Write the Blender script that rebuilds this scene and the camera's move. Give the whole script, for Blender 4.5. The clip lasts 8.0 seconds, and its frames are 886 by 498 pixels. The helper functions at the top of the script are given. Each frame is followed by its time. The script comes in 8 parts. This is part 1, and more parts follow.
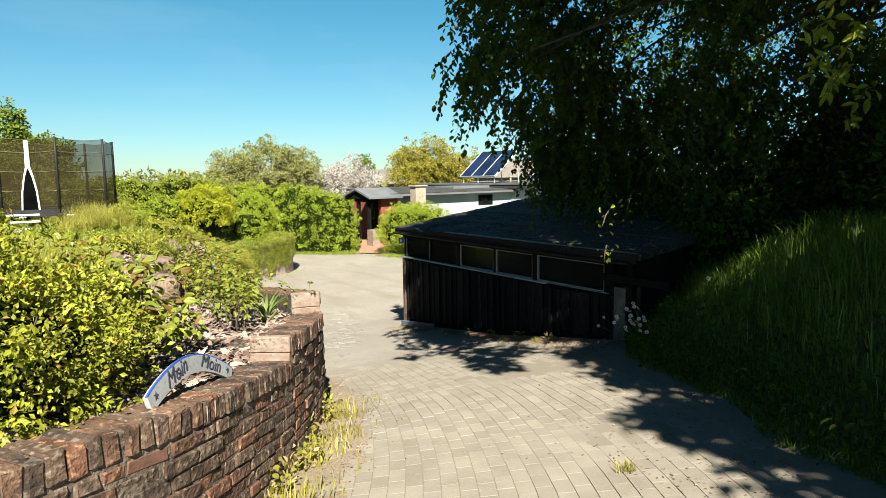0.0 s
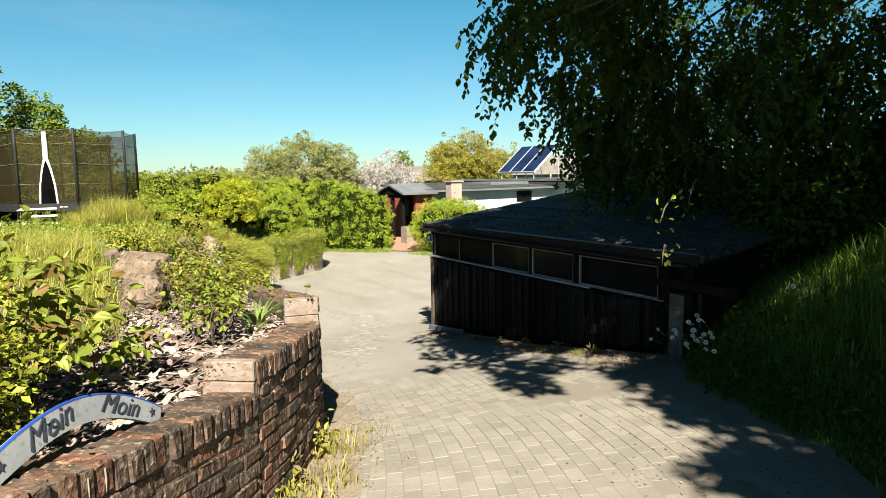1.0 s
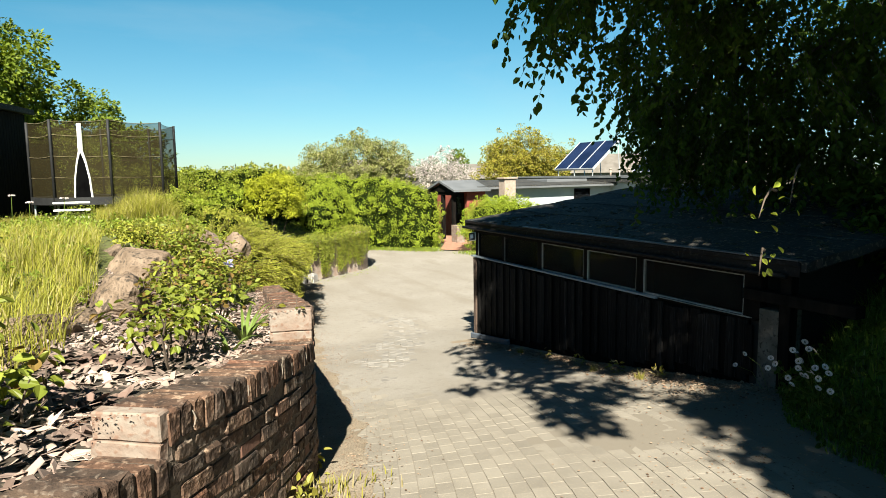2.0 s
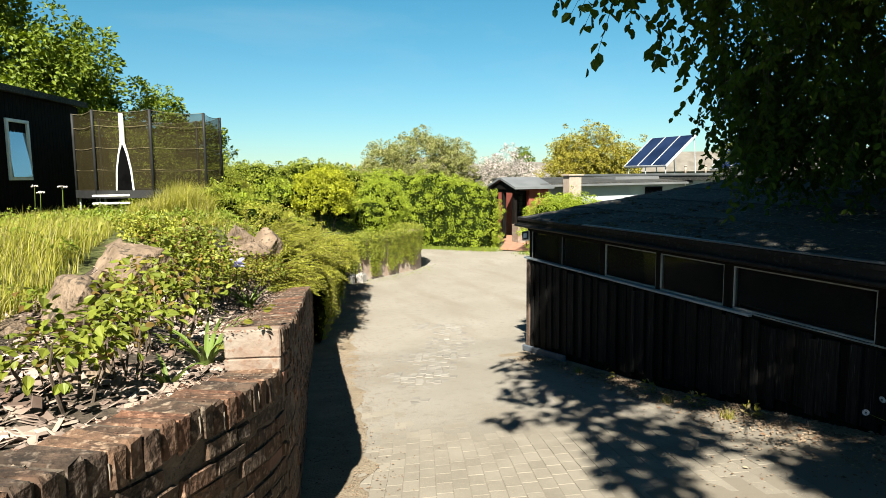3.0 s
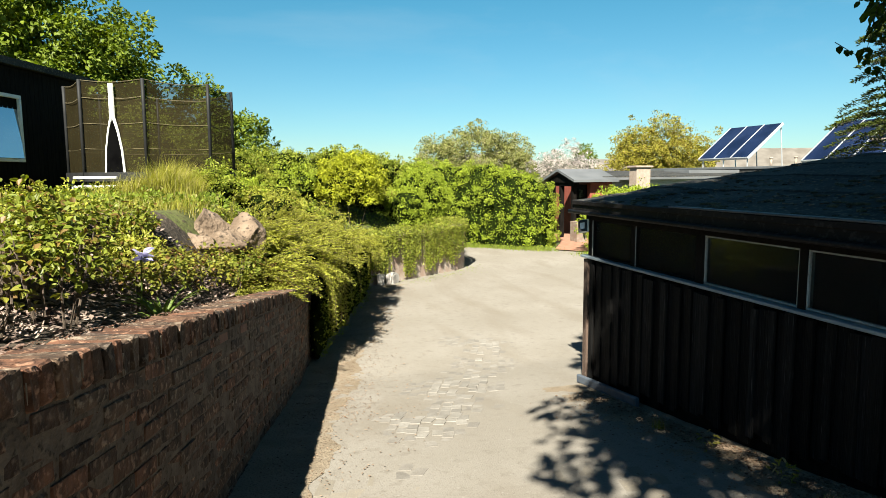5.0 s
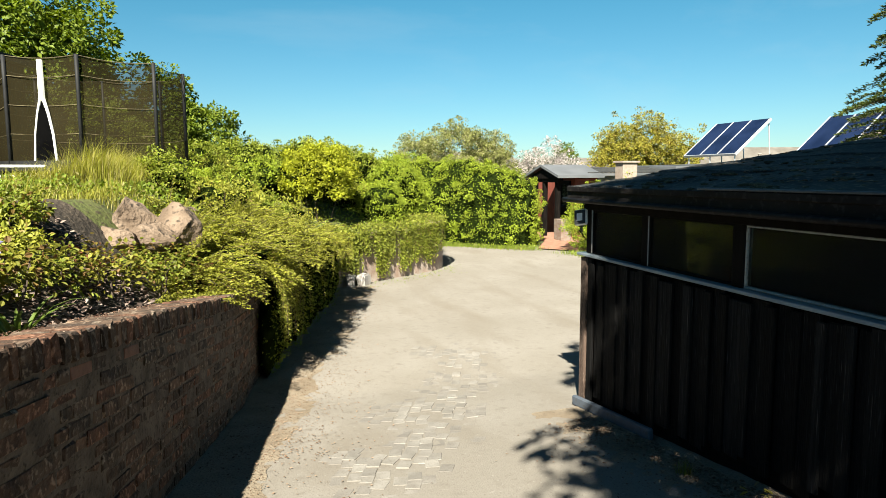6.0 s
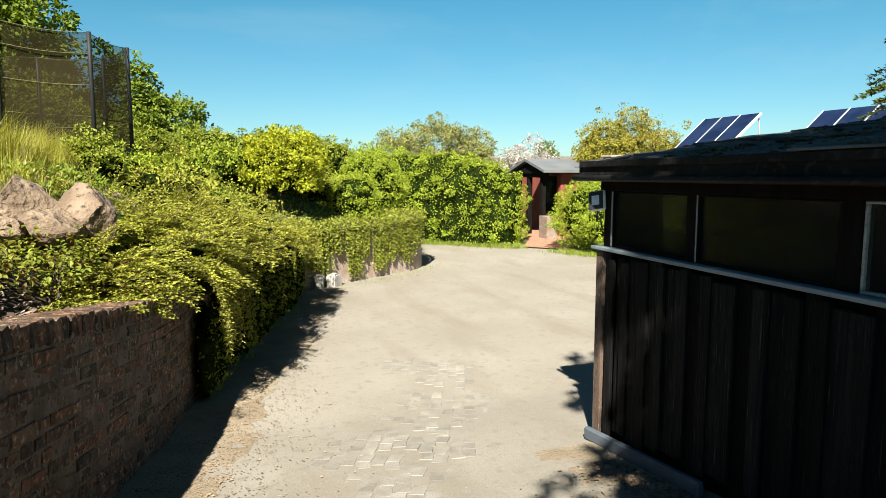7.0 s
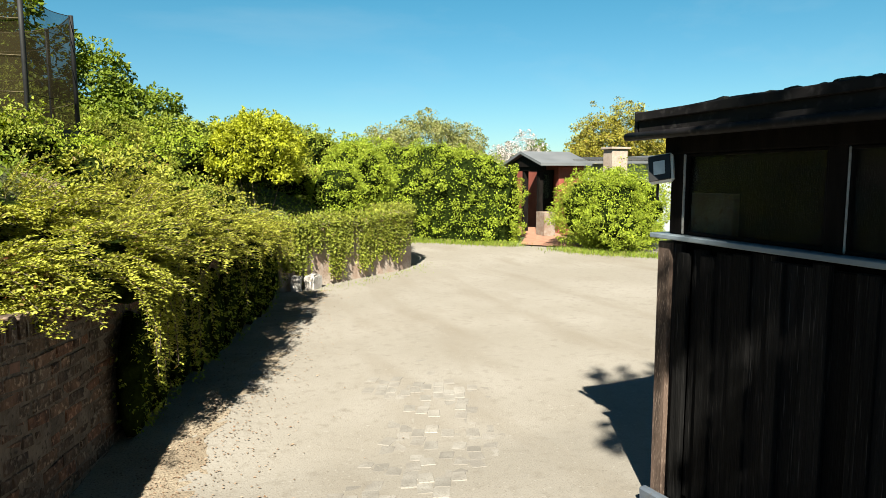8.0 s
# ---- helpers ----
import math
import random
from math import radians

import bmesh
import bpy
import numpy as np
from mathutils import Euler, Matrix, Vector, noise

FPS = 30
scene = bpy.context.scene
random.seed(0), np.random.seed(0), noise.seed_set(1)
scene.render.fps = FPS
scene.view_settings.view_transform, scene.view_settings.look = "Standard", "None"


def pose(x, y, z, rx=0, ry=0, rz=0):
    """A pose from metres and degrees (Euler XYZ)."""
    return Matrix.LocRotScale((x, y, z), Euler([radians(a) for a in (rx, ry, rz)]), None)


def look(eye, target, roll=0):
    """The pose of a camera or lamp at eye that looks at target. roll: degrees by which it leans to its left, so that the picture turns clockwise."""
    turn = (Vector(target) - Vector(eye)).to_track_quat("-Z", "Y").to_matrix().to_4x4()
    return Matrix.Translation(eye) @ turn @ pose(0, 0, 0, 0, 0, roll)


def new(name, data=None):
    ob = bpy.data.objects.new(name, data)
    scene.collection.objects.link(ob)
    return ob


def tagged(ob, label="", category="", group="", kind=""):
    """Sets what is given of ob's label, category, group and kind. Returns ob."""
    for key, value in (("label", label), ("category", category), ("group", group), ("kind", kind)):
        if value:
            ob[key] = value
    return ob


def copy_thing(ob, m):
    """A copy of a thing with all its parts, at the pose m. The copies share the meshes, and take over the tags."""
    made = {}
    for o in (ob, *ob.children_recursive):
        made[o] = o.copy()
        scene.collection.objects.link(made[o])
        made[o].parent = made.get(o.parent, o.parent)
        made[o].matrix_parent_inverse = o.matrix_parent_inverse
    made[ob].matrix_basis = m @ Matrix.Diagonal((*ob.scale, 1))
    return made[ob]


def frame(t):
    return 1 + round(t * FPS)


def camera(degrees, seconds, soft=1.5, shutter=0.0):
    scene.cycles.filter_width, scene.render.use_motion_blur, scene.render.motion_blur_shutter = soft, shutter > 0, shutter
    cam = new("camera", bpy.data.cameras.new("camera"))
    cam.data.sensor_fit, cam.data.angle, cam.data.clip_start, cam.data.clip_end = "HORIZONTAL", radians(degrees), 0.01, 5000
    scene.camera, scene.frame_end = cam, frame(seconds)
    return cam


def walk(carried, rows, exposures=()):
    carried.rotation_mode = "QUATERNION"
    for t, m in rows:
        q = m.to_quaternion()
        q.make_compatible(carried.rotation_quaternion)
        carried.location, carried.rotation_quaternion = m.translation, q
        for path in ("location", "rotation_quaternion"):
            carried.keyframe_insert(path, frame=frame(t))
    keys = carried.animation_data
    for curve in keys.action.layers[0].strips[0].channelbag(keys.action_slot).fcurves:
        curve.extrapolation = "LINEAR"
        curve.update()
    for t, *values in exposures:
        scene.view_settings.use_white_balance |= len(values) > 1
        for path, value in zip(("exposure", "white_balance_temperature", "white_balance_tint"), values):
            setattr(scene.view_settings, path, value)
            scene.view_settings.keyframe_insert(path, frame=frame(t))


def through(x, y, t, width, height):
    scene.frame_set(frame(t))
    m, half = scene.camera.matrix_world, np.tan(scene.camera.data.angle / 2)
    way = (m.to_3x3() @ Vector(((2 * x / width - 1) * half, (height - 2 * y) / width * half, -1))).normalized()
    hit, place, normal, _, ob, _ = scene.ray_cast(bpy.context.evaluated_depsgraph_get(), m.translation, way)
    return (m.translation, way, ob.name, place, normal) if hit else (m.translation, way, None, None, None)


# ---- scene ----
cam = camera(69.4, 8.0, 0.45)
METRES, EYE, TILT, LEAN, TURN = 10.0, 3.0, 0.0, 0.0, -36.2
ROWS = [
    (0.0, 0.0, 0.0, 0.0, -0.11, -6.43, 0.95),
    (0.5, 0.0085, 0.053, -0.0067, 1.52, -6.49, 0.95),
    (1.0, 0.0146, 0.11, -0.0118, 3.43, -6.57, 0.92),
    (1.5, 0.0219, 0.1695, -0.0183, 5.76, -6.57, 0.87),
    (3.0, 0.0338, 0.3553, -0.0378, 14.45, -6.55, 0.62),
    (3.5, 0.0333, 0.4191, -0.0464, 16.99, -6.5, 0.45),
    (4.0, 0.0268, 0.4826, -0.0548, 18.95, -6.5, 0.32),
    (4.5, 0.0181, 0.5441, -0.065, 20.07, -6.45, 0.38),
    (6.0, -0.0238, 0.72, -0.0914, 18.07, -6.45, 0.26),
    (6.5, -0.042, 0.7813, -0.1016, 17.06, -6.43, 0.12),
    (7.0, -0.0622, 0.8425, -0.1114, 16.26, -6.45, 0.04),
    (7.5, -0.0825, 0.9046, -0.1223, 15.76, -6.41, 0.13),
    (8.0, -0.1042, 0.9706, -0.1319, 15.31, -6.44, 0.21),
]
walk(cam, [(t, pose(0, 0, EYE, TILT, LEAN, TURN) @ pose(METRES * x, METRES * y, METRES * z, 90 + pitch, roll, yaw)) for t, x, y, z, yaw, pitch, roll in ROWS])

# ---------------------------------------------------------------- light
SUN_AZ = Vector((-0.47, -0.88, 0)).normalized()
SUN_EL = radians(42.5)
world = bpy.data.worlds.new("sky")
scene.world = world
world.use_nodes = True
wn, wl = world.node_tree.nodes, world.node_tree.links
wn.clear()
sky = wn.new("ShaderNodeTexSky")
sky.sky_type = 'NISHITA'
sky.sun_disc = False
sky.sun_elevation = SUN_EL
sky.sun_rotation = math.atan2(SUN_AZ.x, SUN_AZ.y)
sky.air_density, sky.dust_density, sky.ozone_density = 1.0, 0.15, 1.5
bg = wn.new("ShaderNodeBackground")
bg.inputs["Strength"].default_value = 0.05
wo = wn.new("ShaderNodeOutputWorld")
tint = wn.new("ShaderNodeMixRGB")
tint.blend_type = 'MULTIPLY'
tint.inputs[0].default_value = 1.0
# clearer and more cyan overhead than along the horizon
wc, wz, wr = wn.new("ShaderNodeTexCoord"), wn.new("ShaderNodeSeparateXYZ"), wn.new("ShaderNodeValToRGB")
wr.color_ramp.elements[0].color = (0.43, 0.572, 0.632, 1)
wr.color_ramp.elements[1].color = (0.06, 0.14, 0.18, 1)
wmid = wr.color_ramp.elements.new(0.28)
wmid.color = (0.24, 0.66, 0.675, 1)
whigh = wr.color_ramp.elements.new(0.5)
whigh.color = (0.12, 0.31, 0.38, 1)
wl.new(wc.outputs["Generated"], wz.inputs[0])
wl.new(wz.outputs["Z"], wr.inputs[0])
wl.new(wr.outputs[0], tint.inputs[2])
wl.new(sky.outputs[0], tint.inputs[1])
# thin streaks of high cloud
wmap, wcloud, wcr, wmix = wn.new("ShaderNodeMapping"), wn.new("ShaderNodeTexNoise"), wn.new("ShaderNodeMapRange"), wn.new("ShaderNodeMixRGB")
wmap.inputs["Scale"].default_value, wmap.inputs["Rotation"].default_value = (1.4, 5.5, 9.0), (0.25, 0.0, 0.5)
wcloud.inputs["Scale"].default_value, wcloud.inputs["Detail"].default_value, wcloud.inputs["Roughness"].default_value = 1.3, 7, 0.6
wcr.inputs[1].default_value, wcr.inputs[2].default_value, wcr.inputs[4].default_value = 0.52, 0.80, 0.14
wl.new(wc.outputs["Generated"], wmap.inputs[0])
wl.new(wmap.outputs[0], wcloud.inputs["Vector"])
wl.new(wcloud.outputs["Fac"], wcr.inputs[0])
wl.new(wcr.outputs[0], wmix.inputs[0])
wl.new(tint.outputs[0], wmix.inputs[1])
wmix.inputs[2].default_value = (3.6, 4.6, 5.0, 1)
wl.new(wmix.outputs[0], bg.inputs[0])
wl.new(bg.outputs[0], wo.inputs[0])

sun = new("sun", bpy.data.lights.new("sun", 'SUN'))
sun.data.energy = 5.0
sun.data.angle = radians(0.55)
sun.data.color = (1.0, 0.95, 0.80)
sun.matrix_world = look(Vector((0, 0, 30)) + (SUN_AZ * math.cos(SUN_EL) + Vector((0, 0, math.sin(SUN_EL)))) * 10, (0, 0, 30))
scene.view_settings.exposure = 1.80

# ---------------------------------------------------------------- materials
def nodes_of(name):
    m = bpy.data.materials.new(name)
    m.use_nodes = True
    nt = m.node_tree
    return m, nt, nt.nodes["Principled BSDF"]


def mat(name, a, b, scale=6.0, rough=0.8, bump=0.3, fine=60.0, c=None, metal=0.0, stretch=(1, 1, 1), vary=0.0, island=False, spec=0.4, dist=0.01, turn=0.0, local=False, hues=(), spots=(0.55, 0.66)):
    """Two colours mixed by a coarse noise, a third in spots by a finer one, relief by a fine noise."""
    m, nt, p = nodes_of(name)
    n, l = nt.nodes, nt.links
    pos = n.new("ShaderNodeTexCoord").outputs["Object"] if local else n.new("ShaderNodeNewGeometry").outputs["Position"]
    mp = n.new("ShaderNodeMapping")
    mp.inputs["Scale"].default_value = stretch
    mp.inputs["Rotation"].default_value = (0, 0, turn)
    l.new(pos, mp.inputs["Vector"])
    big = n.new("ShaderNodeTexNoise")
    big.inputs["Scale"].default_value, big.inputs["Detail"].default_value = scale, 5
    l.new(mp.outputs[0], big.inputs["Vector"])
    small = n.new("ShaderNodeTexNoise")
    small.inputs["Scale"].default_value, small.inputs["Detail"].default_value = fine, 4
    l.new(mp.outputs[0], small.inputs["Vector"])
    ramp = n.new("ShaderNodeValToRGB")
    ramp.color_ramp.elements[0].position, ramp.color_ramp.elements[1].position = 0.36, 0.64
    ramp.color_ramp.elements[0].color, ramp.color_ramp.elements[1].color = (*a, 1), (*b, 1)
    l.new(big.outputs["Fac"], ramp.inputs[0])
    col = ramp.outputs[0]
    if c:
        r2 = n.new("ShaderNodeValToRGB")
        r2.color_ramp.elements[0].position, r2.color_ramp.elements[1].position = spots
        l.new(small.outputs["Fac"], r2.inputs[0])
        mx = n.new("ShaderNodeMixRGB")
        l.new(r2.outputs[0], mx.inputs[0])
        l.new(col, mx.inputs[1])
        mx.inputs[2].default_value = (*c, 1)
        col = mx.outputs[0]
    if hues:
        src = n.new("ShaderNodeNewGeometry").outputs["Random Per Island"] if island else n.new("ShaderNodeObjectInfo").outputs["Random"]
        hr = n.new("ShaderNodeValToRGB")
        hr.color_ramp.interpolation = 'CONSTANT'
        while len(hr.color_ramp.elements) < len(hues):
            hr.color_ramp.elements.new(0.5)
        for k, h in enumerate(hues):
            hr.color_ramp.elements[k].position = k / len(hues)
            hr.color_ramp.elements[k].color = (*h, 1)
        l.new(src, hr.inputs[0])
        hm = n.new("ShaderNodeMixRGB")
        hm.blend_type = 'MULTIPLY'
        hm.inputs[0].default_value = 1
        l.new(col, hm.inputs[1])
        l.new(hr.outputs[0], hm.inputs[2])
        col = hm.outputs[0]
    if vary:
        src = n.new("ShaderNodeNewGeometry").outputs["Random Per Island"] if island else n.new("ShaderNodeObjectInfo").outputs["Random"]
        mr = n.new("ShaderNodeMapRange")
        mr.inputs[3].default_value, mr.inputs[4].default_value = 1 - vary, 1 + vary
        l.new(src, mr.inputs[0])
        mu = n.new("ShaderNodeMixRGB")
        mu.blend_type = 'MULTIPLY'
        mu.inputs[0].default_value = 1
        l.new(col, mu.inputs[1])
        l.new(mr.outputs[0], mu.inputs[2])
        col = mu.outputs[0]
    l.new(col, p.inputs["Base Color"])
    p.inputs["Roughness"].default_value = rough
    p.inputs["Metallic"].default_value = metal
    p.inputs["Specular IOR Level"].default_value = spec
    if bump:
        bp = n.new("ShaderNodeBump")
        bp.inputs["Strength"].default_value, bp.inputs["Distance"].default_value = bump, dist
        l.new(small.outputs["Fac"], bp.inputs["Height"])
        l.new(bp.outputs[0], p.inputs["Normal"])
    return m


def leafmat(name, a, b, c=None, through=0.35, rough=0.5, share=0.1, gloss=0.2, patch=(0.6, 1.35)):
    """Leaves: each its own tone between a and b, a share of them c; light shines through."""
    m, nt, p = nodes_of(name)
    n, l = nt.nodes, nt.links
    rnd = n.new("ShaderNodeNewGeometry").outputs["Random Per Island"]
    ramp = n.new("ShaderNodeValToRGB")
    e = ramp.color_ramp.elements
    a = [u * 0.65 + v * 0.35 for u, v in zip(a, b)]
    e[0].color, e[1].color = (a[0] * 1.12, a[1], a[2], 1), (b[0] * 1.12, b[1], b[2], 1)
    e[0].position, e[1].position = 0.0, 1 - share if c else 1.0
    if c:
        x = e.new(1 - share + 0.01)
        x.color = (*c, 1)
    l.new(rnd, ramp.inputs[0])
    pos = n.new("ShaderNodeNewGeometry").outputs["Position"]
    no = n.new("ShaderNodeTexNoise")
    no.inputs["Scale"].default_value = 4.5
    l.new(pos, no.inputs["Vector"])
    mr = n.new("ShaderNodeMapRange")
    mr.inputs[1].default_value, mr.inputs[2].default_value, mr.inputs[3].default_value, mr.inputs[4].default_value = 0.3, 0.7, patch[0], patch[1]
    l.new(no.outputs["Fac"], mr.inputs[0])
    mu = n.new("ShaderNodeMixRGB")
    mu.blend_type = 'MULTIPLY'
    mu.inputs[0].default_value = 1
    l.new(ramp.outputs[0], mu.inputs[1])
    l.new(mr.outputs[0], mu.inputs[2])
    l.new(mu.outputs[0], p.inputs["Base Color"])
    p.inputs["Roughness"].default_value = rough
    p.inputs["Specular IOR Level"].default_value = gloss
    tr = n.new("ShaderNodeBsdfTranslucent")
    hs = n.new("ShaderNodeHueSaturation")
    hs.inputs["Saturation"].default_value, hs.inputs["Value"].default_value = 1.15, 1.2
    l.new(mu.outputs[0], hs.inputs["Color"])
    l.new(hs.outputs[0], tr.inputs["Color"])
    ms = n.new("ShaderNodeMixShader")
    ms.inputs[0].default_value = through
    l.new(p.outputs[0], ms.inputs[1])
    l.new(tr.outputs[0], ms.inputs[2])
    l.new(ms.outputs[0], n["Material Output"].inputs[0])
    return m


def glassmat(name, tint, rough=0.03, clear=0.75):
    """Thin pane: mostly clear, with a real glossy reflection."""
    m, nt, p = nodes_of(name)
    n, l = nt.nodes, nt.links
    tb = n.new("ShaderNodeBsdfTransparent")
    tb.inputs[0].default_value = (*tint, 1)
    gl = n.new("ShaderNodeBsdfGlossy")
    gl.inputs["Roughness"].default_value = rough
    gl.inputs["Color"].default_value = (0.36, 0.39, 0.45, 1)
    fr = n.new("ShaderNodeFresnel")
    fr.inputs[0].default_value = 1.24
    ms = n.new("ShaderNodeMixShader")
    l.new(fr.outputs[0], ms.inputs[0])
    l.new(tb.outputs[0], ms.inputs[1])
    l.new(gl.outputs[0], ms.inputs[2])
    df = n.new("ShaderNodeBsdfDiffuse")
    df.inputs[0].default_value = (0.045, 0.044, 0.042, 1)
    m2 = n.new("ShaderNodeMixShader")
    m2.inputs[0].default_value = 1 - clear
    l.new(ms.outputs[0], m2.inputs[1])
    l.new(df.outputs[0], m2.inputs[2])
    l.new(m2.outputs[0], n["Material Output"].inputs[0])
    return m


def sandmat():
    """Sandy worn paving: mottled at three scales, streaked along the drive, darker joint sand up the slope."""
    m, nt, p = nodes_of("sandy_paving")
    n, l = nt.nodes, nt.links
    pos = n.new("ShaderNodeNewGeometry").outputs["Position"]

    def noise_of(scale, detail, stretch=(1, 1, 1), turn=0.0):
        mp = n.new("ShaderNodeMapping")
        mp.inputs["Scale"].default_value, mp.inputs["Rotation"].default_value = stretch, (0, 0, turn)
        l.new(pos, mp.inputs["Vector"])
        t = n.new("ShaderNodeTexNoise")
        t.inputs["Scale"].default_value, t.inputs["Detail"].default_value = scale, detail
        l.new(mp.outputs[0], t.inputs["Vector"])
        return t.outputs["Fac"]

    def blend(col, fac, lo, hi, c):
        r = n.new("ShaderNodeMapRange")
        r.inputs[1].default_value, r.inputs[2].default_value = lo, hi
        l.new(fac, r.inputs[0])
        x = n.new("ShaderNodeMixRGB")
        l.new(r.outputs[0], x.inputs[0])
        l.new(col, x.inputs[1])
        x.inputs[2].default_value = (*c, 1)
        return x.outputs[0]

    base = n.new("ShaderNodeRGB")
    base.outputs[0].default_value = (0.208, 0.189, 0.163, 1)
    col = blend(base.outputs[0], noise_of(0.55, 4), 0.42, 0.68, (0.243, 0.224, 0.199))
    col = blend(col, noise_of(1.6, 5, (1, 0.28, 1), -0.38), 0.50, 0.72, (0.182, 0.160, 0.132))
    col = blend(col, noise_of(9, 5), 0.55, 0.75, (0.176, 0.157, 0.133))
    grain = noise_of(95, 4)
    col = blend(col, grain, 0.56, 0.70, (0.140, 0.122, 0.100))
    col = blend(col, noise_of(38, 3), 0.64, 0.72, (0.265, 0.247, 0.222))
    # joint sand on the slope
    sep = n.new("ShaderNodeSeparateXYZ")
    l.new(pos, sep.inputs[0])
    col = blend(col, sep.outputs["Y"], 8.2, 5.6, (0.182, 0.159, 0.128))
    l.new(col, p.inputs["Base Color"])
    p.inputs["Roughness"].default_value, p.inputs["Specular IOR Level"].default_value = 0.92, 0.3
    bp = n.new("ShaderNodeBump")
    bp.inputs["Strength"].default_value, bp.inputs["Distance"].default_value = 0.8, 0.004
    l.new(grain, bp.inputs["Height"])
    l.new(bp.outputs[0], p.inputs["Normal"])
    return m


M_SAND = sandmat()
M_PAVER = mat("concrete_paver", (0.186, 0.165, 0.136), (0.226, 0.202, 0.168), 3.0, 0.9, 0.6, 90, c=(0.262, 0.228, 0.175), spots=(0.58, 0.66), vary=0.10, dist=0.004)
M_PAVER_J = mat("concrete_paver_joined", (0.186, 0.165, 0.136), (0.226, 0.202, 0.168), 3.0, 0.9, 0.6, 90, c=(0.262, 0.228, 0.175), spots=(0.58, 0.66), vary=0.10, island=True, dist=0.004)
M_PALE = mat("pale_sett", (0.180, 0.166, 0.148), (0.240, 0.224, 0.202), 7, 0.9, 0.8, 80, c=(0.155, 0.140, 0.120), vary=0.13, dist=0.004)
M_PALE_J = mat("sunken_sett", (0.170, 0.155, 0.138), (0.222, 0.206, 0.185), 7, 0.9, 0.8, 80, c=(0.145, 0.130, 0.110), vary=0.15, island=True, dist=0.004)
M_SOIL = mat("soil", (0.02728, 0.02083, 0.01488), (0.05952, 0.04464, 0.03224), 2.0, 0.95, 0.8, 25, c=(0.08928, 0.06944, 0.0496), dist=0.03)
M_GRASSG = mat("grassy_ground", (0.062, 0.0806, 0.0186), (0.1054, 0.1116, 0.031), 0.8, 0.95, 0.8, 18, c=(0.0558, 0.0465, 0.0217), dist=0.03)
M_FAR = mat("far_ground", (0.0496, 0.0744, 0.0186), (0.0744, 0.0868, 0.031), 0.03, 0.95, 0.0, 2)
M_BRICK = mat("old_brick", (0.034, 0.021, 0.014), (0.118, 0.073, 0.050), 9, 0.94, 1.0, 30, c=(0.215, 0.160, 0.122), spots=(0.54, 0.66), hues=((0.95, 0.95, 0.92), (1.12, 0.94, 0.84), (0.62, 0.64, 0.66), (0.95, 1.0, 1.0), (1.15, 1.06, 0.97), (0.62, 0.57, 0.54), (1.05, 0.77, 0.65)), vary=0.2, dist=0.02)
M_BRICK_J = mat("old_brick_joined", (0.034, 0.021, 0.014), (0.118, 0.073, 0.050), 9, 0.94, 1.0, 30, c=(0.215, 0.160, 0.122), spots=(0.54, 0.66), hues=((0.95, 0.95, 0.92), (1.12, 0.94, 0.84), (0.62, 0.64, 0.66), (0.95, 1.0, 1.0), (1.15, 1.06, 0.97), (0.62, 0.57, 0.54), (1.05, 0.77, 0.65)), vary=0.2, island=True, dist=0.02)
M_BRICK_RED = mat("red_brick", (0.1054, 0.0496, 0.0341), (0.1612, 0.0806, 0.05456), 14, 0.85, 0.6, 60, c=(0.1364, 0.0682, 0.0434), vary=0.2, dist=0.005)
M_MORTAR = mat("weathered_mortar", (0.062, 0.047, 0.036), (0.130, 0.102, 0.078), 7, 0.95, 1.0, 36, c=(0.03, 0.022, 0.016), dist=0.016, spots=(0.56, 0.68))
M_LIMERUN = mat("lime_run", (0.15, 0.125, 0.10), (0.24, 0.205, 0.17), 20, 0.95, 0.6, 60, dist=0.003)
M_PLINTH = mat("grey_rendered_plinth", (0.075, 0.066, 0.055), (0.14, 0.125, 0.105), 6, 0.95, 1.0, 30, c=(0.05, 0.043, 0.035), dist=0.012)
M_ENDSTONE = mat("flaking_pink_plaster", (0.1739, 0.1159, 0.08696), (0.2266, 0.1897, 0.1581), 7, 0.9, 0.8, 34, c=(0.1686, 0.1054, 0.07641), dist=0.008)
M_YARDWALL = mat("limewashed_pink_plaster", (0.2852, 0.2046, 0.1612), (0.372, 0.3162, 0.2728), 5, 0.9, 0.8, 30, c=(0.2232, 0.1488, 0.1116), dist=0.01)
M_CHIP = mat("slate_chip", (0.115, 0.075, 0.060), (0.315, 0.245, 0.208), 3, 0.75, 0.3, 60, vary=0.5, island=True, dist=0.003)
M_ROCK = mat("granite", (0.112, 0.078, 0.053), (0.212, 0.155, 0.112), 4.5, 0.9, 1.0, 18, c=(0.0527, 0.03952, 0.02898), dist=0.04)
M_BOARD = mat("black_stained_board", (0.0028, 0.0028, 0.003), (0.009, 0.0085, 0.0085), 5, 0.85, 0.9, 16, c=(0.036, 0.034, 0.033), spots=(0.61, 0.71), stretch=(9, 9, 0.3), vary=0.8, dist=0.010, spec=0.12)
M_DARKWOOD = mat("dark_timber", (0.004, 0.0035, 0.003), (0.010, 0.008, 0.007), 3, 0.8, 0.4, 30, stretch=(6, 6, 1), dist=0.004, spec=0.06)
M_CORNER = mat("worn_brown_board", (0.035, 0.022, 0.016), (0.10, 0.066, 0.05), 3, 0.85, 0.5, 30, c=(0.17, 0.125, 0.10), stretch=(8, 8, 1), dist=0.004)
M_FASCIA = mat("painted_fascia", (0.007, 0.006, 0.007), (0.014, 0.013, 0.013), 2, 0.6, 0.3, 25, c=(0.024, 0.022, 0.022), dist=0.003, spec=0.12)
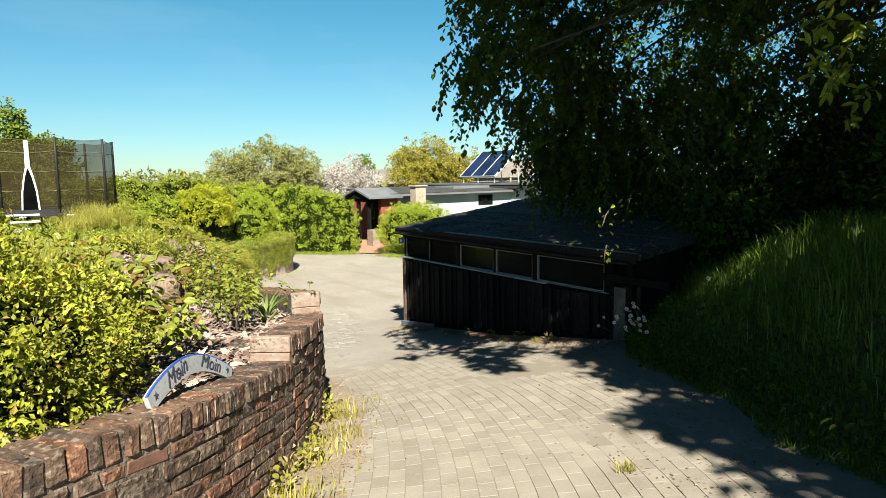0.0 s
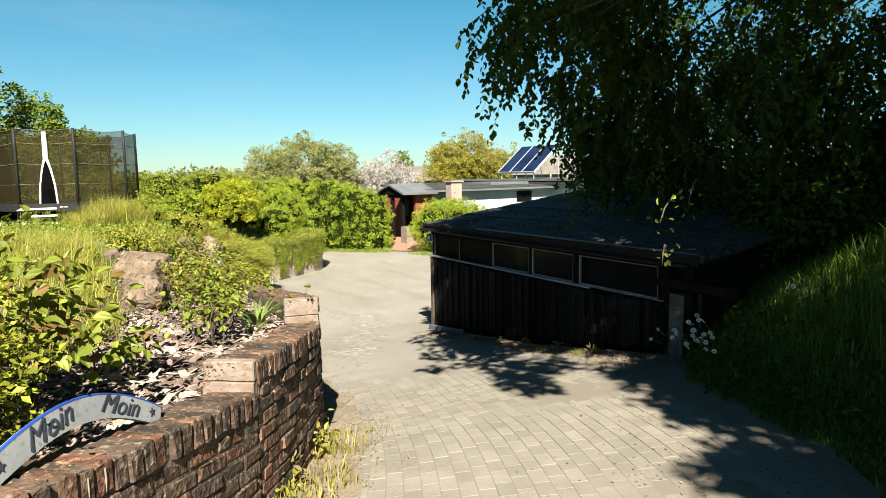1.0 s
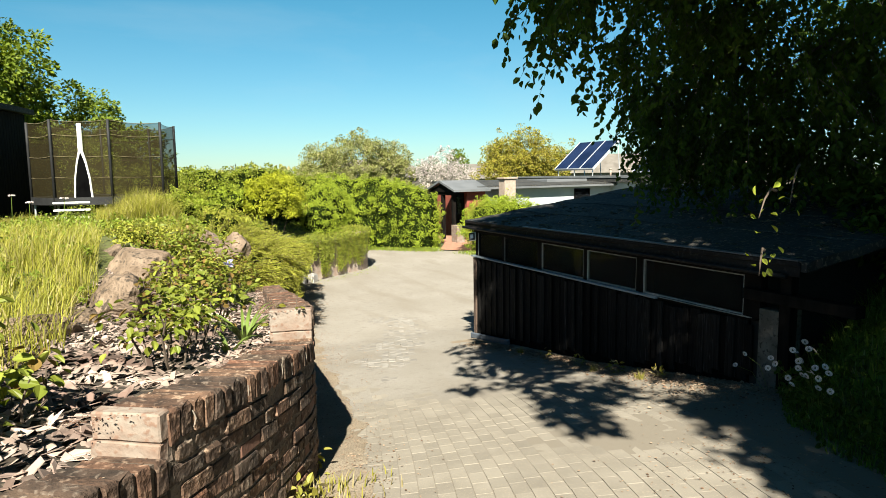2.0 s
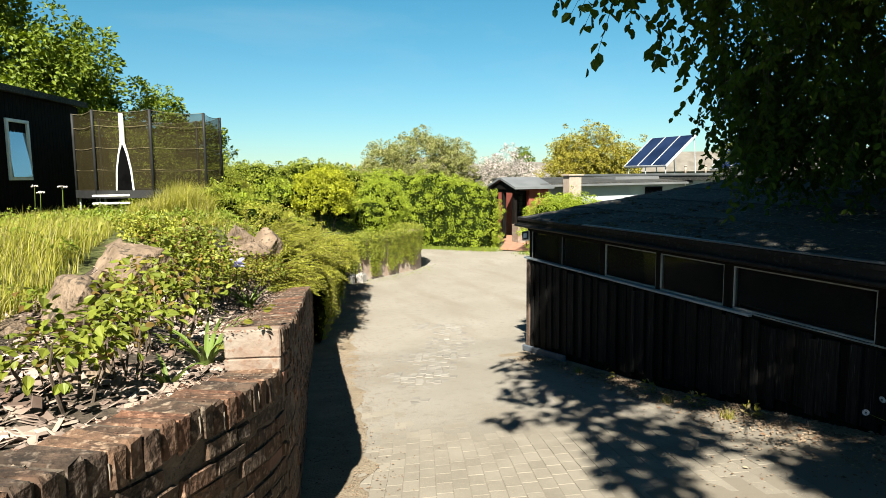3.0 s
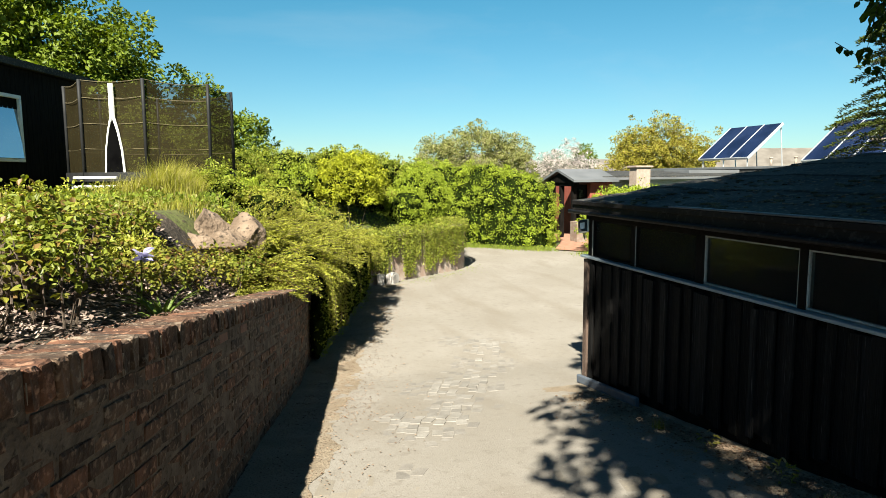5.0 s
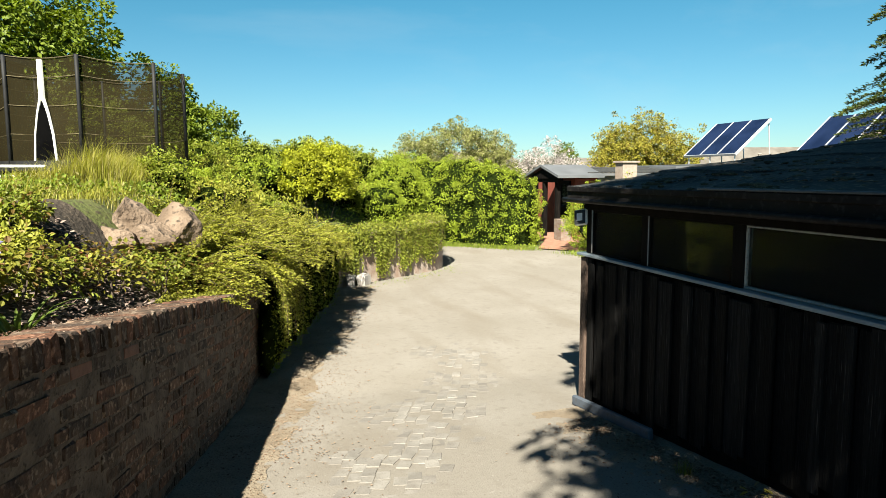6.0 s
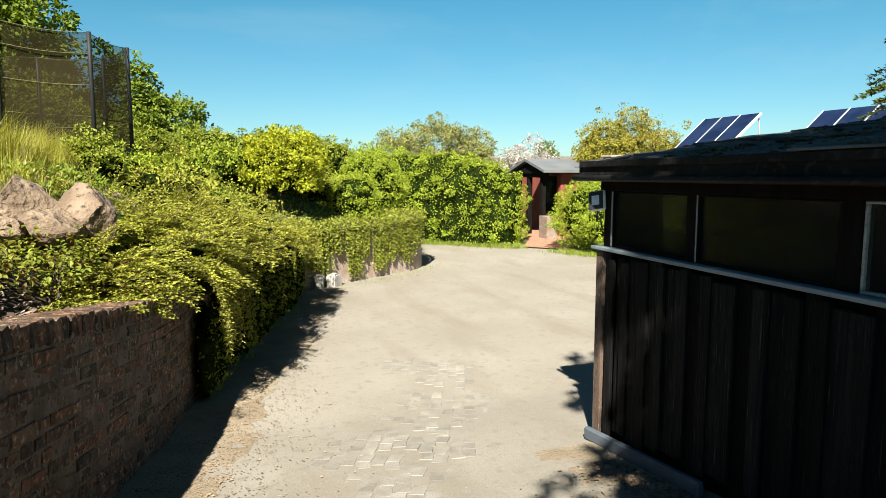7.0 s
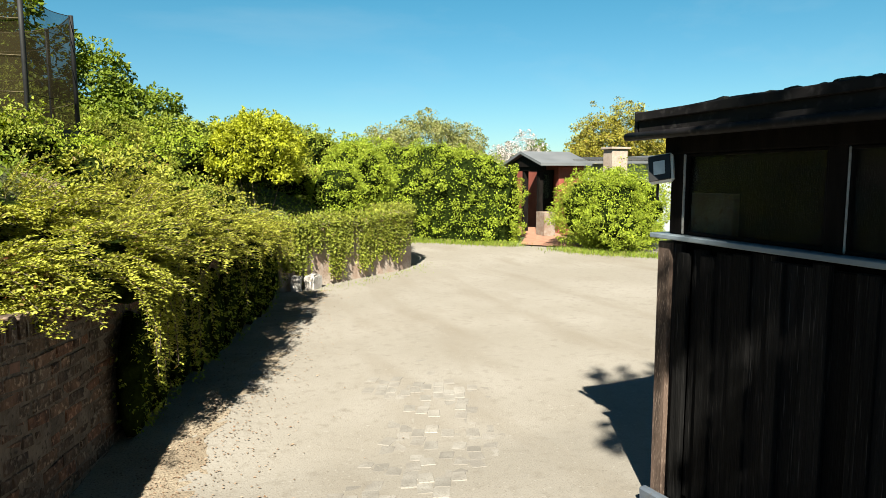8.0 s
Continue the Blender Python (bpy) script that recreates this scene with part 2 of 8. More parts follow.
M_SILL = mat("grey_blue_sill", (0.16, 0.20, 0.235), (0.23, 0.27, 0.30), 3, 0.5, 0.25, 30, c=(0.19, 0.225, 0.25), dist=0.003)
M_FOOT = mat("blue_grey_board", (0.055, 0.070, 0.095), (0.10, 0.120, 0.15), 4, 0.7, 0.3, 30, c=(0.075, 0.08, 0.085), dist=0.003)
M_FLASH = mat("grey_flashing", (0.05, 0.06, 0.072), (0.085, 0.10, 0.115), 3, 0.55, 0.3, 30, c=(0.04, 0.045, 0.05), dist=0.003)
M_FELT = mat("roofing_felt", (0.0126, 0.014, 0.0154), (0.035, 0.0364, 0.0364), 1.2, 0.9, 0.9, 26, c=(0.105, 0.091, 0.07), dist=0.012)
M_MOSS = mat("roof_moss", (0.031, 0.0279, 0.0186), (0.0682, 0.062, 0.0372), 12, 0.95, 0.8, 60, c=(0.1054, 0.0868, 0.0558), vary=0.4, island=True, dist=0.01)
M_FRAME_W = mat("weathered_white_frame", (0.238, 0.2295, 0.2125), (0.323, 0.3145, 0.2975), 14, 0.6, 0.3, 70, c=(0.187, 0.17, 0.153), dist=0.002)
M_WHITE = mat("white_render", (0.2728, 0.2976, 0.3224), (0.3348, 0.3596, 0.3782), 1.2, 0.85, 0.3, 60, dist=0.003)
M_CHIM = mat("pale_washed_brick", (0.2604, 0.2046, 0.1674), (0.3224, 0.2728, 0.2294), 8, 0.9, 0.5, 40, c=(0.2232, 0.155, 0.1178), dist=0.005)
M_WHITEPAINT = mat("white_paint", (0.72, 0.72, 0.70), (0.82, 0.82, 0.80), 5, 0.45, 0.1, 60, dist=0.001)
M_LIMEWASH = mat("limewash", (0.31, 0.2852, 0.2666), (0.4092, 0.3968, 0.3782), 9, 0.9, 0.8, 40, c=(0.248, 0.2046, 0.1736), dist=0.006)
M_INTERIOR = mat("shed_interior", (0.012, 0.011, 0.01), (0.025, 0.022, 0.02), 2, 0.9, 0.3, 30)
M_METAL = mat("grey_metal_roof", (0.093, 0.0992, 0.1054), (0.1302, 0.1364, 0.1457), 1.0, 0.5, 0.2, 20, dist=0.003)
M_REDWALL = mat("oxide_red_brickwork", (0.186, 0.0434, 0.0279), (0.2356, 0.062, 0.0434), 3, 0.85, 0.4, 40, c=(0.1364, 0.0372, 0.0279))
M_PATH = mat("red_path", (0.2604, 0.124, 0.0806), (0.3224, 0.1736, 0.1178), 5, 0.9, 0.4, 40, vary=0.15, c=(0.2108, 0.1116, 0.0744))
M_SOLAR = mat("solar_absorber", (0.006, 0.012, 0.035), (0.012, 0.022, 0.06), 1, 0.18, 0.0, 10, spec=0.6)
M_PANE = mat("coated_pane", (0.34, 0.40, 0.46), (0.38, 0.44, 0.50), 1, 0.03, 0.0, 10, metal=0.9)
M_ALU = mat("aluminium", (0.55, 0.56, 0.58), (0.66, 0.67, 0.69), 3, 0.38, 0.1, 40, metal=0.6, dist=0.001)
M_THATCH = mat("thatch", (0.1054, 0.093, 0.0806), (0.155, 0.1395, 0.124), 1, 0.95, 0.5, 6, dist=0.03)
M_BLACKPLASTIC = mat("black_plastic", (0.012, 0.012, 0.013), (0.022, 0.022, 0.024), 6, 0.5, 0.1, 50, dist=0.001)
M_POST = mat("foam_sleeve", (0.006, 0.0065, 0.0075), (0.012, 0.0125, 0.014), 6, 0.7, 0.2, 40, dist=0.002)
M_ENTRY_SHADE = mat("entrance_shade", (0.0012, 0.0012, 0.0014), (0.0028, 0.0028, 0.003), 6, 0.95, 0.2, 40, dist=0.002, spec=0.02)
M_BARK = mat("bark", (0.03, 0.025, 0.02), (0.07, 0.058, 0.046), 5, 0.95, 0.9, 22, stretch=(3, 3, 0.7), dist=0.02)
M_TWIG = mat("twig", (0.0558, 0.0403, 0.0279), (0.1054, 0.0806, 0.062), 8, 0.9, 0.3, 40)
# near-black cores: the shade inside foliage put into a solid colour
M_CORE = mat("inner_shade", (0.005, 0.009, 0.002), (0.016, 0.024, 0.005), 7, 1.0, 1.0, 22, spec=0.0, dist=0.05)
M_SIGN = mat("pale_sign_board", (0.2604, 0.2728, 0.2852), (0.3224, 0.3348, 0.3472), 8, 0.6, 0.3, 50, c=(0.2232, 0.217, 0.2046), dist=0.002)
M_SIGNBLUE = mat("blue_paint", (0.02, 0.05, 0.26), (0.03, 0.08, 0.34), 8, 0.5, 0.1, 50)
M_SIGNINK = mat("dark_lettering", (0.03, 0.035, 0.05), (0.05, 0.055, 0.075), 8, 0.55, 0.1, 50)
M_BLOSSOM = leafmat("white_blossom", (0.4464, 0.434, 0.4092), (0.527, 0.5208, 0.5084), (0.062, 0.0868, 0.031), 0.25, share=0.3)
M_PETAL = leafmat("white_petal", (0.624, 0.624, 0.608), (0.688, 0.688, 0.672), None, 0.2)
M_IRIS = leafmat("iris_petal", (0.186, 0.2108, 0.3844), (0.279, 0.2976, 0.4464), None, 0.3)
M_GLASS = glassmat("dusty_glass", (0.88, 0.9, 0.88), 0.04, 0.84)
M_GLASS_C = glassmat("window_glass", (0.7, 0.75, 0.8), 0.02, 0.97)
M_LENS = mat("lamp_lens", (0.55, 0.58, 0.6), (0.66, 0.68, 0.7), 20, 0.25, 0.2, 80, dist=0.001)

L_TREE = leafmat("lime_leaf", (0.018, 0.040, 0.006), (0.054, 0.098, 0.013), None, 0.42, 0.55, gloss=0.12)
L_YEW = leafmat("yew_needle", (0.016, 0.032, 0.006), (0.06, 0.085, 0.014), None, 0.15, 0.5, gloss=0.2)
# wide patch range paints lit tufts and dark gaps into the box leaves
L_BOX = leafmat("box_leaf", (0.085, 0.122, 0.010), (0.245, 0.278, 0.032), (0.26, 0.17, 0.035), 0.22, 0.45, 0.05, patch=(0.45, 1.4))
L_ROSE = leafmat("rose_leaf", (0.070, 0.112, 0.015), (0.190, 0.236, 0.036), (0.1612, 0.1054, 0.031), 0.32, 0.42, 0.15)
L_ROSE_DRY = leafmat("browning_rose_leaf", (0.0806, 0.1054, 0.0155), (0.1984, 0.2108, 0.0341), (0.1612, 0.0992, 0.0372), 0.3, 0.45, 0.16)
L_HEDGE = leafmat("hedge_leaf", (0.105, 0.190, 0.016), (0.275, 0.365, 0.038), None, 0.3, 0.5)
L_LIME = leafmat("yellow_green_leaf", (0.17, 0.235, 0.014), (0.335, 0.385, 0.034), None, 0.35, 0.5)
L_DARKH = leafmat("dark_hedge_leaf", (0.090, 0.150, 0.016), (0.215, 0.275, 0.036), (0.27, 0.27, 0.05), 0.28, 0.5, 0.1)
L_COTON = leafmat("cotoneaster_leaf", (0.120, 0.160, 0.020), (0.300, 0.335, 0.050), (0.19, 0.14, 0.04), 0.22, 0.5, 0.05, patch=(0.6, 1.25))
L_BRONZE = leafmat("bronze_leaf", (0.062, 0.0527, 0.0124), (0.1488, 0.124, 0.0279), (0.1612, 0.0682, 0.031), 0.25, 0.45, 0.25)
L_IVY = leafmat("ivy_leaf", (0.075, 0.115, 0.014), (0.205, 0.250, 0.036), (0.14, 0.11, 0.045), 0.25, 0.45, 0.08)
L_FARTREE = leafmat("far_tree_leaf", (0.126, 0.156, 0.0408), (0.215, 0.248, 0.084), (0.3, 0.264, 0.144), 0.25, 0.6, 0.12, patch=(0.75, 1.2))
L_YELLOW = leafmat("bronze_yellow_leaf", (0.115, 0.138, 0.020), (0.275, 0.270, 0.038), (0.22, 0.15, 0.038), 0.25, 0.55, 0.12)
L_SYCAMORE = leafmat("sycamore_leaf", (0.045, 0.09, 0.010), (0.145, 0.205, 0.022), None, 0.28, 0.5)
L_GRASS = leafmat("grass_blade", (0.145, 0.19, 0.023), (0.29, 0.305, 0.056), (0.36, 0.315, 0.13), 0.35, 0.5, 0.18)
# bank grass, darker than the meadow's, with tree shade put into its colour
L_GRASSDARK = leafmat("shade_toned_grass_blade", (0.04, 0.092, 0.012), (0.115, 0.20, 0.028), (0.26, 0.30, 0.12), 0.3, 0.5, 0.05)
L_VERGE = leafmat("verge_blade", (0.085, 0.16, 0.016), (0.18, 0.25, 0.035), (0.25, 0.23, 0.08), 0.3, 0.5, 0.12)
L_WEED = leafmat("weed_leaf", (0.1364, 0.1612, 0.0248), (0.248, 0.248, 0.0496), (0.2976, 0.248, 0.124), 0.3, 0.5, 0.3)
L_LITTER = leafmat("dry_leaf", (0.125, 0.094, 0.062), (0.235, 0.195, 0.140), (0.13, 0.075, 0.045), 0.1, 0.8, 0.15)
L_CRUMB = leafmat("bark_crumb", (0.04, 0.024, 0.016), (0.135, 0.082, 0.055), (0.24, 0.19, 0.145), 0.0, 0.9, 0.2)
# brighter leaf than the crown's: sunlight painted into the colour
L_SPRIG = leafmat("sunlit_toned_leaf", (0.16, 0.24, 0.024), (0.272, 0.344, 0.048), None, 0.4, 0.45)
L_STRAP = leafmat("strap_leaf", (0.0682, 0.124, 0.0248), (0.124, 0.186, 0.0434), None, 0.3, 0.4)


def netmat():
    """Fine black netting: strands of a dense weave, open between them."""
    m, nt, p = nodes_of("safety_net")
    n, l = nt.nodes, nt.links
    p.inputs["Base Color"].default_value = (0.029, 0.024, 0.012, 1)
    p.inputs["Roughness"].default_value = 0.95
    p.inputs["Specular IOR Level"].default_value = 0.0
    tb = n.new("ShaderNodeBsdfTransparent")
    no = n.new("ShaderNodeTexNoise")
    no.inputs["Scale"].default_value = 3
    mr = n.new("ShaderNodeMapRange")
    mr.inputs[1].default_value, mr.inputs[2].default_value, mr.inputs[3].default_value, mr.inputs[4].default_value = 0.3, 0.7, 0.5, 0.63
    l.new(n.new("ShaderNodeNewGeometry").outputs["Position"], no.inputs["Vector"])
    l.new(no.outputs["Fac"], mr.inputs[0])
    ms = n.new("ShaderNodeMixShader")
    l.new(mr.outputs[0], ms.inputs[0])
    l.new(tb.outputs[0], ms.inputs[1])
    l.new(p.outputs[0], ms.inputs[2])
    l.new(ms.outputs[0], n["Material Output"].inputs[0])
    return m


M_NET = netmat()
M_TAPE = mat("stitched_tape", (0.0992, 0.0806, 0.0434), (0.1488, 0.124, 0.0744), 20, 0.9, 0.2, 60)

# ---------------------------------------------------------------- mesh helpers
rng = np.random.default_rng(7)


def ob_mesh(name, me, material, parent=None, label=""):
    if material and not me.materials:
        me.materials.append(material)
    ob = new(name, me)
    if parent:
        ob.parent = parent
    if label:
        ob["label"] = label
    return ob


def part(name, bm, material, parent=None, label="", smooth=False):
    me = bpy.data.meshes.new(name)
    bm.to_mesh(me)
    bm.free()
    if smooth:
        me.polygons.foreach_set("use_smooth", [True] * len(me.polygons))
    return ob_mesh(name, me, material, parent, label)


def thing(name, label, category, group="", kind="", at=(0, 0, 0)):
    e = new(name)
    e.location = at
    e.empty_display_size = 0.1
    return tagged(e, label, category, group, kind)


def box(bm, lo, hi, m=None, bevel=0.0):
    c = [(a + b) / 2 for a, b in zip(lo, hi)]
    s = [max(abs(b - a), 1e-4) for a, b in zip(lo, hi)]
    mm = Matrix.Translation(c) @ Matrix.Diagonal((*s, 1))
    r = bmesh.ops.create_cube(bm, size=1, matrix=(m @ mm) if m else mm)
    if bevel:
        es = list({e for v in r["verts"] for e in v.link_edges})
        bmesh.ops.bevel(bm, geom=es, offset=bevel, segments=1, affect='EDGES', clamp_overlap=True)


def boxpart(name, lo, hi, material, parent, label="", bevel=0.006, m=None):
    bm = bmesh.new()
    box(bm, lo, hi, m, bevel)
    return part(name, bm, material, parent, label)


def tube(bm, pts, radii, sides=8):
    rings = []
    for i, p in enumerate(pts):
        p = Vector(p)
        d = (Vector(pts[min(i + 1, len(pts) - 1)]) - Vector(pts[max(i - 1, 0)])).normalized()
        a = d.orthogonal().normalized()
        b = d.cross(a)
        rings.append([bm.verts.new(p + (a * math.cos(k * math.tau / sides) + b * math.sin(k * math.tau / sides)) * radii[i]) for k in range(sides)])
    for r0, r1 in zip(rings, rings[1:]):
        off = min(range(sides), key=lambda o: (r1[o].co - r0[0].co).length)
        for k in range(sides):
            bm.faces.new((r0[k], r0[(k + 1) % sides], r1[(k + 1 + off) % sides], r1[(k + off) % sides]))
    bm.faces.new(list(reversed(rings[0])))
    bm.faces.new(rings[-1])


def mesh_np(name, verts, loops, counts):
    """A mesh from numpy arrays: vertices (n,3), corner indices, corners a face."""
    me = bpy.data.meshes.new(name)
    me.vertices.add(len(verts))
    me.vertices.foreach_set("co", np.asarray(verts, np.float32).ravel())
    me.loops.add(len(loops))
    me.loops.foreach_set("vertex_index", np.asarray(loops, np.int32))
    me.polygons.add(len(counts))
    me.polygons.foreach_set("loop_start", np.concatenate([[0], np.cumsum(counts)[:-1]]).astype(np.int32))
    me.polygons.foreach_set("loop_total", np.asarray(counts, np.int32))
    me.polygons.foreach_set("use_smooth", [False] * len(counts))
    me.update(calc_edges=True)
    return me


def unit(v):
    return v / np.maximum(np.linalg.norm(v, axis=1, keepdims=True), 1e-6)


def leaves(name, P, out, size, material, parent=None, label="", width=0.6, droop=0.25, spread=0.8, fold=0.11, lie=0.5, simple=False, jit=0.4):
    """Folded pointed leaves at P, growing roughly along out. lie: how far their faces turn to the outside and the sky."""
    n = len(P)
    L = size * rng.uniform(0.65, 1.25, (n, 1))
    a = unit(out + rng.normal(0, spread, (n, 3)) + np.array([0, 0, -droop]))
    face = unit(out * lie + np.array([0, 0, lie]) + rng.normal(0, jit, (n, 3)))
    s = unit(np.cross(a, face))
    nn = np.cross(s, a)
    W = L * width * 0.5
    if n < 1600 and not simple:
        ring = [P]
        side = ((0.12, 0.55), (0.3, 0.95), (0.5, 1.0), (0.72, 0.72), (0.88, 0.36))
        for f, w in side:
            ring.append(P + a * L * f + s * W * w + nn * L * fold * w)
        ring.append(P + a * L - nn * L * 0.12)
        for f, w in side[::-1]:
            ring.append(P + a * L * f - s * W * w + nn * L * fold * w)
        V = np.stack(ring, 1).reshape(-1, 3)
        k = np.arange(n)[:, None] * 12
        F = (k + np.array([0, 6, 5, 4, 3, 2, 1, 0, 11, 10, 9, 8, 7, 6])).ravel()
        me = mesh_np(name, V, F, np.full(2 * n, 7))
    elif np.max(size) > 0.03 and not simple:
        ring = [P]
        for f, w in ((0.28, 0.92), (0.7, 0.86)):
            ring.append(P + a * L * f + s * W * w + nn * L * fold * w)
        ring.append(P + a * L - nn * L * 0.1)
        for f, w in ((0.7, 0.86), (0.28, 0.92)):
            ring.append(P + a * L * f - s * W * w + nn * L * fold * w)
        V = np.stack(ring, 1).reshape(-1, 3)
        k = np.arange(n)[:, None] * 6
        F = (k + np.array([0, 3, 2, 1, 0, 5, 4, 3])).ravel()
        me = mesh_np(name, V, F, np.full(2 * n, 4))
    else:
        l = P + a * L * 0.45 + s * W + nn * L * fold
        r = P + a * L * 0.45 - s * W + nn * L * fold
        V = np.stack([P, l, P + a * L, r], 1).reshape(-1, 3)
        k = np.arange(n)[:, None] * 4
        F = (k + np.array([0, 2, 1, 0, 3, 2])).ravel()
        me = mesh_np(name, V, F, np.full(2 * n, 3))
    return ob_mesh(name, me, material, parent, label)


def blades(name, P, h, width, material, parent=None, label="", bend=0.35, lean=(0, 0)):
    """Grass blades: a bent strip of two quads and a tip."""
    n = len(P)
    H = h * rng.uniform(0.5, 1.2, (n, 1))
    ang = rng.uniform(0, math.tau, n)
    d = np.stack([np.cos(ang), np.sin(ang), np.zeros(n)], 1)
    s = np.stack([-np.sin(ang), np.cos(ang), np.zeros(n)], 1) * width * 0.5
    b = rng.uniform(0.1, 1, (n, 1)) * bend
    up = np.array([[0, 0, 1.0]])
    ln = np.array([[lean[0], lean[1], 0]])
    p1 = P + H * 0.5 * up + d * H * b * 0.25 + ln * H * 0.3
    p2 = P + H * (0.95 - 0.25 * b) * up + d * H * b + ln * H
    V = np.stack([P - s, P + s, p1 + s * 0.8, p1 - s * 0.8, p2], 1).reshape(-1, 3)
    k = np.arange(n)[:, None] * 5
    F = np.concatenate([(k + np.array([0, 1, 2, 3])), (k + np.array([3, 2, 4]))], 1).ravel()
    me = mesh_np(name, V, F, np.tile([4, 3], n))
    return ob_mesh(name, me, material, parent, label)


def clumped(P, out, per, radius):
    """Gathers points into domed tufts of about per points and that radius, leaving gaps between."""
    n = len(P)
    if n < per * 4:
        return P, out
    j = rng.integers(0, n, max(n // per, 4))
    k = rng.integers(0, len(j), n)
    size = rng.uniform(0.6, 1.25, (len(j), 1))[k] * radius
    d = unit(rng.normal(0, 1, (n, 3)) + out[j][k] * 0.6)
    base = P[j] + out[j] * rng.uniform(-1.5, 1.0, (len(j), 1)) * radius
    Q, O = base[k] + d * rng.uniform(0, 1, (n, 1)) ** 0.33 * size * np.array([1, 1, 0.75]), unit(out[j][k] * 0.35 + d)
    loose = rng.uniform(0, 1, (n, 1)) < 0.15
    return np.where(loose, P, Q), np.where(loose, out, O)


def shell(c, r, n, inner=0.55, low=-1.0, seed_noise=0.25, freq=1.6):
    """Points in the outer shell of a lumpy ellipsoid, with their outward directions."""
    d = unit(rng.normal(0, 1, (int(n * 2.2), 3)))
    d = d[d[:, 2] > low][:n]
    bump = np.array([noise.noise(Vector((c[0] + v[0] * freq, c[1] + v[1] * freq, c[2] + v[2] * freq))) + 0.5 * noise.noise(Vector((v[0] * freq * 2.7 + c[1], v[1] * freq * 2.7, v[2] * freq * 2.7 + c[0]))) for v in d])
    k = (1 + seed_noise * bump)[:, None] * (inner + (1 - inner) * rng.uniform(0, 1, (len(d), 1)) ** 0.5)
    return np.array(c) + d * k * np.array(r), unit(d / np.array(r))


def lump(name, c, r, material, parent, label="", amount=0.2, freq=1.5, sub=3, low=None):
    """A lumpy closed body."""
    bm = bmesh.new()
    bmesh.ops.create_icosphere(bm, subdivisions=sub, radius=1)
    for v in bm.verts:
        q = v.co.copy()
        f = 1 + amount * noise.noise(q * freq + Vector(c)) + amount * 0.5 * noise.noise(q * freq * 2.6 + Vector(c))
        v.co = Vector((c[0] + q.x * r[0] * f, c[1] + q.y * r[1] * f, c[2] + q.z * r[2] * f))
        if low is not None:
            v.co.z = max(v.co.z, low)
    return part(name, bm, material, parent, label, smooth=True)


# ---------------------------------------------------------------- lie of the land
def gz(y):
    """Height of the drive: it falls from the gate and runs out level in the yard."""
    return np.interp(y, [-30, -6, 0, 4.5, 8, 12.5, 16, 22, 27, 60], [3.2, 2.3, 1.5, 0.92, 0.32, -0.22, -0.28, -0.3, -0.25, -0.2])


WALL = [(-5.0, 1.6), (-1.6, 2.1), (-0.6, 2.35), (0.02, 2.62), (0.64, 3.0), (1.1, 3.45), (1.72, 4.17), (2.32, 5.05), (2.78, 5.94), (3.05, 7.2), (3.28, 8.4), (3.64, 10.4), (4.06, 12.44), (4.45, 14.2), (5.2, 16.5), (5.75, 18.4), (6.1, 19.5)]
BAY = [(6.1, 19.5), (6.7, 19.95), (7.6, 20.55), (8.5, 21.15), (9.05, 21.6), (9.32, 22.1), (9.4, 22.8), (9.3, 24.0), (8.9, 26.5)]
WY = [p[1] for p in WALL] + [p[1] for p in BAY[1:]]
WX = [p[0] for p in WALL] + [p[0] for p in BAY[1:]]


def wall_x(y):
    return np.interp(y, WY, WX)


def wall_top(y):
    return np.interp(y, [0, 1.6, 2.86, 4.17, 4.1701, 5.94, 5.9401, 12.44, 14.5, 20, 21.7, 27], [2.15, 2.12, 1.98, 1.74, 1.905, 1.65, 1.855, 0.95, 0.82, 0.80, 0.88, 0.9])


def bed_top(y):
    return np.interp(y, [0, 1.6, 2.86, 4.17, 5.94, 8.0, 12.44, 14.5, 20, 21.7, 27], [2.08, 2.05, 1.91, 1.69, 1.59, 1.37, 0.88, 0.75, 0.73, 0.81, 0.83])


def bed_z(x, y):
    """Height of the garden above the retaining wall."""
    dx = np.maximum(wall_x(y) - x, 0)
    w = bed_top(y)
    k = np.clip((dx - 0.45) / np.interp(y, [3, 8, 11, 13, 15, 17, 20, 26], [3.0, 2.4, 1.5, 1.1, 1.3, 2.2, 4.0, 5.0]), 0, 1)
    k = k * k * (3 - 2 * k)
    plateau = np.interp(y, [0, 10, 30], [2.1, 1.9, 1.75])
    return w + np.maximum(plateau - w, 0) * k


def grid(name, xs, ys, zf, material, label, category, drop=False):
    X, Y = np.meshgrid(xs, ys)
    Z = zf(X, Y)
    V = np.stack([X, Y, Z], -1).reshape(-1, 3)
    nx, ny = len(xs), len(ys)
    i = (np.arange(ny - 1)[:, None] * nx + np.arange(nx - 1)[None]).ravel()
    F = np.stack([i, i + 1, i + nx + 1, i + nx], 1).ravel()
    me = mesh_np(name, V, F, np.full(len(i), 4))
    me.polygons.foreach_set("use_smooth", [True] * len(me.polygons))
    return tagged(ob_mesh(name, me, material), label, category, kind="structure")


def nz(x, y, f, s=0.0):
    return np.array([noise.noise(Vector((a * f + s, b * f, s))) for a, b in zip(np.ravel(x), np.ravel(y))]).reshape(np.shape(x))


far = np.array([-3000, -900, -300, -120, -60, -40])
xs = np.concatenate([far, np.linspace(-30, 50, 81), [60, 90, 150, 400, 1200, 3000]])
ys = np.concatenate([[-3000, -900, -200, -80, -50], np.linspace(-30, 60, 91), [75, 100, 150, 300, 700, 1500, 3000]])
